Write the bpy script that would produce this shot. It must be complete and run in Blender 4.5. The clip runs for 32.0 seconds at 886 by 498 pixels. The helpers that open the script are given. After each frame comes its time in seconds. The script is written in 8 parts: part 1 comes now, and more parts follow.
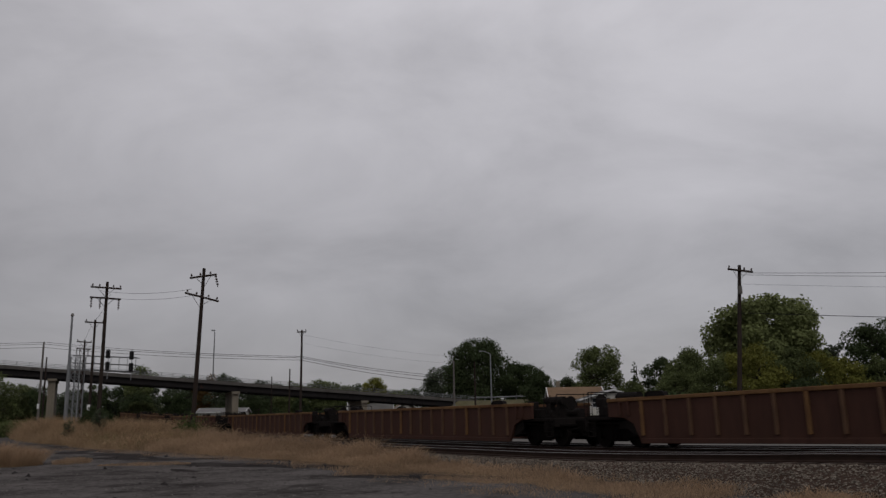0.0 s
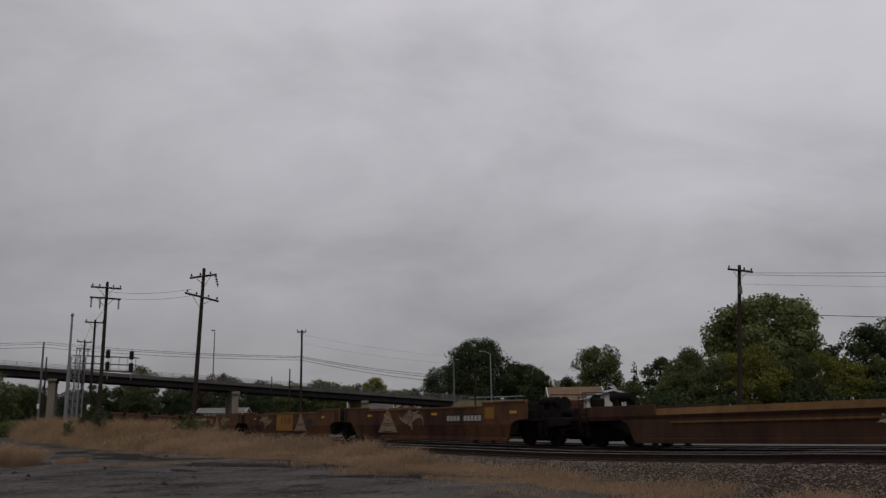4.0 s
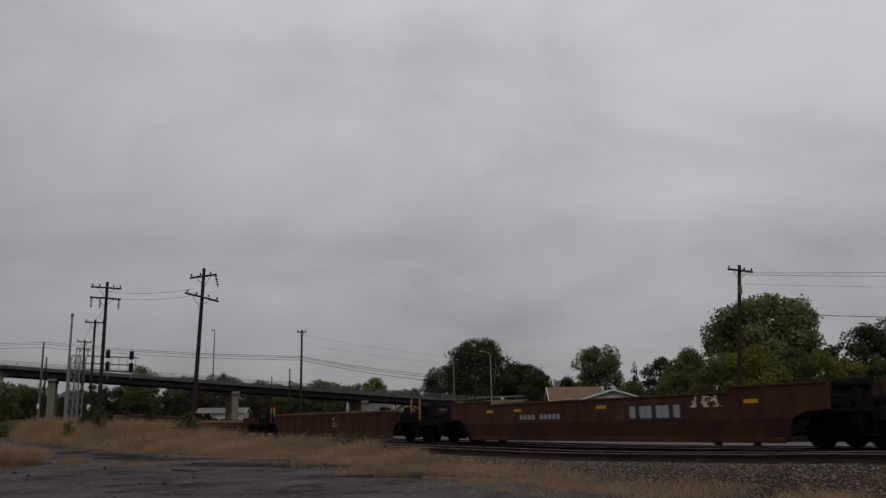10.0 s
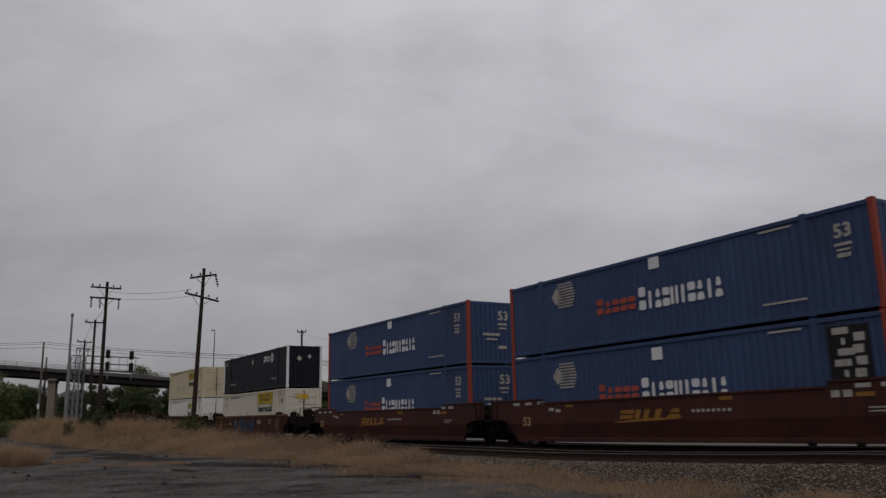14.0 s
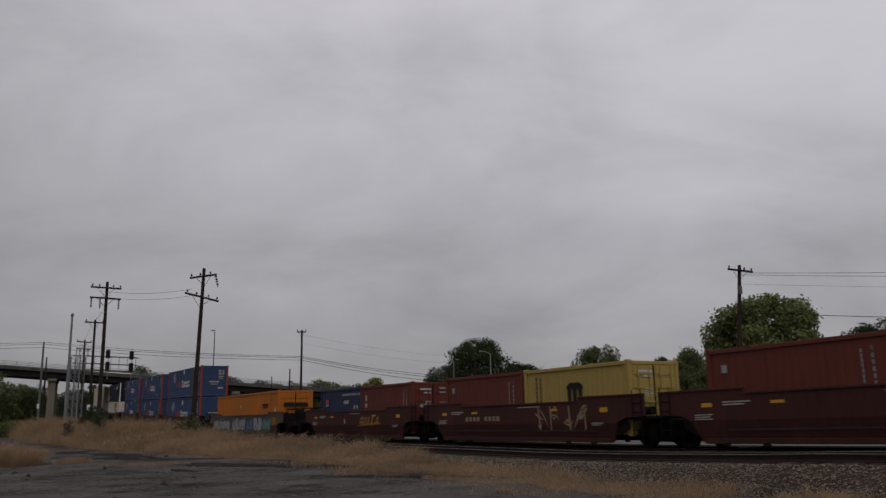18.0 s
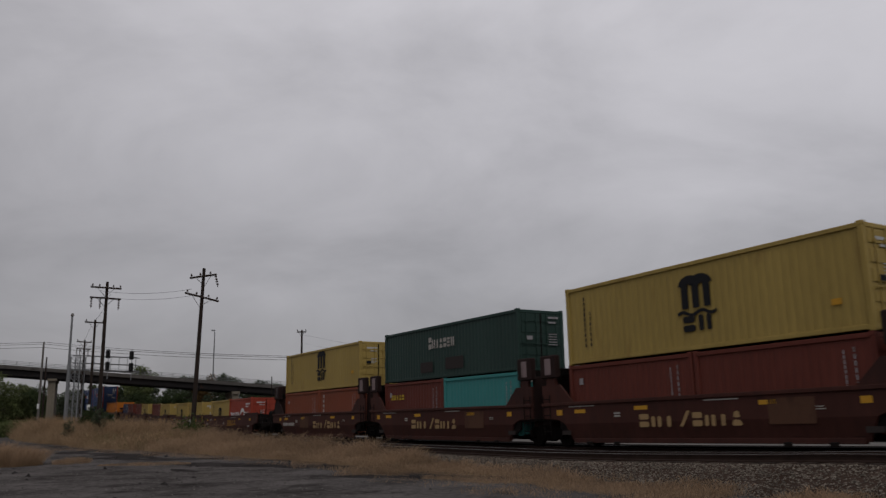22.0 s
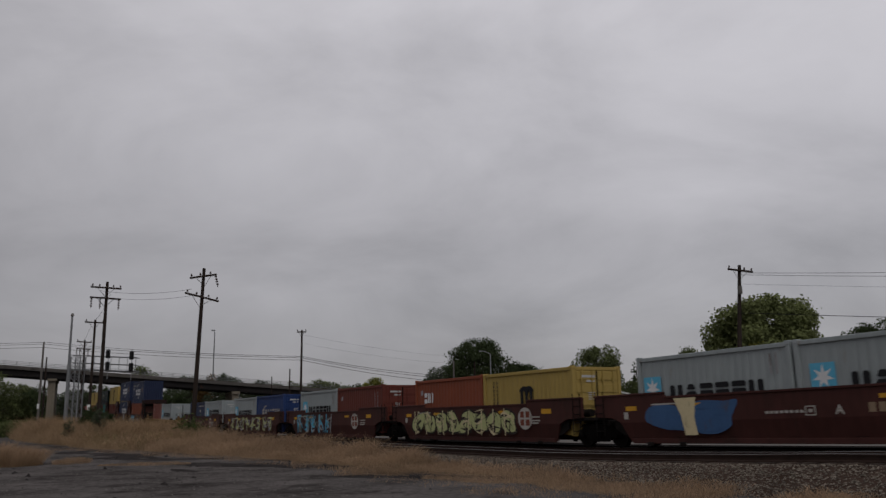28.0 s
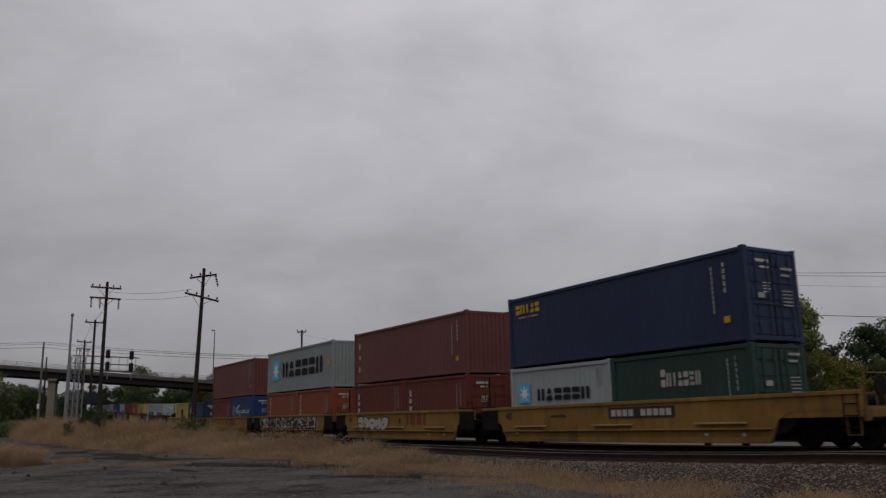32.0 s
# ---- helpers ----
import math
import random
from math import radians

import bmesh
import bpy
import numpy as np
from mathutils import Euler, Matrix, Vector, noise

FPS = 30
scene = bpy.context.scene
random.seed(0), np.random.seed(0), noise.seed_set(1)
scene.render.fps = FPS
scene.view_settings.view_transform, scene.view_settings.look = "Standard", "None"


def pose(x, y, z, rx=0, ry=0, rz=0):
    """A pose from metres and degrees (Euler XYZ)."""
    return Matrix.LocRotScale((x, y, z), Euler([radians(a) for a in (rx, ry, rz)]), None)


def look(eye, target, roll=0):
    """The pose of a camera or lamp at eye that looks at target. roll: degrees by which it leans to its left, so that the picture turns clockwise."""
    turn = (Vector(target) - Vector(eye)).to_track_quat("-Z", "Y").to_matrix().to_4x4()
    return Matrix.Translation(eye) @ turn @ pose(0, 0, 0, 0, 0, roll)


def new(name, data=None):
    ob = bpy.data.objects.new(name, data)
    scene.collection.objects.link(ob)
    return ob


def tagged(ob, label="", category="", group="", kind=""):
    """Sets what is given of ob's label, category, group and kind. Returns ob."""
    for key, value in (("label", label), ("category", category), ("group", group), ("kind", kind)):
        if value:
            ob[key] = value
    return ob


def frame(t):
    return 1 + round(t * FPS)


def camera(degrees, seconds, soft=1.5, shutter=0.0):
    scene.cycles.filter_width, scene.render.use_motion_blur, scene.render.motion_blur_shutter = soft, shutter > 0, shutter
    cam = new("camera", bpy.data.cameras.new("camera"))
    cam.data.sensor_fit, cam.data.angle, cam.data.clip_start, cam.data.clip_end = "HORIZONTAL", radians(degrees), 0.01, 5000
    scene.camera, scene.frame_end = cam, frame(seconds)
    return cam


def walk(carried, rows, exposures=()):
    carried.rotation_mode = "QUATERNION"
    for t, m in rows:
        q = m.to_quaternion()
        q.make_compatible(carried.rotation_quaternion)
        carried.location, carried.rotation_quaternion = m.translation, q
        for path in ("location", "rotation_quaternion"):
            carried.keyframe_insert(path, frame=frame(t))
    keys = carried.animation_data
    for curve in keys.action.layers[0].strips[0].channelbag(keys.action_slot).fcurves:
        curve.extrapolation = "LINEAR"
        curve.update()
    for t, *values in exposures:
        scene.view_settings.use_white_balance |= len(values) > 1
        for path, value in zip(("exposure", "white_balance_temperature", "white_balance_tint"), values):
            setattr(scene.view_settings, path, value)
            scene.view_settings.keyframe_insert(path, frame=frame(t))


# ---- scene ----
cam = camera(56.53, 32.0, soft=1.42, shutter=0.12)
EYE = Vector((0.0, 0.0, 1.65))
TILT, LEAN = radians(11.62), -0.957
STAND = look(EYE, EYE + Vector((0, math.cos(TILT), math.sin(TILT))), LEAN)
walk(cam, [(0, STAND), (32, STAND)])

# ---- light: a bright overcast sky, brighter overhead and behind the camera ----
world = bpy.data.worlds.new("overcast")
scene.world = world
world.use_nodes = True
wn, wl = world.node_tree.nodes, world.node_tree.links
wn.clear()
w_out = wn.new("ShaderNodeOutputWorld")
w_bg = wn.new("ShaderNodeBackground")
w_sky = wn.new("ShaderNodeTexSky")
w_sky.sky_type, w_sky.sun_disc = "NISHITA", False
w_sky.sun_elevation, w_sky.sun_rotation = radians(48), radians(205)
w_co = wn.new("ShaderNodeTexCoord")
w_map = wn.new("ShaderNodeMapping")
w_map.inputs["Scale"].default_value = (0.80, 1.0, 1.25)
w_map.inputs["Rotation"].default_value = (0, 0, radians(14))
w_map.inputs["Location"].default_value = (0.9, 0.35, 0.0)
w_den = wn.new("ShaderNodeMath")
w_den.operation = "ADD"
w_den.inputs[1].default_value = 0.50
w_abs = wn.new("ShaderNodeMath")
w_abs.operation = "ABSOLUTE"
w_lay = wn.new("ShaderNodeVectorMath")
w_lay.operation = "DIVIDE"
w_den3 = wn.new("ShaderNodeCombineXYZ")
w_n1 = wn.new("ShaderNodeTexNoise")
w_n1.inputs["Scale"].default_value, w_n1.inputs["Detail"].default_value = 2.9, 7
w_n1.inputs["Roughness"].default_value, w_n1.inputs["Distortion"].default_value = 0.56, 0.3
w_ramp = wn.new("ShaderNodeValToRGB")
for pos, val in ((0.28, 0.312), (0.42, 0.364), (0.54, 0.404), (0.70, 0.446)):
    e = w_ramp.color_ramp.elements.new(pos)
    e.color = (val * 0.996, val * 0.968, val * 1.017, 1)
w_ramp.color_ramp.elements.remove(w_ramp.color_ramp.elements[0])
w_ramp.color_ramp.elements.remove(w_ramp.color_ramp.elements[-1])
w_mix = wn.new("ShaderNodeMix")
w_mix.data_type, w_mix.blend_type = "RGBA", "ADD"
w_mix.inputs["Factor"].default_value = 0.006
w_sep = wn.new("ShaderNodeSeparateXYZ")
w_up = wn.new("ShaderNodeValToRGB")
for pos, val in ((0.0, 0.76), (0.08, 0.84), (0.13, 0.93), (0.20, 0.98), (0.262, 1.10), (0.33, 1.24), (0.47, 1.40), (1.0, 1.60)):
    e = w_up.color_ramp.elements.new(pos)
    e.color = (val, val, val, 1)
w_up.color_ramp.elements.remove(w_up.color_ramp.elements[0])
w_up.color_ramp.elements.remove(w_up.color_ramp.elements[-1])
w_n2 = wn.new("ShaderNodeTexNoise")
w_n2.inputs["Scale"].default_value, w_n2.inputs["Detail"].default_value = 2.2, 3
w_wob = wn.new("ShaderNodeMath")
w_wob.operation = "MULTIPLY_ADD"
w_wob.inputs[1].default_value = 0.22
w_off = wn.new("ShaderNodeMath")
w_off.operation = "SUBTRACT"
w_off.inputs[1].default_value = 0.11
w_grad = wn.new("ShaderNodeVectorMath")
w_grad.operation = "SCALE"
w_side = wn.new("ShaderNodeValToRGB")
for pos, val in ((0.22, 0.765), (0.36, 0.89), (0.52, 0.98), (0.64, 0.985), (0.76, 0.955)):
    e = w_side.color_ramp.elements.new(pos)
    e.color = (val, val, val, 1)
w_side.color_ramp.elements.remove(w_side.color_ramp.elements[0])
w_side.color_ramp.elements.remove(w_side.color_ramp.elements[-1])
w_half = wn.new("ShaderNodeMath")
w_half.operation = "MULTIPLY_ADD"
w_half.inputs[1].default_value, w_half.inputs[2].default_value = 0.5, 0.5
w_both = wn.new("ShaderNodeMath")
w_both.operation = "MULTIPLY"
wl.new(w_co.outputs["Generated"], w_sep.inputs["Vector"])
wl.new(w_co.outputs["Generated"], w_n2.inputs["Vector"])
wl.new(w_n2.outputs["Fac"], w_wob.inputs[0])
wl.new(w_sep.outputs["Z"], w_wob.inputs[2])
wl.new(w_wob.outputs[0], w_off.inputs[0])
wl.new(w_off.outputs[0], w_up.inputs["Fac"])
wl.new(w_sep.outputs["Z"], w_abs.inputs[0])
wl.new(w_abs.outputs[0], w_den.inputs[0])
for k in "XYZ":
    wl.new(w_den.outputs[0], w_den3.inputs[k])
wl.new(w_co.outputs["Generated"], w_lay.inputs[0])
wl.new(w_den3.outputs[0], w_lay.inputs[1])
wl.new(w_lay.outputs[0], w_map.inputs["Vector"])
wl.new(w_map.outputs["Vector"], w_n1.inputs["Vector"])
wl.new(w_n1.outputs["Fac"], w_ramp.inputs["Fac"])
wl.new(w_ramp.outputs["Color"], w_mix.inputs["A"])
wl.new(w_sky.outputs["Color"], w_mix.inputs["B"])
wl.new(w_mix.outputs["Result"], w_grad.inputs[0])
wl.new(w_sep.outputs["X"], w_half.inputs[0])
wl.new(w_half.outputs[0], w_side.inputs["Fac"])
wl.new(w_up.outputs["Color"], w_both.inputs[0])
wl.new(w_side.outputs["Color"], w_both.inputs[1])
wl.new(w_both.outputs[0], w_grad.inputs["Scale"])
wl.new(w_grad.outputs["Vector"], w_bg.inputs["Color"])
wl.new(w_bg.outputs["Background"], w_out.inputs["Surface"])
w_bg.inputs["Strength"].default_value = 1.0

sun_data = bpy.data.lights.new("sun", "SUN")
sun_data.energy, sun_data.angle, sun_data.color = 0.65, radians(25), (1.0, 0.97, 0.93)
sun = new("sun", sun_data)
sun.matrix_world = look((0, 0, 60), (-6, 48, 0))
scene.view_settings.exposure = 0.0

# ---- materials ----
MATS = {}


def mat(name, rgb, rough=0.7, vary=0.25, scale=1.2, fine=14.0, bump=0.15, metal=0.0, stain=None, stain_amt=0.0, streak=1.0, per=0.0, island=False, spec=0.12, leafy=0.0):
    """A procedural surface: base colour with coarse and fine variation, optional stains, bump, and variation piece by piece."""
    if name in MATS:
        return MATS[name]
    m = bpy.data.materials.new(name)
    m.use_nodes = True
    n, l = m.node_tree.nodes, m.node_tree.links
    b = n["Principled BSDF"]
    co = n.new("ShaderNodeTexCoord")
    mp = n.new("ShaderNodeMapping")
    mp.inputs["Scale"].default_value = (1, 1, 1 / streak)
    l.new(co.outputs["Object"], mp.inputs["Vector"])
    n1, n2 = n.new("ShaderNodeTexNoise"), n.new("ShaderNodeTexNoise")
    for q, s, d in ((n1, scale, 5), (n2, fine, 4)):
        q.inputs["Scale"].default_value, q.inputs["Detail"].default_value = s, d
        l.new(mp.outputs["Vector"], q.inputs["Vector"])
    mul = n.new("ShaderNodeMath")
    mul.operation = "MULTIPLY_ADD"
    mul.inputs[1].default_value, mul.inputs[2].default_value = 0.55, 0.22
    l.new(n1.outputs["Fac"], mul.inputs[0])
    add = n.new("ShaderNodeMath")
    add.operation = "MULTIPLY_ADD"
    add.inputs[1].default_value = 0.45
    l.new(n2.outputs["Fac"], add.inputs[0])
    l.new(mul.outputs[0], add.inputs[2])
    val = n.new("ShaderNodeMapRange")
    val.inputs["From Min"].default_value, val.inputs["From Max"].default_value = 0.52, 0.92
    val.inputs["To Min"].default_value, val.inputs["To Max"].default_value = 1 - vary, 1 + vary
    l.new(add.outputs[0], val.inputs["Value"])
    fac = val.outputs[0]
    if per:
        if island:
            src = n.new("ShaderNodeNewGeometry").outputs["Random Per Island"]
        else:
            src = n.new("ShaderNodeObjectInfo").outputs["Random"]
        pr = n.new("ShaderNodeMapRange")
        pr.inputs["To Min"].default_value, pr.inputs["To Max"].default_value = 1 - per, 1 + per
        l.new(src, pr.inputs["Value"])
        mm = n.new("ShaderNodeMath")
        mm.operation = "MULTIPLY"
        l.new(fac, mm.inputs[0])
        l.new(pr.outputs[0], mm.inputs[1])
        fac = mm.outputs[0]
    hsv = n.new("ShaderNodeHueSaturation")
    hsv.inputs["Color"].default_value = (*rgb, 1)
    l.new(fac, hsv.inputs["Value"])
    col = hsv.outputs["Color"]
    if stain:
        n3 = n.new("ShaderNodeTexNoise")
        n3.inputs["Scale"].default_value, n3.inputs["Detail"].default_value, n3.inputs["Roughness"].default_value = scale * 1.7, 8, 0.68
        mp2 = n.new("ShaderNodeMapping")
        mp2.inputs["Scale"].default_value = (1, 1, 1 / max(streak, 2.5))
        mp2.inputs["Location"].default_value = (3.1, 7.7, 1.3)
        l.new(co.outputs["Object"], mp2.inputs["Vector"])
        l.new(mp2.outputs["Vector"], n3.inputs["Vector"])
        r = n.new("ShaderNodeMapRange")
        r.inputs["From Min"].default_value, r.inputs["From Max"].default_value = 0.66 - stain_amt * 0.3, 0.80 - stain_amt * 0.2
        l.new(n3.outputs["Fac"], r.inputs["Value"])
        mx = n.new("ShaderNodeMix")
        mx.data_type = "RGBA"
        l.new(r.outputs[0], mx.inputs["Factor"])
        l.new(col, mx.inputs["A"])
        mx.inputs["B"].default_value = (*stain, 1)
        col = mx.outputs["Result"]
    l.new(col, b.inputs["Base Color"])
    rr = n.new("ShaderNodeMapRange")
    rr.inputs["To Min"].default_value, rr.inputs["To Max"].default_value = max(0.05, rough - 0.15), min(1, rough + 0.12)
    l.new(n2.outputs["Fac"], rr.inputs["Value"])
    l.new(rr.outputs[0], b.inputs["Roughness"])
    b.inputs["Metallic"].default_value = metal
    b.inputs["Specular IOR Level"].default_value = spec
    if leafy:
        tl = n.new("ShaderNodeBsdfTranslucent")
        l.new(col, tl.inputs["Color"])
        ms = n.new("ShaderNodeMixShader")
        ms.inputs["Fac"].default_value = leafy
        l.new(b.outputs["BSDF"], ms.inputs[1])
        l.new(tl.outputs["BSDF"], ms.inputs[2])
        l.new(ms.outputs["Shader"], n["Material Output"].inputs["Surface"])
    if bump:
        bp = n.new("ShaderNodeBump")
        bp.inputs["Strength"].default_value, bp.inputs["Distance"].default_value = bump, 0.02
        l.new(add.outputs[0], bp.inputs["Height"])
        l.new(bp.outputs["Normal"], b.inputs["Normal"])
    MATS[name] = m
    return m


RUST = (0.075, 0.032, 0.018)
GRIME = (0.03, 0.024, 0.02)


def paint(name, rgb, rough=0.55, stain=RUST, amt=0.18, vary=0.18):
    return mat(name, rgb, rough, vary, 0.5, 5.0, 0.06, 0, stain, amt, 3.5)


STEEL_DARK = mat("dark_grimy_steel", (0.0115, 0.0095, 0.0088), 0.85, 0.4, 2.0, 18, 0.2, spec=0.06)
TRUCK_BLACK = mat("truck_castings", (0.0060, 0.0050, 0.0047), 0.9, 0.4, 2.0, 18, 0.2, spec=0.03)
WHEEL_STEEL = mat("wheel_steel", (0.0085, 0.0068, 0.0062), 0.85, 0.3, 3, 20, 0.1, spec=0.04)
RAIL_STEEL = mat("rail_rust", (0.032, 0.020, 0.016), 0.8, 0.3, 3, 30, 0.15, 0.2)
RAIL_TOP = mat("rail_head_polished", (0.17, 0.163, 0.16), 0.5, 0.12, 3, 30, 0.03, 1.0)
TIE_WOOD = mat("tie_timber", (0.045, 0.032, 0.025), 0.9, 0.4, 2, 20, 0.4, per=0.4)
POLE_WOOD = mat("pole_timber", (0.030, 0.022, 0.018), 0.9, 0.35, 1.0, 12, 0.4, streak=6)
POLE_GREY = mat("pole_weathered", (0.12, 0.11, 0.10), 0.85, 0.3, 1.0, 12, 0.3, streak=6)
GALV = mat("galvanised_steel", (0.19, 0.195, 0.20), 0.55, 0.2, 2, 15, 0.05, 0.35)
CONCRETE = mat("concrete", (0.17, 0.148, 0.115), 0.9, 0.3, 0.5, 9, 0.3, stain=(0.09, 0.075, 0.06), stain_amt=0.35, streak=3)
GIRDER = mat("girder_paint", (0.017, 0.015, 0.015), 0.8, 0.3, 0.6, 9, 0.1, stain=RUST, stain_amt=0.2)
WIRE = mat("cable_black", (0.015, 0.015, 0.016), 0.7, 0.1, 1, 3, 0)
CERAMIC = mat("insulator_glaze", (0.05, 0.035, 0.03), 0.35, 0.2, 4, 20, 0)
WHITE_TRIM = mat("white_paint", (0.58, 0.58, 0.57), 0.6, 0.1, 1, 10, 0.05, stain=(0.35, 0.32, 0.28), stain_amt=0.2)
DARK_GLASS = mat("dark_glass", (0.02, 0.023, 0.026), 0.12, 0.1, 1, 3, 0)
LENS_DARK = mat("signal_lens", (0.02, 0.02, 0.02), 0.2, 0.1, 2, 4, 0)


# ---- mesh helpers ----
class Geo:
    """Collects faces of one mesh."""

    def __init__(self):
        self.v, self.f = [], []

    def add(self, vs, fs):
        o = len(self.v)
        self.v += [tuple(p) for p in vs]
        self.f += [tuple(i + o for i in f) for f in fs]
        return self

    def box(self, x0, x1, y0, y1, z0, z1, c=0.0):
        if c <= 0:
            vs = [(x, y, z) for x in (x0, x1) for y in (y0, y1) for z in (z0, z1)]
            return self.add(vs, [(0, 1, 3, 2), (4, 6, 7, 5), (0, 4, 5, 1), (2, 3, 7, 6), (0, 2, 6, 4), (1, 5, 7, 3)])
        c = min(c, (x1 - x0) * 0.45, (y1 - y0) * 0.45, (z1 - z0) * 0.45)
        lo, hi, vs, idx = (x0, y0, z0), (x1, y1, z1), [], {}
        for sx in (0, 1):
            for sy in (0, 1):
                for sz in (0, 1):
                    s = (sx, sy, sz)
                    for a in range(3):
                        idx[s, a] = len(vs)
                        vs.append([((hi if s[k] else lo)[k] if k == a else ((hi[k] - c) if s[k] else (lo[k] + c))) for k in range(3)])
        fs = []
        for a in range(3):
            b, d = (a + 1) % 3, (a + 2) % 3
            for side in (0, 1):
                q = []
                for u, w in ((0, 0), (1, 0), (1, 1), (0, 1)):
                    s = [0, 0, 0]
                    s[a], s[b], s[d] = side, u, w
                    q.append(idx[tuple(s), a])
                fs.append(tuple(q if side else q[::-1]))
            for u in (0, 1):
                for w in (0, 1):
                    s0, s1 = [0, 0, 0], [0, 0, 0]
                    s0[b] = s1[b] = u
                    s0[d] = s1[d] = w
                    s1[a] = 1
                    q = [idx[tuple(s0), b], idx[tuple(s1), b], idx[tuple(s1), d], idx[tuple(s0), d]]
                    fs.append(tuple(q if u == w else q[::-1]))
        for s in [(i, j, k) for i in (0, 1) for j in (0, 1) for k in (0, 1)]:
            q = [idx[s, 0], idx[s, 1], idx[s, 2]]
            fs.append(tuple(q if sum(s) % 2 else q[::-1]))
        return self.add(vs, fs)

    def rod(self, a, b, r, n=8, r2=None):
        a, b = Vector(a), Vector(b)
        r2 = r if r2 is None else r2
        d = (b - a).normalized()
        u = d.orthogonal().normalized()
        w = d.cross(u)
        vs = []
        for p, q in ((a, r), (b, r2)):
            vs += [p + (u * math.cos(2 * math.pi * i / n) + w * math.sin(2 * math.pi * i / n)) * q for i in range(n)]
        fs = [(i, (i + 1) % n, n + (i + 1) % n, n + i) for i in range(n)]
        return self.add(vs, fs + [tuple(range(n))[::-1], tuple(range(n, 2 * n))])

    def slab(self, prof, y0, y1):
        """A profile in x and z, between two places in y."""
        n = len(prof)
        vs = [(x, y0, z) for x, z in prof] + [(x, y1, z) for x, z in prof]
        return self.add(vs, [tuple(range(n)), tuple(range(n, 2 * n))[::-1]] + [(i, n + i, n + (i + 1) % n, (i + 1) % n) for i in range(n)])

    def prism(self, prof, x0, x1):
        """A profile in y and z, between two places in x."""
        n = len(prof)
        vs = [(x0, y, z) for y, z in prof] + [(x1, y, z) for y, z in prof]
        return self.add(vs, [tuple(range(n))[::-1], tuple(range(n, 2 * n))] + [(i, (i + 1) % n, n + (i + 1) % n, n + i) for i in range(n)])

    def mesh(self, name, smooth=False):
        me = bpy.data.meshes.new(name)
        me.from_pydata(self.v, [], self.f)
        if smooth:
            me.shade_smooth()
        return me


def part(name, geo, material, parent, label="", m=None, kind=""):
    """Links a mesh as one object under a thing or part (or at top level, without a parent)."""
    me = geo.mesh(name) if isinstance(geo, Geo) else geo
    if not me.materials:
        me.materials.append(None)
    ob = new(name, me)
    ob.material_slots[0].link = "OBJECT"
    ob.material_slots[0].material = material
    if parent is not None:
        ob.parent = parent
    if m is not None:
        ob.matrix_basis = m
    return tagged(ob, label=label, kind=kind)


def empty(name, m, label, category, group="", kind=""):
    ob = new(name)
    ob.matrix_basis = m
    return tagged(ob, label, category, group, kind)


CACHE = {}


def cached(key, make):
    if key not in CACHE:
        CACHE[key] = make()
    return CACHE[key]


# ---- the track's line ----
RAIL_Z = 0.52
NEAR_OFF, NEAR_RISE = -4.2, 0.03   # the empty track on the near side
QS = np.arange(-900, 420, 1.0)
_h = -1.02712847 - 2.3566e-4 * (np.clip(QS, -5, 165) - 30) - 5.94e-6 * (np.clip(QS, -5, 165) - 30) ** 2 + 0.10 * np.clip((QS - 125) / 50, 0, 1) - 0.03 * np.clip((QS - 200) / 30, 0, 1) + 0.05 * np.clip((QS - 285) / 40, 0, 1)
_dx, _dy = -np.cos(_h), -np.sin(_h)
_X = np.concatenate([[0], np.cumsum((_dx[1:] + _dx[:-1]) / 2)])
_Y = np.concatenate([[0], np.cumsum((_dy[1:] + _dy[:-1]) / 2)])
_i = int(np.argmin(abs(QS - 30)))
_X, _Y = _X - _X[_i] + 6.22 - np.sin(_h) * 1.26, _Y - _Y[_i] + 28.868 + np.cos(_h) * 1.26


def line(q, off=0.0):
    """A place on the track's centre line, q metres along it (growing as it recedes); off: metres to its far side."""
    h = np.interp(q, QS, _h)
    return float(np.interp(q, QS, _X) - math.sin(h) * off), float(np.interp(q, QS, _Y) + math.cos(h) * off), float(h)


def lift(q):
    """The track's gentle rises: near the camera, and again under the bridge."""
    return float(np.interp(q, [-40, 0, 5, 10, 14, 18, 22, 26, 30, 34, 85, 105, 125, 145, 170, 215, 325, 420], [0.46, 0.42, 0.38, 0.33, 0.27, 0.21, 0.15, 0.09, 0.04, 0.0, 0.0, 0.25, 0.7, 1.15, 1.6, 2.2, 3.3, 3.6]))


def near_lift(q):
    """The near track's rise."""
    return float(np.interp(q, [-40, 6, 12, 15.5, 19.5, 22, 26.5, 30, 60], [0.50, 0.44, 0.37, 0.31, 0.24, 0.155, 0.047, 0.004, 0.0])) + (lift(q) if q > 60 else 0.0)


def bed_top(q, off):
    """Height of the stone bed that carries both tracks."""
    k = max(0.0, min(1.0, (-1.4 - off) / 1.6))
    return lift(q) * (1 - k) + near_lift(q) * k


def gone(t):
    """How far the train has gone at t seconds."""
    u = t - 16
    return 22.0581 * u + 0.0200563 * u * u - 2.608e-4 * u ** 3 - 1.06e-6 * u ** 4


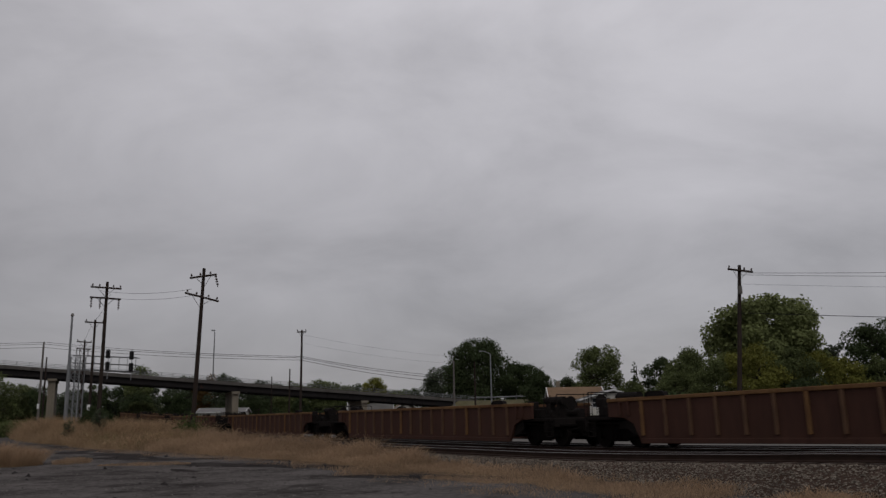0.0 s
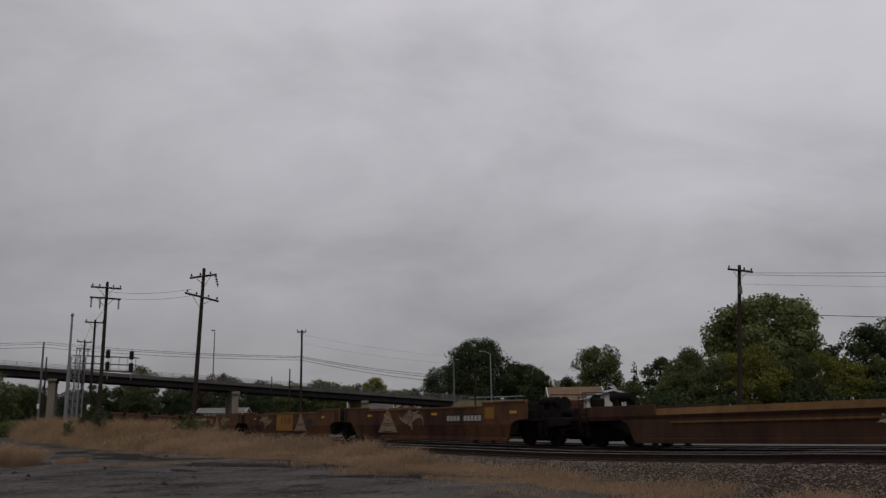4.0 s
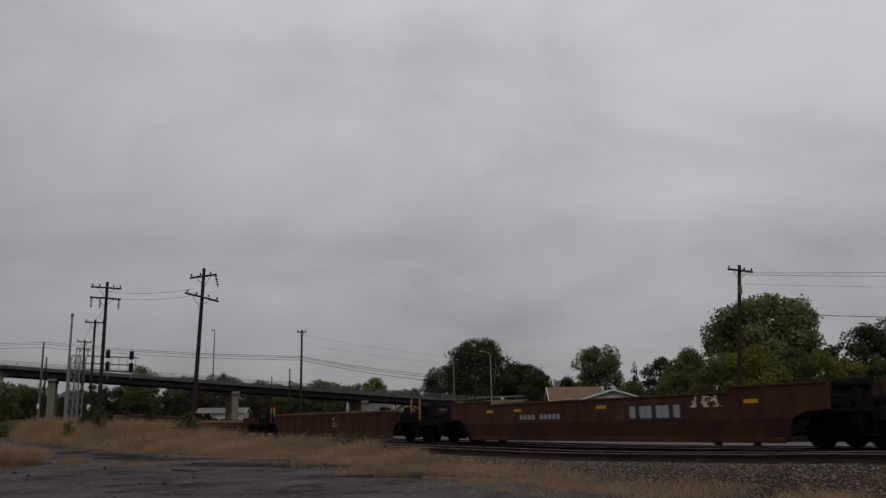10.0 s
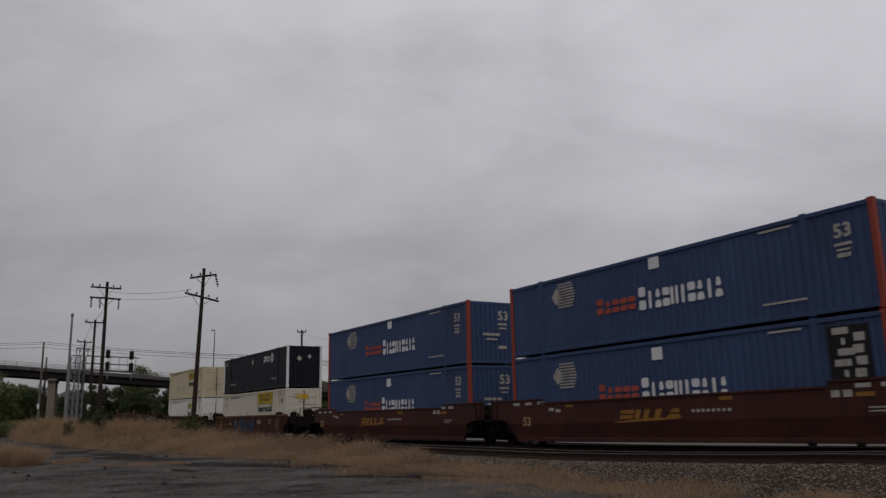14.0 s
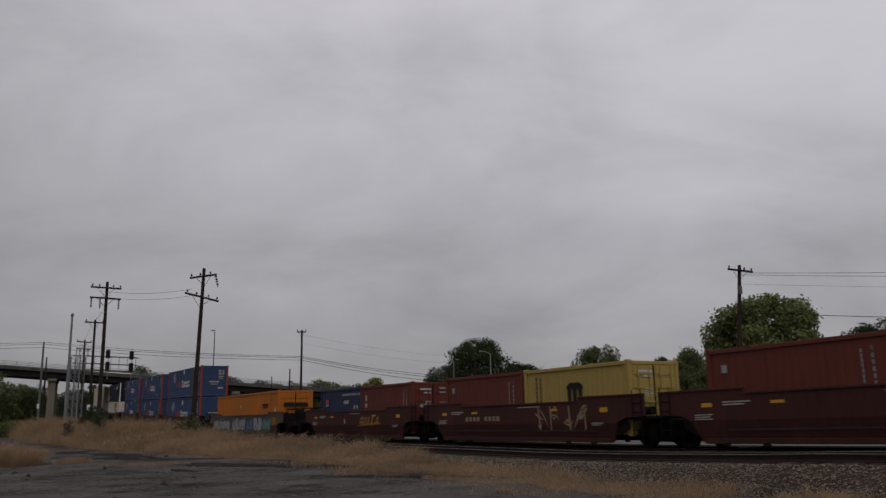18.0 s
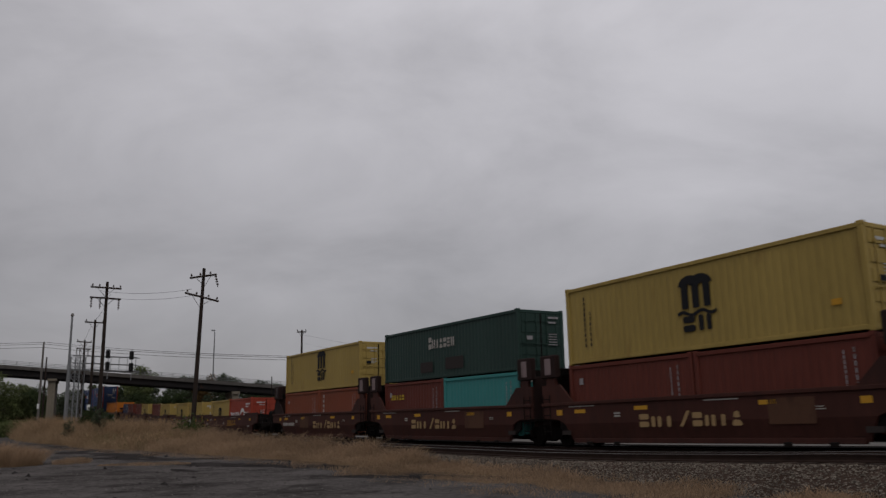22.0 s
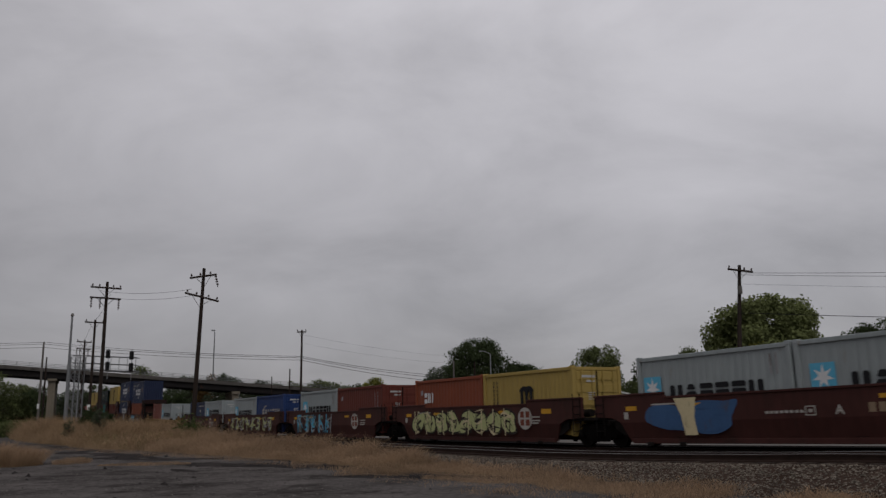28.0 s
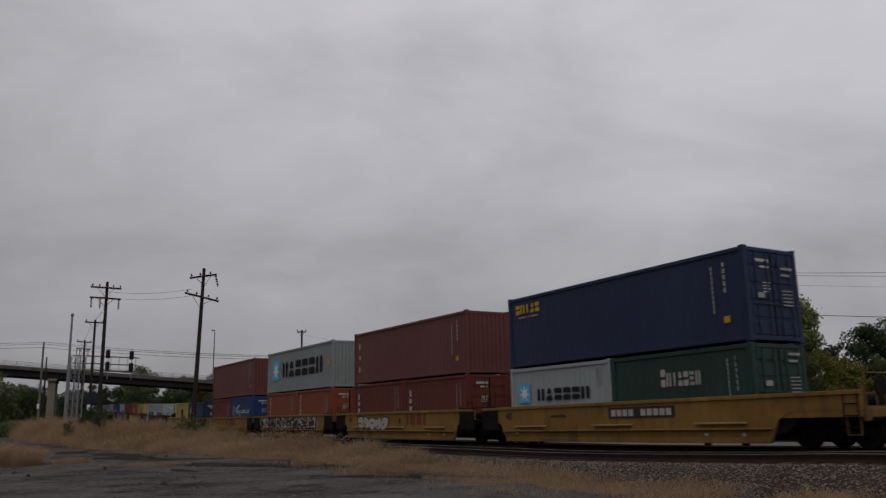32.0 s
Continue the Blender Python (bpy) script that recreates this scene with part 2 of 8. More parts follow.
def on_track(a, b, t, z=0.0):
    """The pose of a stiff body whose ends are a and b metres along the train, at t seconds. Its x points to the train's rear."""
    x0, y0, _ = line(gone(t) - a)
    x1, y1, _ = line(gone(t) - b)
    z0, z1 = lift(gone(t) - a), lift(gone(t) - b)
    return Matrix.Translation(((x0 + x1) / 2, (y0 + y1) / 2, RAIL_Z + z + (z0 + z1) / 2)) @ Matrix.Rotation(math.atan2(y1 - y0, x1 - x0), 4, "Z") @ Matrix.Rotation(-math.atan2(z1 - z0, b - a), 4, "Y")


MOVERS = []
# ---- ground, track bed ----
DIRT = mat("cinder_dirt", (0.086, 0.078, 0.075), 0.95, 0.6, 0.35, 5.0, 1.0, stain=(0.024, 0.021, 0.020), stain_amt=0.5, spec=0.0)
BALLAST = mat("ballast_bed", (0.058, 0.040, 0.032), 0.95, 0.4, 1.5, 30, 0.8, spec=0.0)
STONE = mat("ballast_stone", (0.130, 0.110, 0.090), 0.95, 0.3, 1.0, 20, 0.3, per=0.55, island=True, spec=0.05)
GRASS = mat("rough_grass", (0.088, 0.080, 0.044), 0.95, 0.4, 0.3, 6, 0.4, stain=(0.12, 0.085, 0.04), stain_amt=0.4)
PALE_GRAVEL = mat("pale_gravel", (0.135, 0.127, 0.120), 0.95, 0.25, 0.8, 12, 0.4, spec=0.0)
rng = np.random.default_rng(4)


def lot_height(x, y):
    """Height of the open ground: gentle ruts near the camera, flat under the track."""
    h = 0.05 * noise.noise((x * 0.35, y * 0.35, 0)) + 0.035 * noise.noise((x * 1.1, y * 1.1, 2)) + 0.06 * noise.noise((x * 0.09, y * 0.09, 4))
    x0, y0, hd = line(float(np.interp(y, _Y[:1100], QS[:1100])) if y > -100 else 30)
    d = (x - x0) * -math.sin(hd) + (y - y0) * math.cos(hd)
    k = max(0.0, min(1.0, (-7.0 - d) / 3.0))
    return h * k - 0.02


g = Geo()
xs = sorted(set([-2500, -900, -300, -150, -100] + [v * 0.9 for v in range(-80, 40)] + [50, 70, 120, 300, 900, 2500]))
ys = sorted(set([-2500, -600, -100, -20] + [v * 0.9 for v in range(0, 90)] + [90, 110, 140, 180, 300, 700, 3000]))
for y in ys:
    for x in xs:
        near = -73 < x < 38 and -5 < y < 82
        g.v.append((x, y, lot_height(x, y) if near else -0.02))
for j in range(len(ys) - 1):
    for i in range(len(xs) - 1):
        a = j * len(xs) + i
        g.f.append((a, a + 1, a + len(xs) + 1, a + len(xs)))
gm = g.mesh("ground", True)
part("ground", gm, DIRT, None, "dark cinder and dirt lot with ruts", kind="structure")


def swept(prof, q0, q1, step, rise=lambda q, off: 0.0):
    """A profile (off, z) swept along the track."""
    g = Geo()
    qs = np.arange(q0, q1 + 0.01, step)
    if q0 == -120:
        qs = np.concatenate([np.arange(-899, -120, 15.0), qs, np.arange(q1 + 8, 417, 8.0)])
    for q in qs:
        for off, z in prof:
            x, y, _ = line(q, off)
            g.v.append((x, y, z + rise(q, off)))
    k = len(prof)
    for j in range(len(qs) - 1):
        for i in range(k - 1):
            a = j * k + i
            g.f.append((a, a + k, a + k + 1, a + 1))
    return g


part("track_bed", swept([(-7.2, -0.08), (-6.55, 0.08), (-5.95, 0.25), (-5.6, 0.325), (-4.2, 0.335), (-2.1, 0.30), (0, 0.31), (1.9, 0.30), (3.4, 0.08), (4.6, -0.08)], -120, 300, 3, lambda q, off: bed_top(q, off) * max(0.0, min(1.0, min(off + 7.2, 4.6 - off) / 1.5))), BALLAST, None, "grey crushed-stone ballast bed under two tracks", kind="structure")
road = Geo()
for q in range(-60, 121, 5):
    near = min(36.0, max(13.0, 13 + (43 - q) * 0.42))
    for off, z in ((near, -0.01), (near + 0.5, 0.03), (near + 4.8, 0.04), (near + 5.3, -0.01)):
        x, y, _ = line(q, off)
        road.v.append((x, y, z))
for j in range(36):
    for i in range(3):
        road.f.append((4 * j + i, 4 * j + i + 4, 4 * j + i + 5, 4 * j + i + 1))
# near-black ground strip: the shade under and behind the train, painted as colour
cinder = Geo()
for q in range(-60, 121, 5):
    near = min(36.0, max(13.0, 13 + (43 - q) * 0.42))
    for off, z in ((4.2, -0.012), (4.9, 0.0), (near + 7, 0.0), (near + 16, 0.0), (52, 0.02)):
        x, y, _ = line(q, off)
        cinder.v.append((x, y, z))
for j in range(36):
    for i in range(4):
        cinder.f.append((5 * j + i, 5 * j + i + 5, 5 * j + i + 6, 5 * j + i + 1))
part("cinder_strip", cinder, mat("shade_dark_ground", (0.013, 0.012, 0.012), 0.95, 0.4, 0.8, 12, 0.5, spec=0.0), None, "ground beyond the track, train's shade put into its dark colour", kind="structure")
part("gravel_lot", road, PALE_GRAVEL, None, "pale gravel lot beyond the track", kind="structure")
for mid, up, rise in ((0.0, 0.0, lambda q, off: lift(q)), (NEAR_OFF, NEAR_RISE, lambda q, off: near_lift(q))):
    for off in (mid - 0.755, mid + 0.755):
        top = RAIL_Z + up
        prof = [(-0.07, -0.185), (-0.07, -0.16), (-0.012, -0.135), (-0.012, -0.048), (-0.038, -0.038), (-0.034, -0.012)]
        prof = [(off + a, top + b) for a, b in prof + [(-a, b) for a, b in prof[::-1]]]
        ob = part("rail", swept(prof, -120, 300, 2, rise), RAIL_STEEL, None, "rusty steel rail with a polished head", kind="structure")
        part("rail_head", swept([(off + a, top + b) for a, b in ((-0.024, -0.0105), (-0.014, -0.003), (0, 0.0), (0.014, -0.003), (0.024, -0.0105))], -120, 300, 2, rise), RAIL_TOP, ob)
tie_me = Geo().box(-0.115, 0.115, -1.3, 1.3, -0.34, -0.185, 0.012).mesh("tie")
for mid, up, rise, n, label in ((0.0, 0.0, lift, 170, "dark timber ties bedded under the train's track"), (NEAR_OFF, NEAR_RISE, near_lift, 250, "dark timber ties of the empty near track")):
    ties = empty("railway_ties", Matrix.Identity(4), label, "railway tie", kind="structure")
    for i in range(n):
        q = -20 + i * 0.53
        x, y, h = line(q, mid)
        part("tie", tie_me, TIE_WOOD, ties, m=pose(x, y, RAIL_Z + up + rise(q) + random.uniform(-0.012, 0.004), 0, 0, math.degrees(h) + random.uniform(-1.5, 1.5)))


def stones(name, spots, lo, hi, material, label):
    """Small broken stones, five- or six-cornered, resting on the ground."""
    g = Geo()
    base = np.array([(1, 0, 0), (0.3, 0.95, 0), (-0.8, 0.6, 0), (-0.8, -0.6, 0), (0.3, -0.95, 0), (0.1, 0.1, 0.75)])
    fs = [(0, 1, 5), (1, 2, 5), (2, 3, 5), (3, 4, 5), (4, 0, 5)]
    for x, y, z in spots:
        k = random.uniform(lo, hi)
        a = random.uniform(0, 6.3)
        c, s = math.cos(a) * k, math.sin(a) * k
        j = rng.uniform(0.65, 1.3, (6, 3))
        p = base * j
        g.add([(x + u * c - v * s, y + u * s + v * c, z + w * k - 0.006) for u, v, w in p], fs)
    ob = part(name, g, material, None, label, kind="stuff")
    return tagged(ob, category="stones")


spots = []
for i in range(64000):
    q = -14 + 74 * random.random() ** 1.35
    off = -random.uniform(5.5, 7.6)
    x, y, _ = line(q, off)
    k = max(0.0, min(1.0, (off + 7.2) / 1.5))
    z = float(np.interp(off, [-7.6, -7.2, -6.55, -5.95, -5.6], [-0.03, -0.06, 0.08, 0.25, 0.325]))
    spots.append((x, y, z + bed_top(q, off) * k + 0.015))
stones("ballast_stones", spots, 0.012, 0.036, STONE, "loose grey-brown crushed stones along the track")
spots = []
for i in range(16000):
    q, off = -14 + 70 * random.random() ** 1.35, random.uniform(-5.6, -1.5)
    x, y, _ = line(q, off)
    spots.append((x, y, 0.32 + bed_top(q, off)))
stones("track_stones", spots, 0.016, 0.045, mat("rust_stained_stone", (0.050, 0.030, 0.024), 0.95, 0.3, 1.0, 20, 0.3, per=0.5, island=True, spec=0.05), "rust-stained crushed stones between the rails")
spots = []
for i in range(26000):
    x, y, _ = line(random.uniform(-6, 70), -random.uniform(7.4, 26))
    if y > 10:
        spots.append((x, y, lot_height(x, y)))
stones("lot_gravel", spots, 0.010, 0.034, mat("lot_stone", (0.085, 0.078, 0.073), 0.95, 0.3, 1, 20, 0.2, per=0.6, island=True), "scattered gravel on the dirt lot")
spots = [(*line(random.uniform(0, 60), -random.uniform(8, 20))[:2], 0.0) for i in range(60)]
spots += [(-10.0, 33.2, 0), (-9.7, 33.1, 0), (-0.4, 20.6, 0), (-8.3, 26.2, 0), (-7.9, 26.3, 0), (-15.5, 30.5, 0)]
stones("dark_clods", [(x, y, lot_height(x, y)) for x, y, z in spots], 0.03, 0.13, mat("cinder_clod", (0.024, 0.021, 0.020), 0.95, 0.3, 1, 20, 0.2), "dark cinder clods lying on the lot")


# ---- dark ruts and damp patches in the lot ----
CINDER = mat("damp_cinders", (0.037, 0.033, 0.032), 0.95, 0.5, 0.8, 7, 0.8, spec=0.0)
patches = Geo()
path = [(-36, 76), (-24.5, 55.5), (-18.5, 46), (-13.8, 41), (-8.5, 36), (-3, 29), (3, 23)]
for i in range(62):
    u = random.uniform(0, len(path) - 1.001)
    a, b = path[int(u)], path[int(u) + 1]
    f_ = u - int(u)
    cx = a[0] + (b[0] - a[0]) * f_ + random.gauss(0, 0.9)
    cy = a[1] + (b[1] - a[1]) * f_ + random.gauss(0, 0.9)
    if i > 56:
        cx, cy = random.uniform(-14, 4), random.uniform(25, 33)
    ra, rb, tw, ph = random.uniform(0.7, 2.6), random.uniform(0.3, 0.95), -0.7 + random.gauss(0, 0.3), random.uniform(0, 6)
    o = len(patches.v)
    patches.v.append((cx, cy, lot_height(cx, cy) + 0.012 + 0.0006 * i))
    for ring in (0.5, 1.0):
        for k in range(22):
            w_ = 2 * math.pi * k / 22
            rr = ring * (1 + 0.28 * noise.noise((cx + 1.7 * math.cos(w_), cy + 1.7 * math.sin(w_), ph)) + 0.22 * noise.noise((5 * math.cos(w_), 5 * math.sin(w_), ph)))
            u0, v0 = ra * rr * math.cos(w_), rb * rr * math.sin(w_)
            x, y = cx + u0 * math.cos(tw) - v0 * math.sin(tw), cy + u0 * math.sin(tw) + v0 * math.cos(tw)
            patches.v.append((x, y, lot_height(x, y) + (0.012 + 0.0006 * i if ring < 1 else -0.006)))
    for k in range(22):
        n_ = (k + 1) % 22
        patches.f += [(o, o + 1 + k, o + 1 + n_), (o + 1 + k, o + 23 + k, o + 23 + n_, o + 1 + n_)]
part("damp_ground", patches, CINDER, None, "dark damp cinder ruts across the dirt lot", kind="structure")

# ---- dry weeds ----
def weeds(name, spots, material, label, category="weeds"):
    """Thin dry stalks with feathery heads. spots: x, y, z, height."""
    g = Geo()
    for x, y, z, h in spots:
        a = random.uniform(0, 6.3)
        dx, dy = math.cos(a), math.sin(a)
        lx, ly = random.gauss(0.05, 0.50) * h, random.gauss(0, 0.50) * h
        w = random.uniform(0.0016, 0.0038) * (0.85 + 0.2 * h)
        o = len(g.v)
        g.v += [(x - dx * w, y - dy * w, z), (x + dx * w, y + dy * w, z), (x + lx * 0.5 + dx * w, y + ly * 0.5 + dy * w, z + h * 0.6), (x + lx * 0.5 - dx * w, y + ly * 0.5 - dy * w, z + h * 0.6),
                (x + lx * 0.9 + dx * w * 2.4, y + ly * 0.9 + dy * w * 2.4, z + h * 0.85), (x + lx * 0.9 - dx * w * 2.4, y + ly * 0.9 - dy * w * 2.4, z + h * 0.85), (x + lx * 1.2, y + ly * 1.2, z + h)]
        g.f += [(o, o + 1, o + 2, o + 3), (o + 3, o + 2, o + 4, o + 5), (o + 5, o + 4, o + 6)]
    ob = part(name, g, material, None, label, kind="stuff")
    return tagged(ob, category=category)


STRAW = mat("dry_straw", (0.335, 0.232, 0.148), 0.9, 0.4, 0.3, 3, 0, per=0.25, island=True, spec=0.0, leafy=0.5)
STRAW_DARK = mat("dry_brown_weed", (0.19, 0.125, 0.068), 0.9, 0.25, 0.25, 3, 0, per=0.45, island=True)
WEED_GREEN = mat("green_weed", (0.085, 0.105, 0.03), 0.9, 0.25, 0.5, 3, 0, per=0.4, island=True)


def clumpy(x, y, k, lo):
    return noise.noise((x * k, y * k, 9.0)) * 0.5 + 0.5 > lo + random.uniform(-0.12, 0.12)


def outer(q):
    """Where the grass beside the tracks ends, in metres from the train's track."""
    return float(np.interp(q, [0, 20, 32, 37, 49, 57, 66, 81, 103, 130], [8.6, 8.9, 9.5, 8.9, 9.4, 10.4, 11.7, 13.1, 14.9, 16.0]))


def tall(q):
    return float(np.interp(q, [0, 22, 29, 33, 37, 41, 46, 51, 57, 66, 80, 100, 130], [0.20, 0.27, 0.32, 0.40, 0.66, 0.84, 0.96, 1.08, 1.2, 1.5, 2.0, 2.5, 2.6]))


sp = []
while len(sp) < 135000:
    q = -9 + 80 * random.random() ** 1.1
    edge = 0.55 * noise.noise((q * 0.16, 3.0, 0)) + 0.45 * noise.noise((q * 0.6, 7.0, 0))
    lo, hi = 6.75 - 0.5 * edge - 0.75 * min(1.0, max(0.0, (q - 31) / 6)), outer(q) + 1.6 * edge
    u = random.random()
    off = -(lo + (hi - lo) * (u if u < 0.93 else u + random.random() * 0.5))
    x, y, _ = line(q, off)
    thin = 0.46 if q < 22 else 0.40 if q < 33 else 0.20
    if clumpy(x, y, 0.5, thin):
        h = tall(q) * random.uniform(0.25, 1.0) * max(0.25, 1.15 - 0.75 * (abs(off) - lo) / max(0.5, hi - lo)) * (0.8 + 0.5 * noise.noise((x * 0.5, y * 0.5, 1)))
        sp.append((x, y, -0.03 if off < -6.9 else 0.2 * (off + 6.9), max(0.06, h)))
weeds("dry_grass_strip", sp, STRAW, "tan dry grass between the lot and the ballast", "dry grass")
sp, dk, gr = [], [], []
while len(sp) < 110000:
    q = random.uniform(64, 135)
    lim = outer(q)
    off = -random.uniform(5.6, lim + 0.6)
    x, y, _ = line(q, off)
    ed = min(1.0, (lim + 0.8 - abs(off)) / 2.5)
    if clumpy(x, y, 0.22, 0.20) and random.random() < ed + 0.2:
        h = tall(q) * random.uniform(0.3, 1.0) * (0.78 + 0.75 * noise.noise((x * 0.2, y * 0.2, 2))) * (0.35 + 0.65 * ed)
        (sp if random.random() < 0.8 else dk).append((x, y, -0.03, max(0.25, h)))
weeds("tall_dry_weeds", sp, mat("pale_straw", (0.345, 0.240, 0.145), 0.9, 0.45, 0.22, 3, 0, per=0.25, island=True, spec=0.0, leafy=0.5), "tall tan dry weeds in a thick patch", "weeds")
weeds("brown_weeds", dk, STRAW_DARK, "dark brown seed stalks among the dry weeds", "weeds")
for i in range(5200):
    q, off = random.uniform(62, 120), -random.uniform(6, 12.5)
    x, y, _ = line(q, off)
    if clumpy(x, y, 0.35, 0.56):
        gr.append((x, y, -0.02, random.uniform(0.4, 1.25)))
weeds("green_weeds", gr, WEED_GREEN, "green weeds growing through the dry grass", "weeds")
sp = []
for cx, cy, rx, ry, n, hh in ((-19.2, 36.3, 1.7, 2.0, 9000, 0.84), (-22.6, 38.5, 2.4, 3.0, 4500, 0.8), (-16.3, 36.9, 0.8, 0.8, 1500, 0.26), (-12.3, 34.6, 1.9, 0.7, 2600, 0.12), (-1.9, 26.2, 1.6, 1.2, 1900, 0.34), (4.2, 16.4, 1.6, 0.7, 900, 0.16), (2.2, 19.6, 2.0, 0.9, 700, 0.15)):
    for i in range(n):
        a, k = random.uniform(0, 6.3), math.sqrt(random.random())
        x, y = cx + rx * k * math.cos(a), cy + ry * k * math.sin(a)
        if clumpy(x, y, 0.8, 0.38):
            sp.append((x, y, lot_height(x, y) - 0.02, hh * random.uniform(0.5, 1.3) * (1.15 - 0.5 * k)))
weeds("sparse_dry_grass", sp, STRAW, "sparse tufts of dry grass on the dirt", "dry grass")


# ---- trees ----
def leaf_mat(name, rgb):
    return mat(name, rgb, 0.75, 0.3, 0.25, 3, 0, per=0.35, island=True, spec=0.05, leafy=0.4)


LEAF = [leaf_mat("leaf_dark_green", (0.047, 0.063, 0.028)), leaf_mat("leaf_green", (0.100, 0.118, 0.048)), leaf_mat("leaf_yellow_green", (0.175, 0.175, 0.044)), leaf_mat("leaf_grey_green", (0.064, 0.077, 0.048)), leaf_mat("leaf_rusty", (0.10, 0.062, 0.025)), leaf_mat("leaf_maple", (0.158, 0.180, 0.074))]
BARK = mat("bark", (0.05, 0.04, 0.032), 0.95, 0.35, 1, 12, 0.4, streak=4)


def tree(x, y, z0, top, width, tone, n=5200, leaf=0.30, low=0.18, label="", cone=False, seed=None):
    """A tree: tapered trunk with limbs and a crown of many small leaves in uneven lobes."""
    h = top - z0
    n, leaf = int(n * 3.0), leaf * 0.56
    rnd = random.Random(int(abs(x) * 10 + y * 7) if seed is None else seed)
    name = "spruce_tree" if cone else "tree"
    th = empty(name, pose(x, y, z0), label or "broad leafy green tree with an uneven crown", "tree", "trees behind the track")
    tr, lobes = Geo(), []
    p = Vector((0, 0, -0.3))
    r = 0.035 * h * 0.5 + 0.06
    pts = [p]
    for i in range(5):
        q = Vector((rnd.gauss(0, 0.04) * h, rnd.gauss(0, 0.04) * h, h * (0.17 * (i + 1))))
        tr.rod(pts[-1], q, r * (1 - 0.16 * i), 8, r * (1 - 0.16 * (i + 1)))
        pts.append(q)
    if cone:
        for i in range(150):
            t = 1 - math.sqrt(rnd.random())
            a = rnd.uniform(0, 6.3)
            rad = width / 2 * (1.02 - t) * rnd.uniform(0.2, 0.95)
            lobes.append((Vector((math.cos(a) * rad, math.sin(a) * rad, h * (low + (0.97 - low) * t) - 0.25 * rad)), Vector((0.09, 0.09, 0.06)) * width * (1.2 - t)))
        for i in range(12):
            lobes.append((Vector((0, 0, h * (0.45 + 0.045 * i))), Vector((0.5, 0.5, 0.5)) * max(0.12, (0.55 - 0.045 * i) * width * 0.35)))
    else:
        zc, rz = h * (0.5 + 0.5 * low), h * (0.5 - 0.5 * low)
        for i in range(54):
            a, u = rnd.uniform(0, 6.3), rnd.uniform(-0.95, 1.0)
            cu = math.sqrt(max(0.0, 1 - abs(u) ** 2.4))
            far = rnd.uniform(0.45, 0.90)
            c = Vector((math.cos(a) * cu * far * width * 0.44, math.sin(a) * cu * far * width * 0.44, zc + u * rz * (0.55 + 0.38 * far)))
            k = width * rnd.uniform(0.085, 0.16)
            lobes.append((c, Vector((k, k, k * rnd.uniform(0.6, 0.9)))))
            if i % 2 == 0:
                j = min(4, 1 + int(max(0.0, c.z) / h * 4))
                tr.rod(pts[j], c, r * 0.30, 5, r * 0.06)
        lobes.append((Vector((0, 0, zc)), Vector((width * 0.32, width * 0.32, rz * 0.76))))
    part("trunk", tr, BARK, th, "grey-brown trunk and limbs")
    w = np.array([l[1].x ** 2 for l in lobes])
    w[-1] *= 1 if cone else 1.5
    pick = rng.choice(len(lobes), n, p=w / w.sum())
    C, S = np.array([l[0] for l in lobes])[pick], np.array([l[1] for l in lobes])[pick]
    D = rng.normal(size=(n, 3))
    D /= np.linalg.norm(D, axis=1)[:, None]
    P = C + D * S * (rng.uniform(0.25, 1.0, (n, 1)) ** 0.6 + (rng.random((n, 1)) < 0.14) * rng.uniform(0, 0.36, (n, 1)))
    P[:, 2] = np.clip(P[:, 2], 0.1, h * 1.02)
    N = D * 0.7 + rng.normal(size=(n, 3)) * 0.6 + np.array([0, 0, 0.35])
    N /= np.linalg.norm(N, axis=1)[:, None]
    U = np.cross(N, rng.normal(size=(n, 3)))
    U /= np.linalg.norm(U, axis=1)[:, None]
    V = np.cross(N, U)
    sz = leaf * rng.uniform(0.55, 1.25, (n, 1))
    A = np.stack([P - U * sz, P - V * sz * 0.55, P + U * sz, P + V * sz * 0.55], 1).reshape(-1, 3)
    me = bpy.data.meshes.new("crown")
    me.from_pydata(A.tolist(), [], np.arange(4 * n).reshape(-1, 4).tolist())
    part("crown", me, LEAF[tone], th, "uneven crown of small leaves")
    return th


tree(8.2, 190, 1.0, 20.0, 19.0, 0, 10000, 0.48, 0.08, "large dark green tree with a dense crown", seed=68)
tree(17.6, 195, 1.0, 14.3, 13.8, 0, 5200, 0.48, 0.06, "dark green tree beside the road ramp")
tree(0.6, 204, 1.0, 14.8, 13.5, 3, 4200, 0.45, 0.05)
tree(-3.3, 210, 1.0, 12.2, 5.4, 3, 1500, 0.39, 0.1, "slim grey-green tree beyond the bridge")
tree(-15.9, 184, 1.0, 11.1, 7.6, 2, 3000, 0.36, 0.2, "yellow-green tree rising behind the bridge")
tree(-28.6, 195, 1.0, 11.5, 9.5, 1, 2600, 0.42, 0.1)
for bx, bt, bw, tn in ((-70.5, 15.2, 9.5, 1), (-63, 13.8, 9, 3), (-57, 13.4, 9, 4), (-51, 13.3, 11, 3), (-44, 11.8, 10, 3), (-37, 11.0, 9, 1), (-22, 9.5, 9, 1), (-10, 8.5, 8, 1)):
    tree(bx, 196 + random.uniform(-5, 8), 0.5, bt, bw, tn, 2400, 0.42, 0.08, "tree in the far wood beyond the bridge")
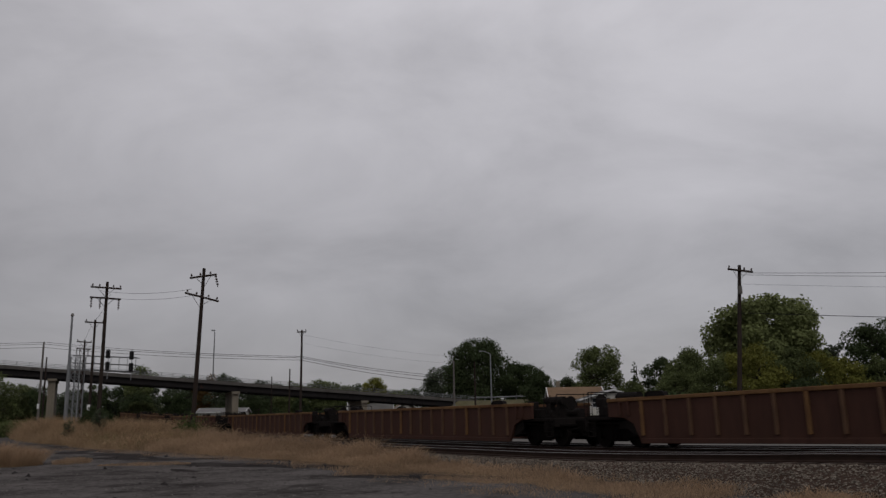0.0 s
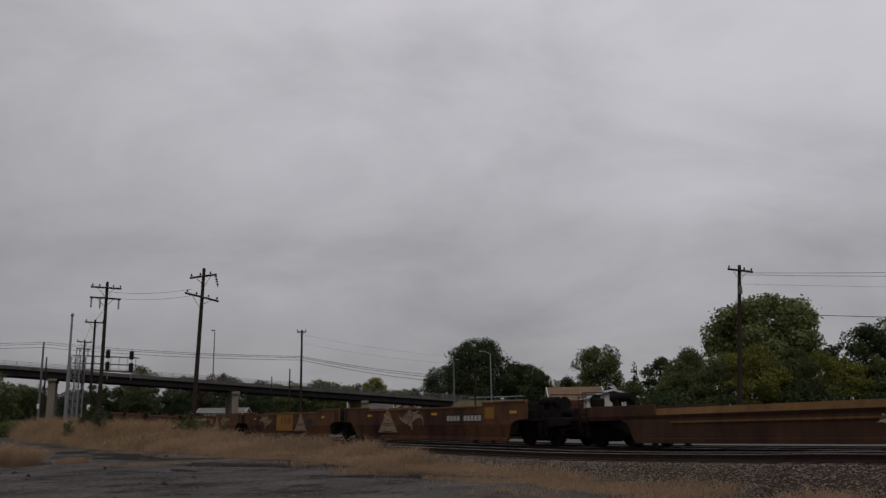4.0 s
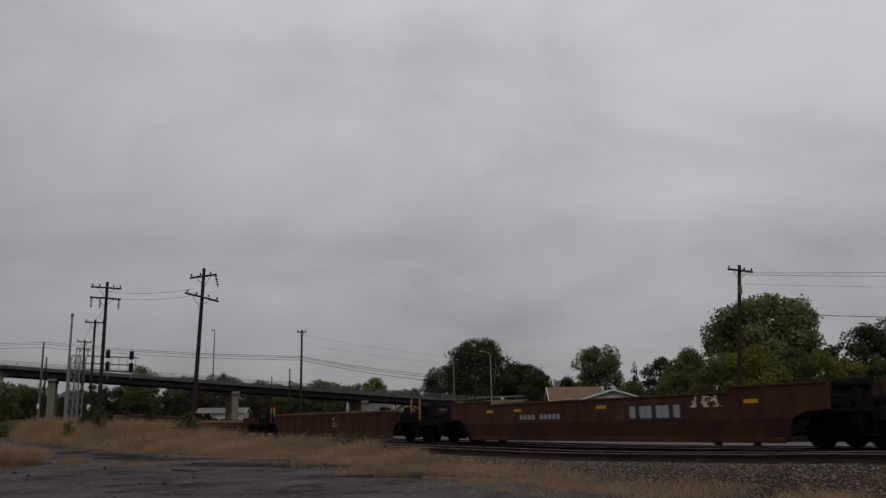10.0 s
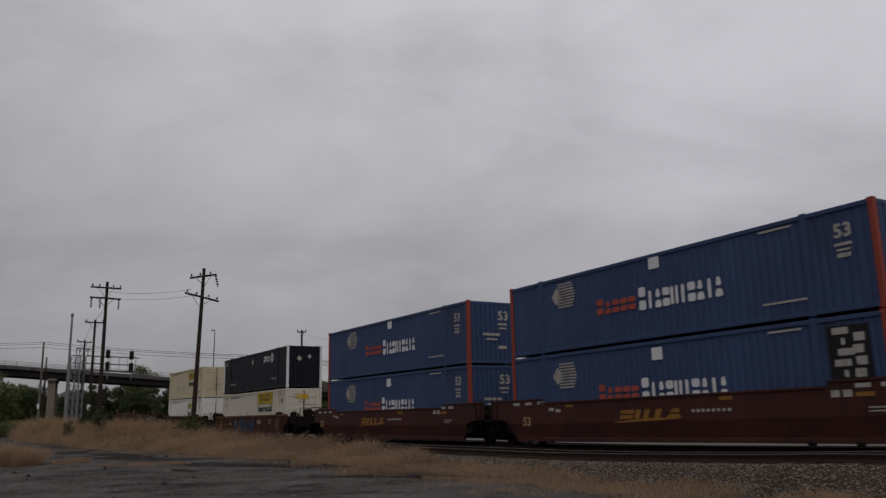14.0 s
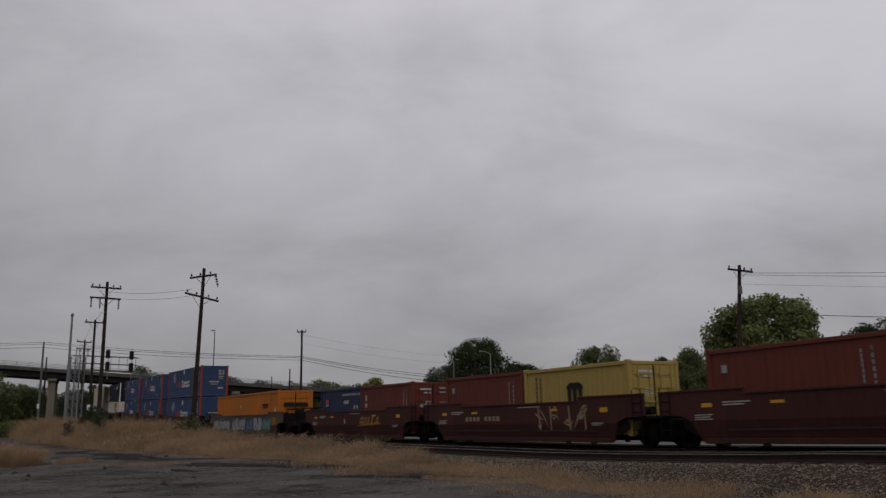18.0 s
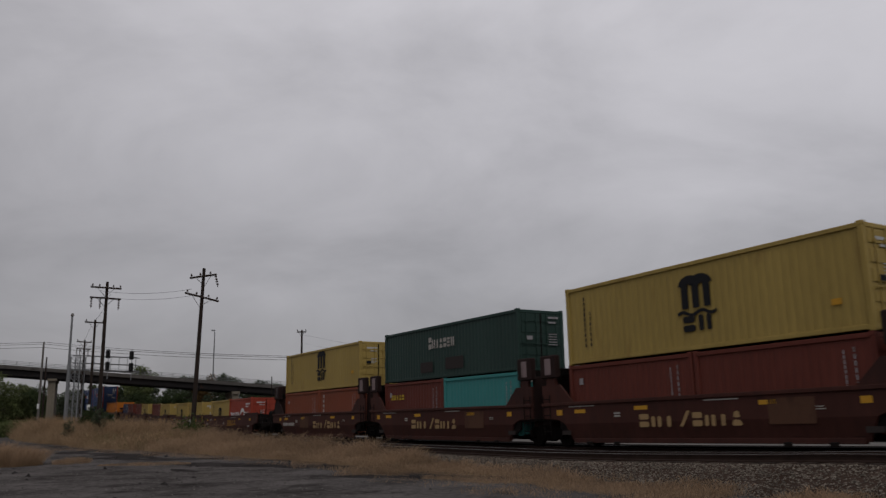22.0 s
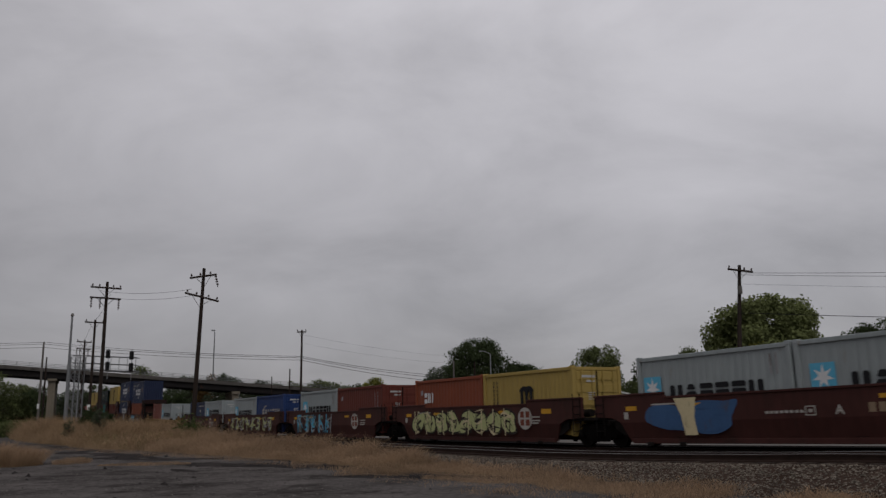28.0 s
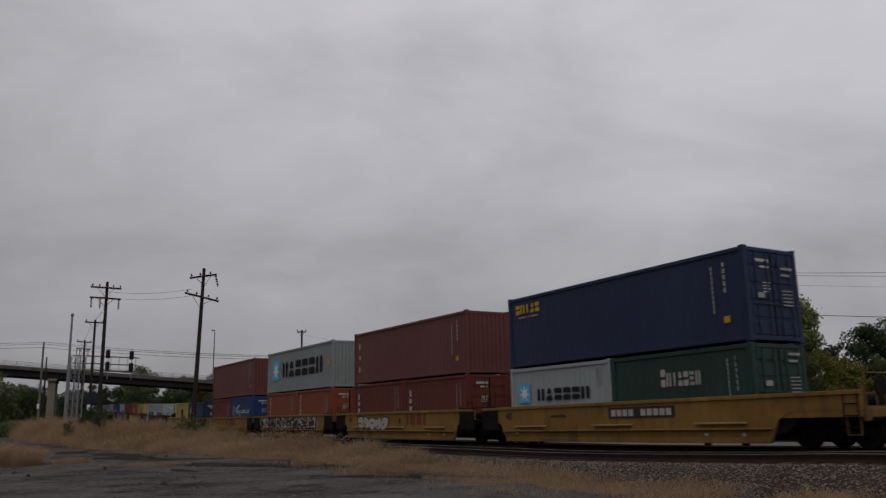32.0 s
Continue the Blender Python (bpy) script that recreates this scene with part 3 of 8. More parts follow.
# tone 0 here puts the shade beyond the bridge into the leaf colour
for bx, by, bt, bw, tn in ((-71, 132, 10.4, 9, 1), (-76.5, 150, 7.4, 6, 1), (-90, 150, 9.5, 12, 3), (-62, 170, 8.4, 8, 0), (-55.5, 172, 8.2, 8, 0), (-49, 190, 8.2, 8, 0), (-43, 192, 8.0, 8, 0), (-58, 160, 6.0, 7, 1), (-38, 196, 7.6, 8, 1), (-33, 195, 7.0, 7, 0)):
    tree(bx, by, 0.0, bt, bw, tn, 2200, 0.34, 0.06, "shady tree standing beyond the bridge")
for bx, by, bt, bw, tn in ((-92, 190, 10.6, 10, 0), (-99, 196, 11.5, 11, 1), (-83, 186, 9.6, 9, 3)):
    tree(bx, by, 0.0, bt, bw, tn, 2400, 0.40, 0.04, "shady tree standing beyond the bridge")
tree(22.8, 125, 1.5, 12.3, 9.4, 1, 4800, 0.3, 0.10, "airy green tree behind the house")
tree(15.8, 140, 1.5, 9.0, 6.5, 0, 2400, 0.32, 0.1)
tree(19.0, 132, 1.5, 8.0, 6.0, 0, 2200, 0.3, 0.06)
tree(27.3, 120, 1.5, 10.0, 4.6, 0, 3000, 0.24, 0.05, "dark spruce with a pointed top", cone=True)
tree(30.6, 119, 1.5, 9.7, 6.8, 0, 3600, 0.28, 0.06)
tree(33.2, 117, 1.5, 8.9, 5.0, 4, 2200, 0.28, 0.06, "tree with rusty early autumn leaves")
tree(24.8, 110, 1.5, 6.4, 5.0, 1, 2000, 0.25, 0.02)
tree(28.2, 95, 1.5, 9.1, 7.6, 1, 4600, 0.26, 0.04)
tree(25.3, 90, 1.5, 7.2, 5.2, 1, 2800, 0.24, 0.02)
tree(30.8, 80, 1.5, 13.0, 12.2, 5, 15000, 0.36, 0.10, "broad maple with an uneven leafy crown", seed=83)
for bx, by, bt, bw, tn, k in ((23.6, 74, 6.3, 5.5, 1, 3600), (27.2, 73, 7.6, 6.4, 2, 5200), (30.8, 74, 7.6, 6.0, 1, 4200), (33.2, 75, 7.3, 6.0, 2, 4200), (35.6, 74, 6.6, 5.2, 2, 3400), (38.0, 73, 6.6, 3.8, 1, 2400), (21.5, 78, 5.6, 4.6, 1, 2400)):
    tree(bx, by, 1.4, bt, bw, tn, k, 0.2, 0.0, "bushy tree with yellowing leaves" if tn == 2 else "bushy green tree beside the track")
tree(39.9, 76, 1.4, 9.9, 8.2, 0, 6000, 0.24, 0.06, "dark dense tree beside the maple")
tree(38.6, 82, 1.4, 9.0, 3.0, 3, 900, 0.26, 0.2, "slender tree with sparse branches")
tree(48.0, 78, 1.4, 10.0, 9.0, 0, 4000, 0.26, 0.06)

for i in range(11):
    tree(-212 + i * 9.0, 400 + random.uniform(-8, 8), 0.0, random.uniform(13, 18), 17, random.choice((0, 1, 0, 3)), 900, 0.95, 0.02, "tall tree in the far wood along the track")
for i in range(6):
    tree(-129 + i * 4.6, 300 + random.uniform(-5, 5), 0.0, random.uniform(14.5, 17.5), 12, random.choice((0, 0, 3)), 1300, 0.7, 0.0, "tall shady tree in the far wood along the track")
for bx, by, bt, bw in ((-33.4, 80, 3.7, 2.2), (-35.0, 82, 3.2, 2.0), (-31.8, 79, 2.9, 1.8)):
    tree(bx, by, 0.0, bt, bw, 0, 900, 0.16, 0.0, "dark brushy sapling among the weeds")
tree(-27.4, 66.5, 0.0, 2.9, 1.6, 3, 230, 0.15, 0.3, "dark leafy sapling among the dry weeds")
tree(-31.6, 70.5, 0.0, 2.0, 1.4, 3, 200, 0.13, 0.2, "low green sapling among the dry weeds")
# tones lean to 0, so the wood's shade is painted into its leaves
for i in range(16):
    tree(-84 + i * 5.0, 222 + random.uniform(-3, 5), 0.0, random.uniform(9.5, 12.0), 10, random.choice((0, 1, 0, 3)), 1300, 0.5, 0.02, "tree in the far wood beyond the bridge")

def hedge(name, x0, x1, y, hh, n, tone, label):
    """A low thicket, one tangle of leaves."""
    P = np.stack([rng.uniform(x0, x1, n), y + rng.normal(size=n) * 2.0, np.zeros(n)], 1)
    top = np.array([hh * (0.65 + 0.5 * noise.noise((px * 0.25, y, 3.0))) for px in P[:, 0]])
    P[:, 2] = top * rng.uniform(0, 1, n) ** 0.7
    U = rng.normal(size=(n, 3))
    U /= np.linalg.norm(U, axis=1)[:, None]
    V = np.cross(U, rng.normal(size=(n, 3)))
    V /= np.linalg.norm(V, axis=1)[:, None]
    A = np.stack([P - U * 0.24, P - V * 0.12, P + U * 0.24, P + V * 0.12], 1).reshape(-1, 3)
    me = bpy.data.meshes.new(name)
    me.from_pydata(A.tolist(), [], np.arange(4 * n).reshape(-1, 4).tolist())
    return tagged(part(name, me, LEAF[tone], None, label, kind="stuff"), category="thicket")


hedge("thicket", -100, -54, 122, 3.0, 14000, 1, "green thicket beyond the weeds")
# dark leaf tone stands for the shade around this thicket
hedge("dark_thicket", -71, -12, 187, 5.5, 16000, 0, "thicket beyond the bridge, shade put into its dark leaf colour")
# darkest leaf tone paints the shade under the trees
hedge("green_scrub", 16, 50, 71, 4.6, 14000, 0, "green scrub under the trees, leaf colour darkened for shade")

# green shrub at the foot of the pole
bush = empty("shrub", pose(-18.0, 59.5, -0.02), "green weedy shrub at the foot of a pole", "shrub")
n = 1100
P = rng.normal(size=(n, 3)) * np.array([0.50, 0.42, 0.5]) + np.array([0, 0, 0.85])
P[:, 2] = np.clip(abs(P[:, 2]), 0.05, 2.3)
U = rng.normal(size=(n, 3))
U /= np.linalg.norm(U, axis=1)[:, None]
V = np.cross(U, rng.normal(size=(n, 3)))
V /= np.linalg.norm(V, axis=1)[:, None]
A = np.stack([P - U * 0.13, P - V * 0.05, P + U * 0.13, P + V * 0.05], 1).reshape(-1, 3)
me = bpy.data.meshes.new("leaves")
me.from_pydata(A.tolist(), [], np.arange(4 * n).reshape(-1, 4).tolist())
part("leaves", me, leaf_mat("shrub_leaf", (0.065, 0.088, 0.03)), bush)
st = Geo()
for i in range(14):
    a = random.uniform(0, 6.3)
    st.rod((0, 0, 0), (0.6 * math.cos(a), 0.5 * math.sin(a), random.uniform(0.9, 1.9)), 0.02, 5, 0.006)
part("stems", st, BARK, bush)

# ---- grass bank and ramp beyond the track ----
part("grass_bank", swept([(50, -0.05), (54, 0.9), (60, 1.5), (78, 1.8), (150, 1.0)], -60, 46, 6), GRASS, None, "rough grass bank rising beyond the track", kind="structure")
ramp = Geo()
ridge = [(5.0, 172.6, 5.1), (7.3, 173.6, 5.1), (22, 152, 4.8), (38, 130, 3.2), (60, 110, 1.2)]
for x, y, z in ridge:
    ramp.v += [(x - 9, y - 12, 0.0), (x - 2.4, y - 3.4, z), (x + 3.0, y + 4.2, z), (x + 11, y + 14, 0)]
for j in range(len(ridge) - 1):
    for i in range(3):
        a = 4 * j + i
        ramp.f.append((a, a + 4, a + 5, a + 1))
ramp.f.append((0, 1, 2, 3))
part("road_ramp", ramp, GRASS, None, "grassy embankment carrying the road down from the bridge", kind="structure")

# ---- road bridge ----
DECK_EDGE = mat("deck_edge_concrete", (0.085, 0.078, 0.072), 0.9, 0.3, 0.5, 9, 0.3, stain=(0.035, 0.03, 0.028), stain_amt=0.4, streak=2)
BA, BB = Vector((-135.0, 115.2, 16.35)), Vector((7.2, 174.0, 5.0))
bridge = empty("road_bridge", Matrix.Translation(BA), "long road bridge with dark girders and pipe railings", "bridge")
bd = BB - BA
bl = bd.length
bridge.matrix_basis = Matrix.Translation(BA) @ Matrix.Rotation(math.atan2(bd.y, bd.x), 4, "Z") @ Matrix.Rotation(-math.asin(bd.z / bl), 4, "Y")
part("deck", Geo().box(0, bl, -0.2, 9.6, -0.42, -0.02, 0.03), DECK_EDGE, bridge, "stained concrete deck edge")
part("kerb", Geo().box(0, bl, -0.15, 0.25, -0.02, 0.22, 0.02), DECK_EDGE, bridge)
for i in range(5):
    part("girder", Geo().box(0, bl, 0.25 + i * 2.15, 0.55 + i * 2.15, -1.38, -0.42, 0.02).box(0, bl, 0.12 + i * 2.15, 0.68 + i * 2.15, -1.46, -1.38), GIRDER, bridge, "dark painted steel girder")
stiff = Geo().box(-0.02, 0.02, -0.12, 0, -1.37, -0.45).mesh("stiffener")
for i in range(70):
    part("stiffener", stiff, GIRDER, bridge, m=pose(2 + i * 2.18, 0.25, 0))
for z in (0.45, 0.70, 0.95):
    part("railing_pipe", Geo().rod((0, 0.05, z), (bl, 0.05, z), 0.03, 6), GALV, bridge)
post_me = Geo().box(-0.04, 0.04, 0.0, 0.1, 0.2, 0.98, 0.01).mesh("railing_post")
for i in range(78):
    part("railing_post", post_me, GALV, bridge, m=pose(0.8 + i * 1.96, 0, 0))
for z in (0.45, 0.95):
    part("railing_pipe", Geo().rod((0, 9.4, z), (bl, 9.4, z), 0.03, 6), GALV, bridge)


def pier(u):
    base = BA + bd * u
    pr = empty("bridge_pier", Matrix.Translation((base.x, base.y, 0)) @ Matrix.Rotation(math.atan2(bd.y, bd.x), 4, "Z"), "stained concrete bridge pier with a cap beam", "bridge pier", "piers of the bridge")
    top = base.z - 1.5
    part("pier_cap", Geo().box(-0.75, 0.75, -0.1, 9.4, top - 0.45, top, 0.05), CONCRETE, pr)
    part("pier_wall", Geo().box(-0.6, 0.6, 0.3, 9.0, -0.1, top - 0.45, 0.08), CONCRETE, pr)


for u in (0.30, 0.474, 0.676, 0.838):
    pier(u)
ab = Geo().slab([(bl - 1.5, -0.45), (bl + 3, -0.45), (bl + 3, -6), (bl - 0.3, -6), (bl - 0.3, -1.5), (bl - 1.5, -1.5)], -0.6, 10.0)
part("abutment", ab, CONCRETE, bridge, "weathered concrete abutment")

guard = empty("guard_rail", Matrix.Identity(4), "galvanised guard rail along the road ramp", "guard rail")
for a, b in zip(ridge[1:-1], ridge[2:]):
    pa, pb = Vector(a) + Vector((-2.2, -3.2, 0.55)), Vector(b) + Vector((-2.2, -3.2, 0.55))
    part("rail_beam", Geo().rod(pa, pb, 0.13, 6), GALV, guard)
    for i in range(8):
        c = pa.lerp(pb, (i + 0.5) / 8)
        part("rail_post", Geo().box(c.x - 0.06, c.x + 0.06, c.y - 0.06, c.y + 0.06, c.z - 0.9, c.z), GALV, guard)


# ---- poles, wires and signals ----
def pole(x, y, h, top_x=0.0, r=0.17, arms=(), material=POLE_WOOD, label="dark weathered timber utility pole with cross-arms", hardware=True, turn=0.0):
    """A utility pole. arms: (height, half length, tilt in degrees, insulators)."""
    th = empty("utility_pole", pose(x, y, 0), label, "utility pole", "utility poles")
    ax = Vector((top_x, 0, h))
    part("pole_shaft", Geo().rod((0, 0, -0.4), ax, r, 12, r * 0.62), material, th)
    for z, half, tilt, pins in arms:
        c = ax * (z / h)
        m = Matrix.Translation(c) @ Matrix.Rotation(radians(turn), 4, "Z") @ Matrix.Rotation(radians(tilt), 4, "Y")
        a = part("cross_arm", Geo().box(-half, half, -0.18 - r * 0.5, -0.05 - r * 0.5, -0.07, 0.07, 0.012), material, th, m=m)
        br = Geo()
        for s in (-1, 1):
            br.rod((s * half * 0.55, -0.2, -0.05), (0, -0.12, -0.75), 0.018, 5)
        part("arm_brace", br, GALV if material == POLE_GREY else material, a)
        for p, up in pins:
            ins = Geo()
            if up > 0:
                ins.rod((0, -0.16, 0.06), (0, -0.16, 0.16), 0.02, 6).rod((0, -0.16, 0.14), (0, -0.16, 0.22), 0.09, 8, 0.06).rod((0, -0.16, 0.22), (0, -0.16, 0.30), 0.06, 8, 0.045)
            else:
                for k in range(4):
                    ins.rod((0.02 * k, -0.16, -0.1 - 0.2 * k), (0.02 * k, -0.16, -0.18 - 0.2 * k), 0.085, 8, 0.11)
                ins.rod((0, -0.16, -0.05), (0.06, -0.16, -0.95), 0.03, 6)
            part("insulator", ins, CERAMIC, a, m=pose(p, 0, 0))
    return th


pole(-18.7, 62, 13.2, 0.40, 0.19, ((12.55, 1.0, -9, ((-0.85, 1), (-0.2, 1), (0.55, 1), (0.9, -1))), (10.95, 1.28, 14, ((-1.15, 1), (-0.45, 1), (0.45, 1), (1.1, 1)))), turn=12)
pole(-28.95, 70, 13.65, 0.0, 0.19, ((13.1, 1.32, 5, ((-1.2, 1), (-0.6, 1), (0.6, 1), (1.2, 1))), (12.2, 1.32, 5, ((-1.2, -1), (-0.45, -1), (1.15, -1)))), label="dark timber utility pole with two arms and hanging insulators")
P_S = pole(-37.0, 87, 12.5, 0.0, 0.17, ((12.2, 0.98, 4, ((-0.9, 1), (0.9, 1))),))
pole(-47.1, 108, 12.5, 0.0, 0.17, ((12.2, 0.98, 5, ((-0.9, 1), (0.9, 1))), (11.3, 0.95, 5, ((-0.9, -1), (-0.5, -1), (0.6, -1)))))
P_T = pole(-58.3, 120, 13.5, 0.0, 0.2, (), POLE_GREY, "grey weathered pole beside the bridge")
pole(-60.1, 125, 11.7, 0.0, 0.16, (), POLE_WOOD, "short dark timber pole beside the bridge")
pole(-17.3, 100, 12.45, 0.0, 0.17, ((12.2, 0.55, 0, ((-0.5, 1), (0.5, 1))),), label="slim dark timber utility pole beyond the track")
pole(-25.2, 135, 10.0, 0.0, 0.15, (), label="dark timber pole before the bridge")
pole(-30.6, 147, 9.4, 0.0, 0.12, (), label="thin dark pole before the bridge")
pole(1.2, 115, 9.5, 0.0, 0.17, (), POLE_GREY, "bare grey pole near the end of the bridge")
pole(4.2, 118, 9.5, 0.0, 0.16, (), POLE_WOOD, "bare dark pole near the end of the bridge")
P_R = pole(21.5, 62, 12.75, 1.12, 0.2, ((12.3, 0.95, 8, ((-0.85, 1), (0.3, 1), (0.85, 1))),), label="dark timber utility pole among the trees")
can = Geo().rod((0.9, -0.28, 10.5), (0.9, -0.28, 11.1), 0.17, 12)
part("transformer", can, POLE_GREY, P_R, "small grey pole transformer")

for pl, z in ((P_S, 2.95), (P_T, 3.95)):
    part("sign_plate", Geo().box(-0.16, 0.16, -0.26, -0.22, z, z + 0.7, 0.01), WHITE_TRIM, pl, "small white plate on the pole")

mast = empty("steel_mast", pose(-43.1, 95, 0), "tall slim galvanised steel mast", "mast")
part("mast_shaft", Geo().rod((0, 0, -0.3), (0, 0, 14.0), 0.17, 12, 0.11), GALV, mast)
part("mast_cap", Geo().rod((0, 0, 14.0), (0, 0, 14.3), 0.22, 10, 0.1), POLE_GREY, mast)


def street_lamp(x, y, z0, h, reach, label="galvanised street lamp with a curved arm"):
    th = empty("street_lamp", pose(x, y, z0), label, "street lamp", "street lamps")
    part("lamp_shaft", Geo().rod((0, 0, 0), (0, 0, h - 0.4), 0.12, 10, 0.08), GALV, th)
    arm = Geo()
    pr = Vector((0, 0, h - 0.42))
    for i in range(1, 6):
        a = i / 5
        q = Vector((reach * a, 0, h - 0.42 + 0.45 * math.sin(a * math.pi / 2)))
        arm.rod(pr, q, 0.06, 8)
        pr = q
    part("lamp_arm", arm, GALV, th)
    part("lamp_head", Geo().slab([(-0.35, -0.07), (0.3, -0.1), (0.38, 0.0), (0.2, 0.09), (-0.35, 0.05)], -0.14, 0.14), GALV, th, m=pose(reach, 0, h + 0.02, 0, 0, 0 if reach > 0 else 180))


street_lamp(6.6, 120, 2.5, 8.6, -1.3)
street_lamp(-39.9, 143, 9.2, 8.1, -0.25, "slim street lamp standing on the bridge")
street_lamp(30.0, 110, 1.5, 6.4, -1.2)

tower = empty("signal_bridge", pose(-45.3, 100, 0), "galvanised lattice signal mast with a cantilever walkway", "railway signal")
for dx in (0.15, 1.3):
    for dy in (0, 1.3):
        part("tower_leg", Geo().box(dx - 0.06, dx + 0.06, dy - 0.06, dy + 0.06, -0.1, 9.7), GALV, tower)
part("tower_base", Geo().box(-0.3, 1.8, -0.3, 1.6, -0.2, 0.3, 0.03), CONCRETE, tower)
for k in range(8):
    z0, z1 = 0.3 + 1.17 * k, 0.3 + 1.17 * (k + 1)
    for dy in (0, 1.3):
        b = Geo().rod((0.15, dy, z0), (1.3, dy, z1), 0.035, 5).rod((1.3, dy, z0), (0.15, dy, z1), 0.035, 5).rod((0.15, dy, z1), (1.3, dy, z1), 0.035, 5)
        part("lattice_brace", b, GALV, tower)
for z in (8.25, 9.0, 9.9):
    for dy in (0, 1.0):
        part("walkway_rail", Geo().rod((0, dy, z), (8.1, dy, z - 0.45), 0.05, 6), GALV, tower)
part("walkway_deck", Geo().slab([(0, 8.12), (8.1, 7.67), (8.1, 7.75), (0, 8.2)], 0, 1.0), GALV, tower)
for k in range(9):
    x = k * 1.0
    part("walkway_post", Geo().rod((x, 0, 8.2 - 0.055 * x), (x, 0, 9.9 - 0.055 * x), 0.035, 5), GALV, tower)
for x, z in ((4.75, 9.35), (7.6, 9.15)):
    for dz in (0.55, -0.85):
        head = part("signal_head", Geo().box(-0.27, 0.27, -0.42, -0.30, z + dz - 0.5, z + dz + 0.5, 0.16), LENS_DARK, tower, "black signal head", m=pose(x, 0, 0))
        for k in (-0.3, 0, 0.3):
            part("signal_hood", Geo().rod((0, -0.42, z + dz + k), (0, -0.62, z + dz + k), 0.13, 10), LENS_DARK, head)
    part("signal_mast", Geo().rod((x, -0.2, z - 2.4), (x, -0.2, z + 1.2), 0.05, 6), GALV, tower)


def wire(name, pts, sag, label, r=0.022):
    """Cables from point to point."""
    g = Geo()
    for a, b in zip(pts, pts[1:]):
        a, b = Vector(a), Vector(b)
        pr = a
        for i in range(1, 13):
            t = i / 12
            q = a.lerp(b, t) - Vector((0, 0, 4 * sag * t * (1 - t)))
            g.rod(pr, q, r, 4)
            pr = q
    ob = part(name, g, WIRE, None)
    return tagged(ob, label, "cable", "overhead cables")


for dz, dy in ((0.0, 0.0), (0.35, 0.6), (-0.55, -0.2)):
    wire("overhead_cable", [(-112, 128 + dy, 14.6 + dz), (-58.3, 120 + dy, 13.2 + dz * 0.9), (-17.3, 100 + dy * 0.3, 9.1 + dz * 0.5), (1.2, 115 + dy * 0.2, 7.0 + dz)], 0.35, "dark overhead cables slung between poles", 0.03)
for dz in (0.0, -0.5):
    wire("overhead_cable", [(-29.5, 70, 12.9 + dz), (-19.2, 62, 11.6 + dz)], 0.3, "slack cable between two timber poles", 0.012)
wire("overhead_cable", [(-28.6, 70, 12.6), (-37.3, 87, 12.3), (-47.5, 108, 12.3)], 0.5, "slack cable along a row of poles", 0.012)
for z, z1 in ((12.15, 8.6), (12.0, 8.0)):
    wire("overhead_cable", [(22.6, 62, z), (58, 40.3, z1)], 0.25, "dark overhead cable leading away from a pole", 0.016)
wire("overhead_cable", [(22.35, 62, 11.3), (58, 40.3, 6.9)], 0.2, "thin overhead cable leading away from a pole", 0.009)
wire("overhead_cable", [(22.1, 61.9, 9.1), (52, 56, 7.3)], 0.15, "heavy overhead cable passing the trees", 0.028)
pole(58.2, 40.3, 11.0, 0.0, 0.18, ((8.3, 0.9, 0, ((-0.8, 1), (0.8, 1))),))
pole(52.2, 56, 8.5, 0.0, 0.16, ())
for z in (10.6, 9.6):
    wire("overhead_cable", [(-17.3, 100, z + 1.3), (4.2, 118, z - 0.5)], 0.5, "faint thin cable high over the bridge", 0.008)

# ---- houses ----
SIDING = mat("white_siding", (0.50, 0.485, 0.44), 0.7, 0.1, 0.6, 10, 0.08, stain=(0.35, 0.32, 0.27), stain_amt=0.2)
SHINGLE_TAN = mat("tan_shingles", (0.16, 0.105, 0.066), 0.9, 0.25, 0.8, 14, 0.4)
SHINGLE_GREY = mat("grey_shingles", (0.12, 0.115, 0.11), 0.9, 0.25, 0.8, 14, 0.4)


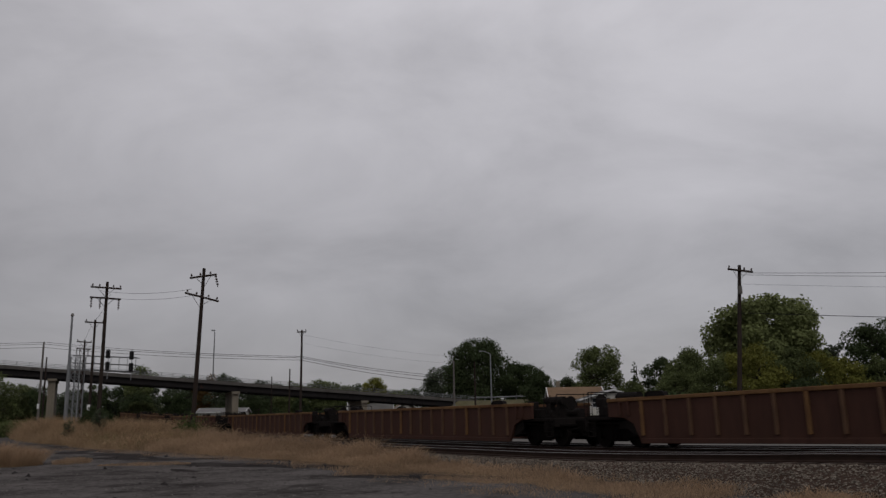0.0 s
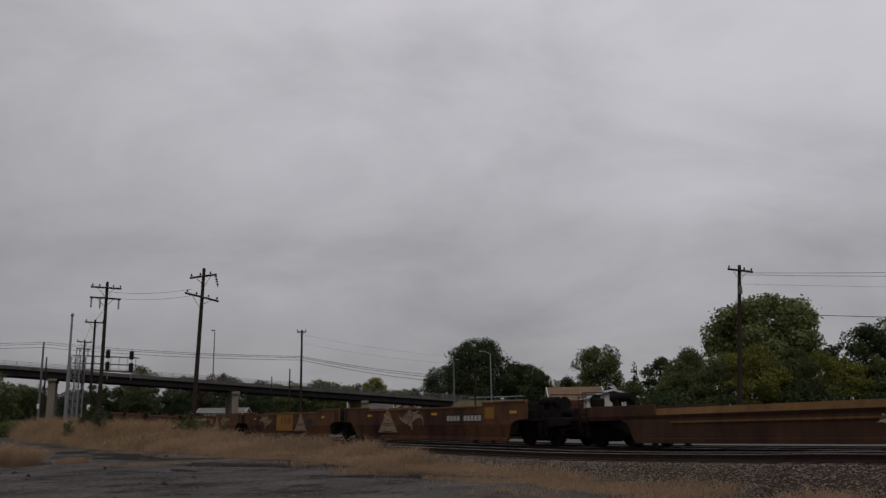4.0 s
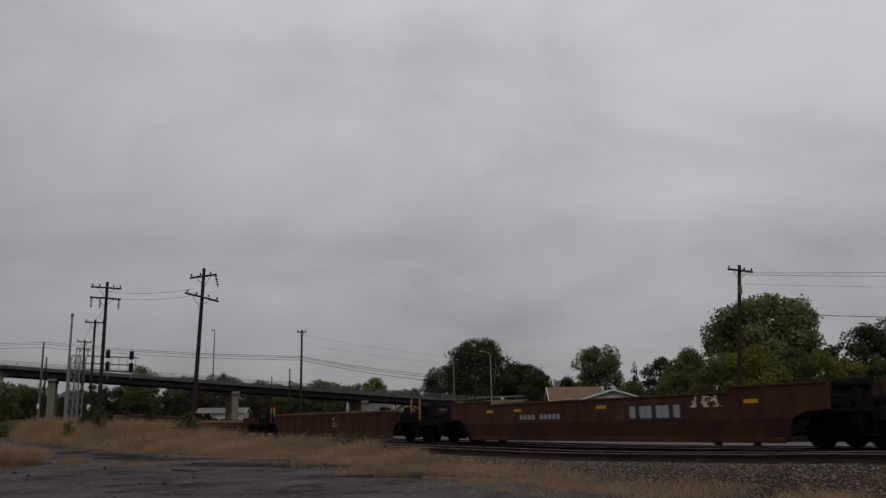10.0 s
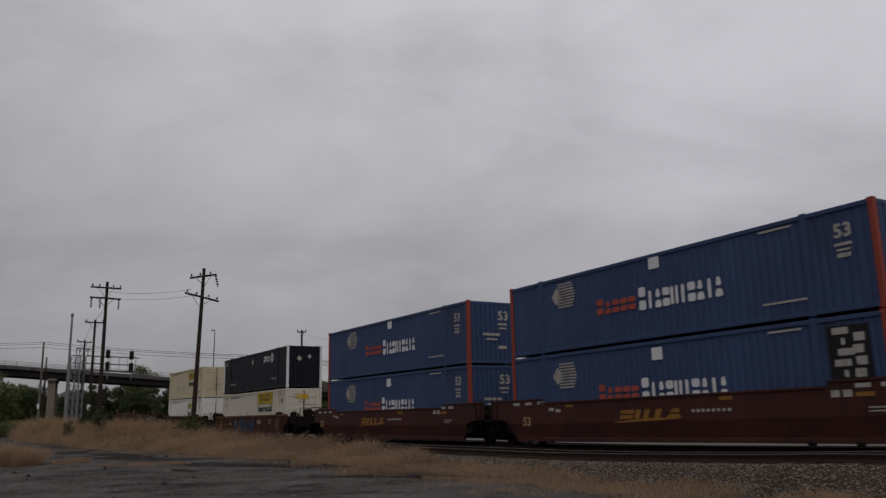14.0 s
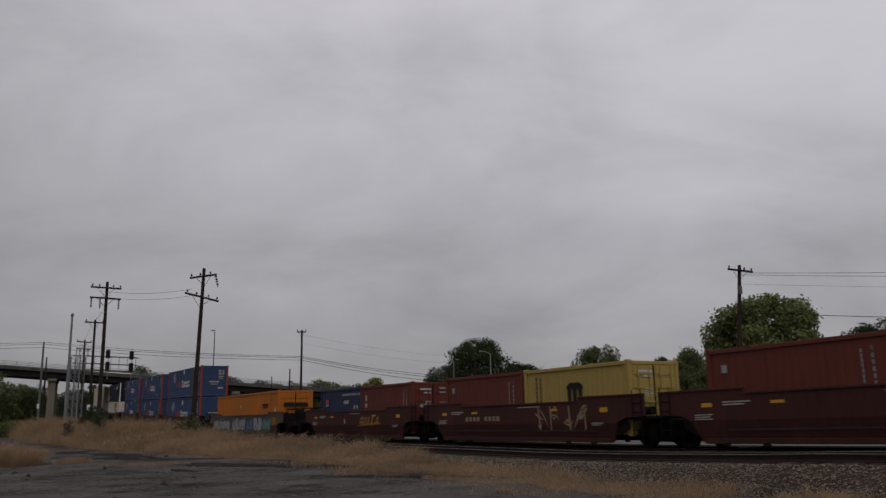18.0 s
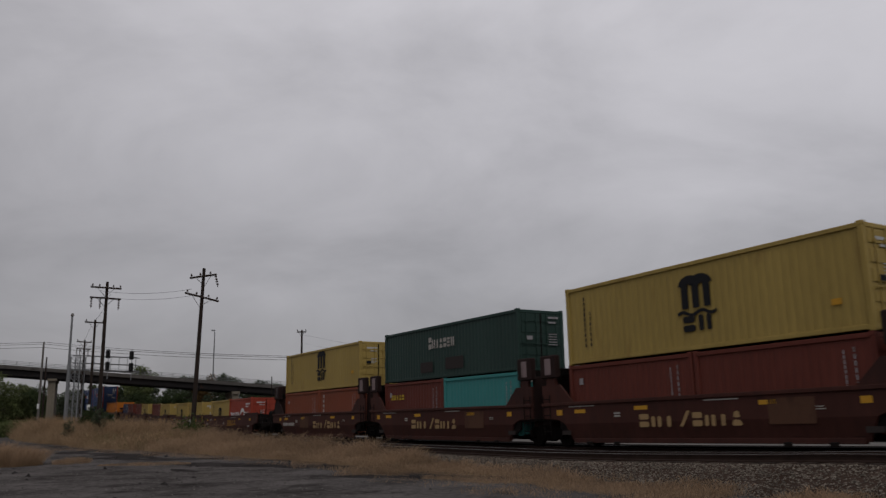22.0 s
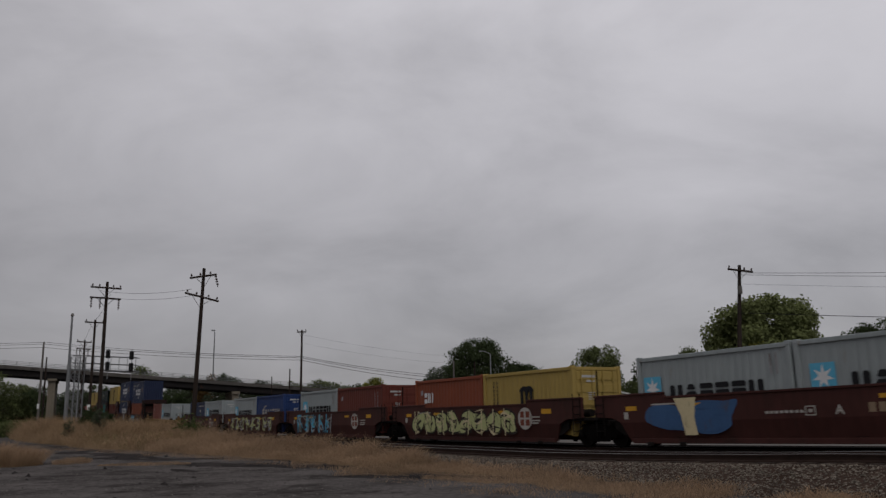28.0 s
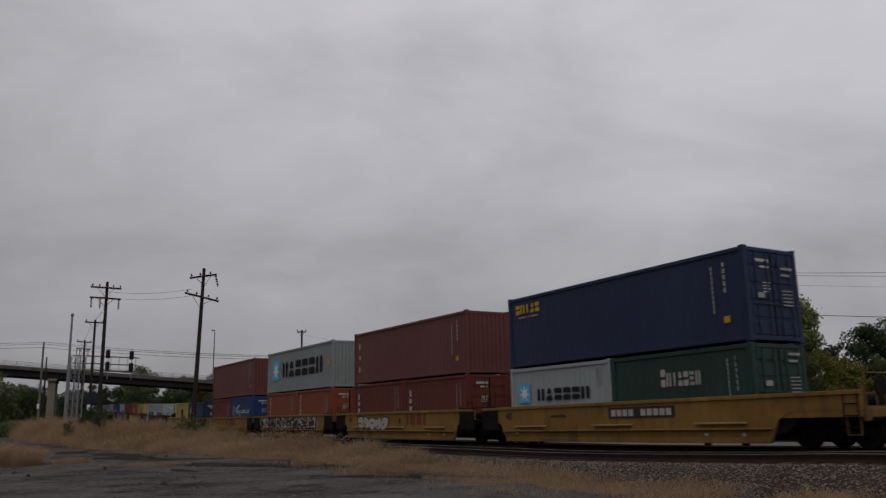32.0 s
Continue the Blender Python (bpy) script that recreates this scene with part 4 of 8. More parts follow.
def house(m, w, d, eave, rise, roof_mat, windows, label, chimney=False):
    """A single-storey house, its ridge along x. windows: places along the front."""
    th = empty("house", m, label, "house")
    for y in (0, d - 0.2):
        part("wall", Geo().box(0, w, y, y + 0.2, 0, eave), SIDING, th, "white board siding")
    for x in (0, w - 0.2):
        part("gable_wall", Geo().prism([(0, 0), (d, 0), (d, eave), (d / 2, eave + rise), (0, eave)], x, x + 0.2), SIDING, th)
    for s in (0, 1):
        y0, y1 = (-0.5, d / 2) if s == 0 else (d + 0.5, d / 2)
        z0, z1 = eave - 0.12, eave + rise
        n = 7
        rf = Geo().add([(-0.45, y0, z0), (w + 0.45, y0, z0), (w + 0.45, y1, z1), (-0.45, y1, z1), (-0.45, y0, z0 + 0.14), (w + 0.45, y0, z0 + 0.14), (w + 0.45, y1, z1 + 0.14), (-0.45, y1, z1 + 0.14)],
                       [(0, 1, 2, 3), (4, 7, 6, 5), (0, 4, 5, 1), (1, 5, 6, 2), (2, 6, 7, 3), (3, 7, 4, 0)])
        roof = part("roof", rf, roof_mat, th)
        for x in (-0.5, w + 0.40):
            part("verge_board", Geo().add([(x, y0, z0 - 0.02), (x + 0.1, y0, z0 - 0.02), (x + 0.1, y1, z1 - 0.02), (x, y1, z1 - 0.02), (x, y0, z0 + 0.16), (x + 0.1, y0, z0 + 0.16), (x + 0.1, y1, z1 + 0.16), (x, y1, z1 + 0.16)],
                                          [(0, 1, 2, 3), (4, 7, 6, 5), (0, 4, 5, 1), (1, 5, 6, 2), (2, 6, 7, 3), (3, 7, 4, 0)]), WHITE_TRIM, roof)
        part("gutter", Geo().box(-0.45, w + 0.45, min(y0, y0 + 0.02) - 0.06, y0 + 0.06, z0 - 0.02, z0 + 0.12), WHITE_TRIM, roof)
    for x in windows:
        wd = part("window", Geo().box(x - 0.4, x + 0.4, -0.04, 0.02, 0.85, 2.0, 0.01), WHITE_TRIM, th)
        part("pane", Geo().box(x - 0.32, x + 0.32, -0.055, -0.042, 0.93, 1.40), DARK_GLASS, wd)
        part("pane", Geo().box(x - 0.32, x + 0.32, -0.055, -0.042, 1.46, 1.92), DARK_GLASS, wd)
    if chimney:
        part("chimney", Geo().box(0.8, 1.3, d * 0.6, d * 0.6 + 0.5, eave, eave + rise + 0.9, 0.02), CONCRETE, th)
    return th


house(pose(12.75, 100, 1.75, 0, 0, -3), 5.9, 6.4, 1.75, 1.55, SHINGLE_TAN, (1.9, 4.0), "white single-storey house with a tan shingle roof", True)
h2 = house(pose(22.6, 96.5, 1.75, 0, 0, 92), 7.5, 6.8, 1.75, 1.0, SHINGLE_GREY, (), "white low house with a grey roof, gable to the track")
for x in (0.9, 2.7, 5.4):
    wd = part("window", Geo().box(-0.04, 0.02, x - 0.4, x + 0.4, 0.8, 1.95, 0.01), WHITE_TRIM, h2)
    part("pane", Geo().box(-0.055, -0.042, x - 0.32, x + 0.32, 0.9, 1.36), DARK_GLASS, wd)
    part("pane", Geo().box(-0.055, -0.042, x - 0.32, x + 0.32, 1.42, 1.87), DARK_GLASS, wd)

# ---- low buildings and parked cars beyond the bridge ----
house(pose(-20.5, 178, 0.0, 0, 0, 5), 9.0, 8.0, 3.6, 1.7, SHINGLE_GREY, (1.5, 4.0, 6.5), "pale house seen under the bridge")
house(pose(-52.0, 176, 0.0, 0, 0, 3), 9.5, 6.5, 3.7, 0.8, mat("pale_metal_roof", (0.15, 0.145, 0.14), 0.6, 0.2, 0.6, 8, 0.1), (2, 5, 8), "low pale shed beyond the bridge")
house(pose(-12.5, 186, 0.0, 0, 0, -80), 6.0, 6.0, 3.4, 1.8, SHINGLE_TAN, (), "small pale house with its gable to the track")


def parked_van(x, y, turn, colour, label):
    th = empty("parked_van", pose(x, y, 0.0, 0, 0, turn), label, "van", "vans parked beyond the bridge")
    part("body", Geo().slab([(-2.6, 0.45), (2.4, 0.45), (2.6, 0.9), (2.5, 1.25), (1.9, 1.4), (1.3, 2.3), (-2.5, 2.4), (-2.6, 2.2)], -1.0, 1.0), colour, th)
    part("windscreen", Geo().slab([(1.92, 1.45), (1.38, 2.22), (1.36, 2.20), (1.88, 1.43)], -0.9, 0.9), DARK_GLASS, th)
    part("side_window", Geo().box(0.2, 1.2, -1.02, -1.005, 1.5, 2.1), DARK_GLASS, th)
    for a in (-1.6, 1.6):
        for b in (-0.95, 0.95):
            part("wheel", Geo().rod((a, b - 0.12, 0.36), (a, b + 0.12, 0.36), 0.36, 14), TRUCK_BLACK, th)


VAN_WHITE = paint("van_white", (0.68, 0.68, 0.68), 0.4, GRIME, 0.05, 0.05)
for x, y, tn in ((-46.5, 168, 4), (-40.5, 170, 8)):
    parked_van(x, y, tn, VAN_WHITE, "white van parked beyond the bridge")
# ---- things of the train ----
SIZES = {20: (6.058, 2.438, 2.591), 39: (12.192, 2.438, 2.591), 40: (12.192, 2.438, 2.896), 53: (16.154, 2.591, 2.896)}


def corrugated(length, height, pitch, depth):
    """A panel in x and z whose ribs stand out towards -y."""
    g = Geo()
    n = max(4, round(length / pitch))
    p = length / n
    prof = []
    for i in range(n):
        x = -length / 2 + i * p
        prof += [(x, 0), (x + p * 0.30, 0), (x + p * 0.42, depth), (x + p * 0.86, depth)]
    prof.append((length / 2, 0))
    vs = [(x, -d, z) for z in (0, height) for x, d in prof]
    k = len(prof)
    return g.add(vs, [(i, i + 1, k + i + 1, k + i) for i in range(k - 1)])


def container(size, colour, s0, level, trim=None, doors=True, label="", flat=False, dz=0.0):
    """A container in parts. s0: where its front stands along the train; level: height of its floor over the rail; doors: at its rear end."""
    L, W, H = SIZES[size]
    th = empty("container", Matrix.Identity(4), label, "container", "containers on the train")
    trim = trim or colour
    x, y, r = L / 2, W / 2, 0.08
    post = cached(("post", H), lambda: Geo().box(-0.08, 0.08, -0.08, 0.08, 0.0, H, 0.012).mesh("corner_post"))
    for sx in (-1, 1):
        for sy in (-1, 1):
            part("corner_post", post, trim, th, m=pose(sx * (x - 0.08), sy * (y - 0.08), 0))
            cast = cached("cast1", lambda: Geo().box(-0.095, 0.095, -0.09, 0.09, 0, 0.125, 0.015).mesh("corner_casting"))
            for z in (-0.008, H - 0.117):
                part("corner_casting", cast, trim, th, m=pose(sx * (x - 0.088), sy * (y - 0.083), z))
    if size == 53:  # lifting posts at the 40 foot places
        lp = cached("liftpost", lambda: Geo().box(-0.11, 0.11, -0.03, 0.03, 0, 2.896, 0.01).mesh("lifting_post"))
        for sx in (-1, 1):
            for sy in (-1, 1):
                part("lifting_post", lp, colour, th, m=pose(sx * 5.98, sy * (y - 0.028), 0.004))
    rail = cached(("rail", size), lambda: Geo().box(-x + 0.16, x - 0.16, -0.05, 0.05, 0, 0.13, 0.012).mesh("side_rail"))
    erail = cached(("erail", size), lambda: Geo().box(-0.05, 0.05, -y + 0.16, y - 0.16, 0, 0.13, 0.012).mesh("end_rail"))
    for sy in (-1, 1):
        for z in (0.035, H - 0.16):
            part("side_rail", rail, trim if size != 53 else colour, th, m=pose(0, sy * (y - 0.052), z))
    for sx in (-1, 1):
        for z in (0.035, H - 0.16):
            part("end_rail", erail, colour, th, m=pose(sx * (x - 0.055), 0, z))
    if flat:
        side = cached(("flatside", size), lambda: corrugated(L - 0.3, H - 0.24, 0.41, 0.02).mesh("side_panel"))
    else:
        side = cached(("side", size), lambda: corrugated(L - 0.3, H - 0.24, 0.278, 0.011 if size != 53 else 0.026).mesh("side_panel"))
    part("side_panel", side, colour, th, m=pose(0, -y + 0.060, 0.12))
    part("side_panel", side, colour, th, m=pose(0, y - 0.060, 0.12, 0, 0, 180))
    end = cached(("end", size), lambda: corrugated(W - 0.3, H - 0.24, 0.25, 0.05).mesh("end_panel"))
    plain = -1 if doors else 1
    part("end_panel", end, colour, th, m=pose(plain * (x - 0.06), 0, 0.12, 0, 0, 90 * plain))
    leaf = cached(("leaf", size), lambda: door_leaf(W / 2 - 0.165, H - 0.26).mesh("door_leaf"))
    for k in (-1, 1):
        d = part("door_leaf", leaf, colour, th, m=pose(-plain * (x - 0.05), k * (W / 4 - 0.08), 0.13, 0, 0, -90 * plain))
        bar = cached(("bar", H), lambda: Geo().rod((0, 0, 0.0), (0, 0, H - 0.28), 0.02, 6).box(-0.05, 0.05, -0.02, 0.03, 0.3, 0.42).box(-0.05, 0.05, -0.02, 0.03, H - 0.7, H - 0.58).mesh("lock_rod"))
        hand = cached("hand", lambda: Geo().box(0, 0.42, -0.05, -0.02, 0.98, 1.03, 0.008).mesh("door_handle"))
        for q in (-0.26, 0.26):
            part("lock_rod", bar, colour, d, m=pose(q, -0.075, 0.01))
            part("door_handle", hand, trim, d, m=pose(q - 0.2, -0.05, 0))
        if size != 53 and colour is not GREEN:
            def plate():
                hh, g = H - 0.26, Geo()
                for x0, x1, z, t in ((-0.22, 0.42, 0.87, 0.09), (0.0, 0.40, 0.80, 0.07), (0.06, 0.40, 0.62, 0.035), (0.06, 0.36, 0.585, 0.035), (0.06, 0.40, 0.55, 0.035), (0.06, 0.32, 0.515, 0.035)):
                    g.box(x0, x1, -0.056, -0.052, z * hh, z * hh + t)
                return g.mesh("door_marks")
            if k * plain > 0:
                tagged(part("door_marks", cached(("dmark", size), plate), DOOR_MARK, d, "worn pale lettering bars"), kind="stuff")
    part("door_gasket", cached(("gasket", H), lambda: Geo().box(-0.02, 0.02, -0.035, 0.035, 0.14, H - 0.15).mesh("door_gasket")), STEEL_DARK, th, m=pose(-plain * (x - 0.045), 0, 0))
    roof = cached(("roof", size), lambda: Geo().box(-x + 0.1, x - 0.1, -y + 0.1, y - 0.1, H - 0.07, H - 0.04).mesh("roof"))
    part("roof", roof, colour, th)
    base = cached(("base", size), lambda: Geo().box(-x + 0.16, x - 0.16, -y + 0.1, y - 0.1, 0.045, 0.12).mesh("floor_frame"))
    part("floor_frame", base, STEEL_DARK, th)
    MOVERS.append((th, s0, s0 + L, level + dz))
    return th


def door_leaf(w, h):
    g = Geo().box(-w / 2, w / 2, -0.02, 0.02, 0, h)
    for k in range(5):
        z = h * (k + 0.5) / 5
        g.box(-w / 2 + 0.05, w / 2 - 0.05, -0.045, -0.02, z - h * 0.07, z + h * 0.07, 0.012)
    return g


def marks(rects, y=-0.006):
    """Flat paint marks on a side, each (x0, x1, z0, z1)."""
    g = Geo()
    for x0, x1, z0, z1 in rects:
        g.box(x0, x1, y - 0.004, y, z0, z1)
    return g


def star(cx, cz, r, k=0.42, n=7, y=-0.012):
    g = Geo()
    vs = [(cx, y, cz)]
    for i in range(2 * n):
        a = math.pi * i / n + math.pi / 2
        q = r if i % 2 == 0 else r * k
        vs.append((cx + q * math.cos(a), y, cz + q * math.sin(a)))
    return g.add(vs, [(0, 1 + (i + 1) % (2 * n), 1 + i) for i in range(2 * n)])


def disc(cx, cz, r, y=-0.008, n=20, rx=1.0):
    vs = [(cx, y, cz)] + [(cx + rx * r * math.cos(2 * math.pi * i / n), y, cz + r * math.sin(2 * math.pi * i / n)) for i in range(n)]
    return Geo().add(vs, [(0, 1 + i, 1 + (i + 1) % n) for i in range(n)])


def swoosh(x0, z0, x1, z1, bend, w, y=-0.008, n=12):
    g, vs = Geo(), []
    for i in range(n + 1):
        t = i / n
        x, z = x0 + (x1 - x0) * t, z0 + (z1 - z0) * t + bend * math.sin(math.pi * t)
        k = w * (0.15 + math.sin(math.pi * min(1, t * 0.95 + 0.03)))
        vs += [(x, y, z - k / 2), (x, y, z + k / 2)]
    return g.add(vs, [(2 * i, 2 * i + 2, 2 * i + 3, 2 * i + 1) for i in range(n)])


def words(text, h, tight=1.0):
    """Letters of the built-in font as a flat mesh, standing in x and z, facing -y, h metres high."""
    cu = bpy.data.curves.new("letters", "FONT")
    cu.body, cu.size, cu.resolution_u, cu.space_character, cu.offset = text, h / 0.69, 3, tight * 1.05, h * 0.045
    ob = new("letters", cu)
    me = bpy.data.meshes.new_from_object(ob.evaluated_get(bpy.context.evaluated_depsgraph_get()))
    bpy.data.objects.remove(ob)
    bpy.data.curves.remove(cu)
    me.transform(Matrix.Rotation(radians(90), 4, "X"))
    return me


def truck(car, x):
    """A two-axle truck under a car, in parts."""
    bol = cached("bolster", lambda: Geo().box(-0.22, 0.22, -1.0, 1.0, 0.42, 0.72, 0.04).rod((0, 0, 0.7), (0, 0, 0.86), 0.3, 14).mesh("truck"))
    t = part("truck", bol, TRUCK_BLACK, car, "black cast-steel two-axle truck", m=pose(x, 0, 0))

    def frame_geo():
        g = Geo()
        prof = [(-1.13, 0.36), (-1.13, 0.58), (-0.95, 0.64), (-0.45, 0.80), (0.45, 0.80), (0.95, 0.64), (1.13, 0.58), (1.13, 0.36), (0.72, 0.38), (0.42, 0.20), (-0.42, 0.20), (-0.72, 0.38)]
        g.slab(prof, -0.06, 0.06)
        for s in (-1, 1):
            g.rod((s * 0.89, -0.12, 0.43), (s * 0.89, 0.02, 0.43), 0.12, 12)
        for s in (-0.18, 0.0, 0.18):
            g.rod((s, -0.09, 0.24), (s, -0.09, 0.58), 0.07, 8)
        return g.mesh("side_frame")

    def wheel_geo():
        g = Geo()
        g.rod((0, -0.07, 0), (0, 0.07, 0), 0.42, 24)
        g.rod((0, 0.05, 0), (0, 0.085, 0), 0.45, 24)
        g.rod((0, -0.10, 0), (0, -0.06, 0), 0.14, 12)
        return g.mesh("wheel")
    fr, wh = cached("side_frame", frame_geo), cached("wheel", wheel_geo)
    ax = cached("axle", lambda: Geo().rod((0, -0.7, 0), (0, 0.7, 0), 0.08, 8).mesh("axle"))
    for sy in (-1, 1):
        part("side_frame", fr, TRUCK_BLACK, t, m=pose(0, sy * 0.99, 0, 0, 0, 0 if sy < 0 else 180))
        for sx in (-1, 1):
            part("wheel", wh, WHEEL_STEEL, t, m=pose(sx * 0.89, sy * 0.79, 0.42, 0, 0, 0 if sy < 0 else 180))
    rig = cached("rigging", lambda: Geo().box(-0.62, 0.62, -0.62, 0.62, 0.30, 0.66, 0.05).box(-1.28, -1.18, -0.7, 0.7, 0.34, 0.48, 0.02).box(1.18, 1.28, -0.7, 0.7, 0.34, 0.48, 0.02).rod((-1.2, -0.5, 0.42), (1.2, -0.5, 0.62), 0.03, 6).mesh("brake_beam"))
    part("brake_beam", rig, TRUCK_BLACK, t)
    for sx in (-1, 1):
        part("axle", ax, TRUCK_BLACK, t, m=pose(sx * 0.89, 0, 0.42))
    return t


DARK_END = paint("dark_rusty_end", (0.022, 0.0115, 0.0105), 0.75, (0.02, 0.014, 0.012), 0.5, 0.3)


def ladder_geo(h, n):
    g = Geo()
    for s in (-0.2, 0.2):
        g.rod((s, 0, 0), (s, 0, h), 0.016, 6)
    for i in range(n):
        g.rod((-0.2, 0, h * (i + 0.5) / n), (0.2, 0, h * (i + 0.5) / n), 0.014, 6)
    return g


def well_car(s0, s1, style, body, front, rear, label, chord=None, end=None, posts=False, own=True):
    """A well car unit between two joints. style: ribbed, smooth, low (yellow with a ledge), tall (high bulkheads). front, rear: 'C' coupler, 'A' shared truck."""
    L = s1 - s0
    car = empty("well_car", Matrix.Identity(4), label, "rail car", "well cars of the train")
    chord, end = chord or body, end or STEEL_DARK
    ef, er = (3.45 if front == "C" else 1.75), (3.45 if rear == "C" else 1.75)
    jf, jr = (0.95 if front == "C" else 0.36), (0.95 if rear == "C" else 0.36)
    cut = {"open": 2.0, "ribbed": 1.3, "smooth": 1.3, "tall": 0.6}.get(style, 0.0)   # the sides stop short of a coupled end
    pf, pr = -L / 2 + jf, L / 2 - jr           # the ends of the platforms
    jf, jr = jf + (cut if front == "C" else 0.0), jr + (cut if rear == "C" else 0.0)
    xa, xb = -L / 2 + ef, L / 2 - er           # the well
    xf, xr = -L / 2 + jf, L / 2 - jr           # the ends of the sides
    zt = {"ribbed": 1.56, "smooth": 1.72, "low": 1.42, "tall": 1.52, "open": 1.50, "shallow": 0.92, "trough": 1.12}[style]
    yo = 1.50
    zl = 1.0

    def side(flip):
        if style == "tall":
            prof = [(xf, 1.05), (xa - 0.5, 1.0), (xa - 0.1, 0.84), (xb + 0.1, 0.84), (xb + 0.5, 1.0), (xr, 1.05), (xr, zt), (xf, zt)]
        elif style == "smooth":
            prof = [(xf, 1.05), (xa - 0.5, 1.0), (xa - 0.1, 0.84), (xb + 0.1, 0.84), (xb + 0.5, 1.0), (xr, 1.05),
                    (xr, zt + 0.02), (xb - 1.9, zt + 0.02), (xb - 2.0, zt - 0.13), (xa + 2.0, zt - 0.13), (xa + 1.9, zt + 0.02), (xf, zt + 0.02)]
        else:
            prof = [(xf, 1.05), (xa - 0.45, 1.0), (xa, 0.80), (xa + 0.3, 0.20), (xb - 0.3, 0.20), (xb, 0.80), (xb + 0.45, 1.0), (xr, 1.05), (xr, zt), (xf, zt)]
        return Geo().slab(prof, -0.05, 0.05).mesh("side_wall")
    for sy in (-1, 1):
        w = part("side_wall", side(sy), body, car, m=pose(0, sy * (yo - 0.05), 0))
        tc = Geo().box(xf, xr, -0.09, 0.09, zt - 0.02, zt + 0.10, 0.015) if style not in ("smooth", "shallow") else Geo().box(xa + 2.0, xb - 2.0, -0.07, 0.07, zt - 0.15, zt - 0.08, 0.01)
        part("top_chord", tc, chord, w, m=pose(0, sy * 0.02, 0))
        if style == "smooth":
            for e0, e1 in ((xf, xa + 1.95), (xb - 1.95, xr)):
                part("end_chord", Geo().box(e0, e1, -0.065, 0.065, zt + 0.0, zt + 0.07, 0.012), chord, w, m=pose(0, sy * 0.02, 0))
        if style in ("smooth", "tall"):
            low = Geo().add([(xa - 0.1, 0.0, 0.84), (xb + 0.1, 0.0, 0.84), (xb - 0.25, 0.13, 0.20), (xa + 0.25, 0.13, 0.20), (xa - 0.1, 0.08, 0.84), (xb + 0.1, 0.08, 0.84), (xb - 0.25, 0.21, 0.20), (xa + 0.25, 0.21, 0.20)],
                            [(0, 3, 2, 1), (4, 5, 6, 7), (0, 4, 7, 3), (1, 2, 6, 5), (2, 3, 7, 6), (0, 1, 5, 4)])
            part("lower_side", low, body, w, m=pose(0, -0.05, 0) if sy < 0 else pose(0, 0.05, 0, 0, 0, 180) if abs(xa + xb) < 1e-6 else pose(0, 0.05, 0) @ Matrix.Diagonal((1, -1, 1, 1)))
        bc = Geo().box(xa + 0.35, xb - 0.35, -0.075, 0.075, 0.15, 0.31, 0.012)
        part("bottom_chord", bc, body, w, m=pose(0, sy * (0.02 if style not in ("smooth", "tall") else -0.10), 0))
        if style == "shallow":
            # the upper part of the side leans inwards, with raised ends
            lean = Geo().prism([(0.0, 0.9), (0.06, 0.9), (0.30, 1.26), (0.24, 1.26)], xa + 0.1, xb - 0.1)
            part("leaning_panel", lean, chord, w, m=pose(0, -sy * 0.0 - 0.05, 0) if sy < 0 else pose(0, 0.05, 0, 0, 0, 180))
            for e0, e1 in ((xf, xa + 1.3), (xb - 1.3, xr)):
                part("end_wall", Geo().box(e0, e1, -0.05, 0.05, 0.92, 1.40, 0.012), body, w)
        if style in ("ribbed", "open", "trough"):
            n = max(6, round((xb - xa) / {"open": 1.6, "ribbed": 1.08, "trough": 1.24}[style]))
            rib = cached(("rib", style), lambda: Geo().box(-0.055, 0.055, -0.06, 0.06, 0.40, zt - 0.02, 0.01).mesh("rib"))
            for i in range(n + 1):
                x = xa + 0.45 + (xb - xa - 0.9) * i / n
                part("rib", rib, (chord if i % 6 == 0 else RIB_TAN) if style == "ribbed" and body == BROWN else body, w, m=pose(x, sy * 0.07, 0))
            for x in (xf + 0.6, xa - 0.2, xb + 0.2, xr - 0.6):
                srib = cached(("srib", style), lambda: Geo().box(-0.05, 0.05, -0.06, 0.06, 1.06, zt - 0.02, 0.01).mesh("rib"))
                part("rib", srib, body, w, m=pose(x, sy * 0.07, 0))
            guide = cached("guide", lambda: Geo().slab([(-0.45, 0), (0.45, 0), (0.40, 0.12), (0.2, 0.16), (-0.2, 0.16), (-0.40, 0.12)], -0.1, 0.1).mesh("container_guide"))
            for x in (xa + 1.1, xb - 1.1):
                part("container_guide", guide, end, w, m=pose(x, sy * 0.02, zt + 0.10))
        if style == "low":
            led = cached(("ledge", round(L, 1)), lambda: Geo().box(xa + 0.2, xb - 0.2, -0.07, 0.07, 0.53, 0.58, 0.012).mesh("ledge"))
            part("ledge", led, chord, w, m=pose(0, sy * 0.11, 0))
            seg = cached("ledge_step", lambda: Geo().box(-0.95, 0.95, -0.07, 0.07, 0.70, 0.76, 0.012).mesh("step_rail"))
            for x in (xa + 2.0, (xa + xb) / 2, xb - 2.0):
                part("step_rail", seg, STEP_PALE, w, "pale step", m=pose(x, sy * 0.12, 0))
        if style in ("low", "smooth", "tall", "shallow"):
            pad = cached("pad", lambda: Geo().box(-0.12, 0.12, -0.05, 0.05, 0.08, 0.20, 0.02).mesh("jacking_pad"))
            for x in (xa + 1.2, xa + 2.6, xb - 2.6, xb - 1.2):
                part("jacking_pad", pad, end, w, m=pose(x, sy * 0.01, 0))
    # floor of the well, bulkheads, end platforms
    fl = Geo()
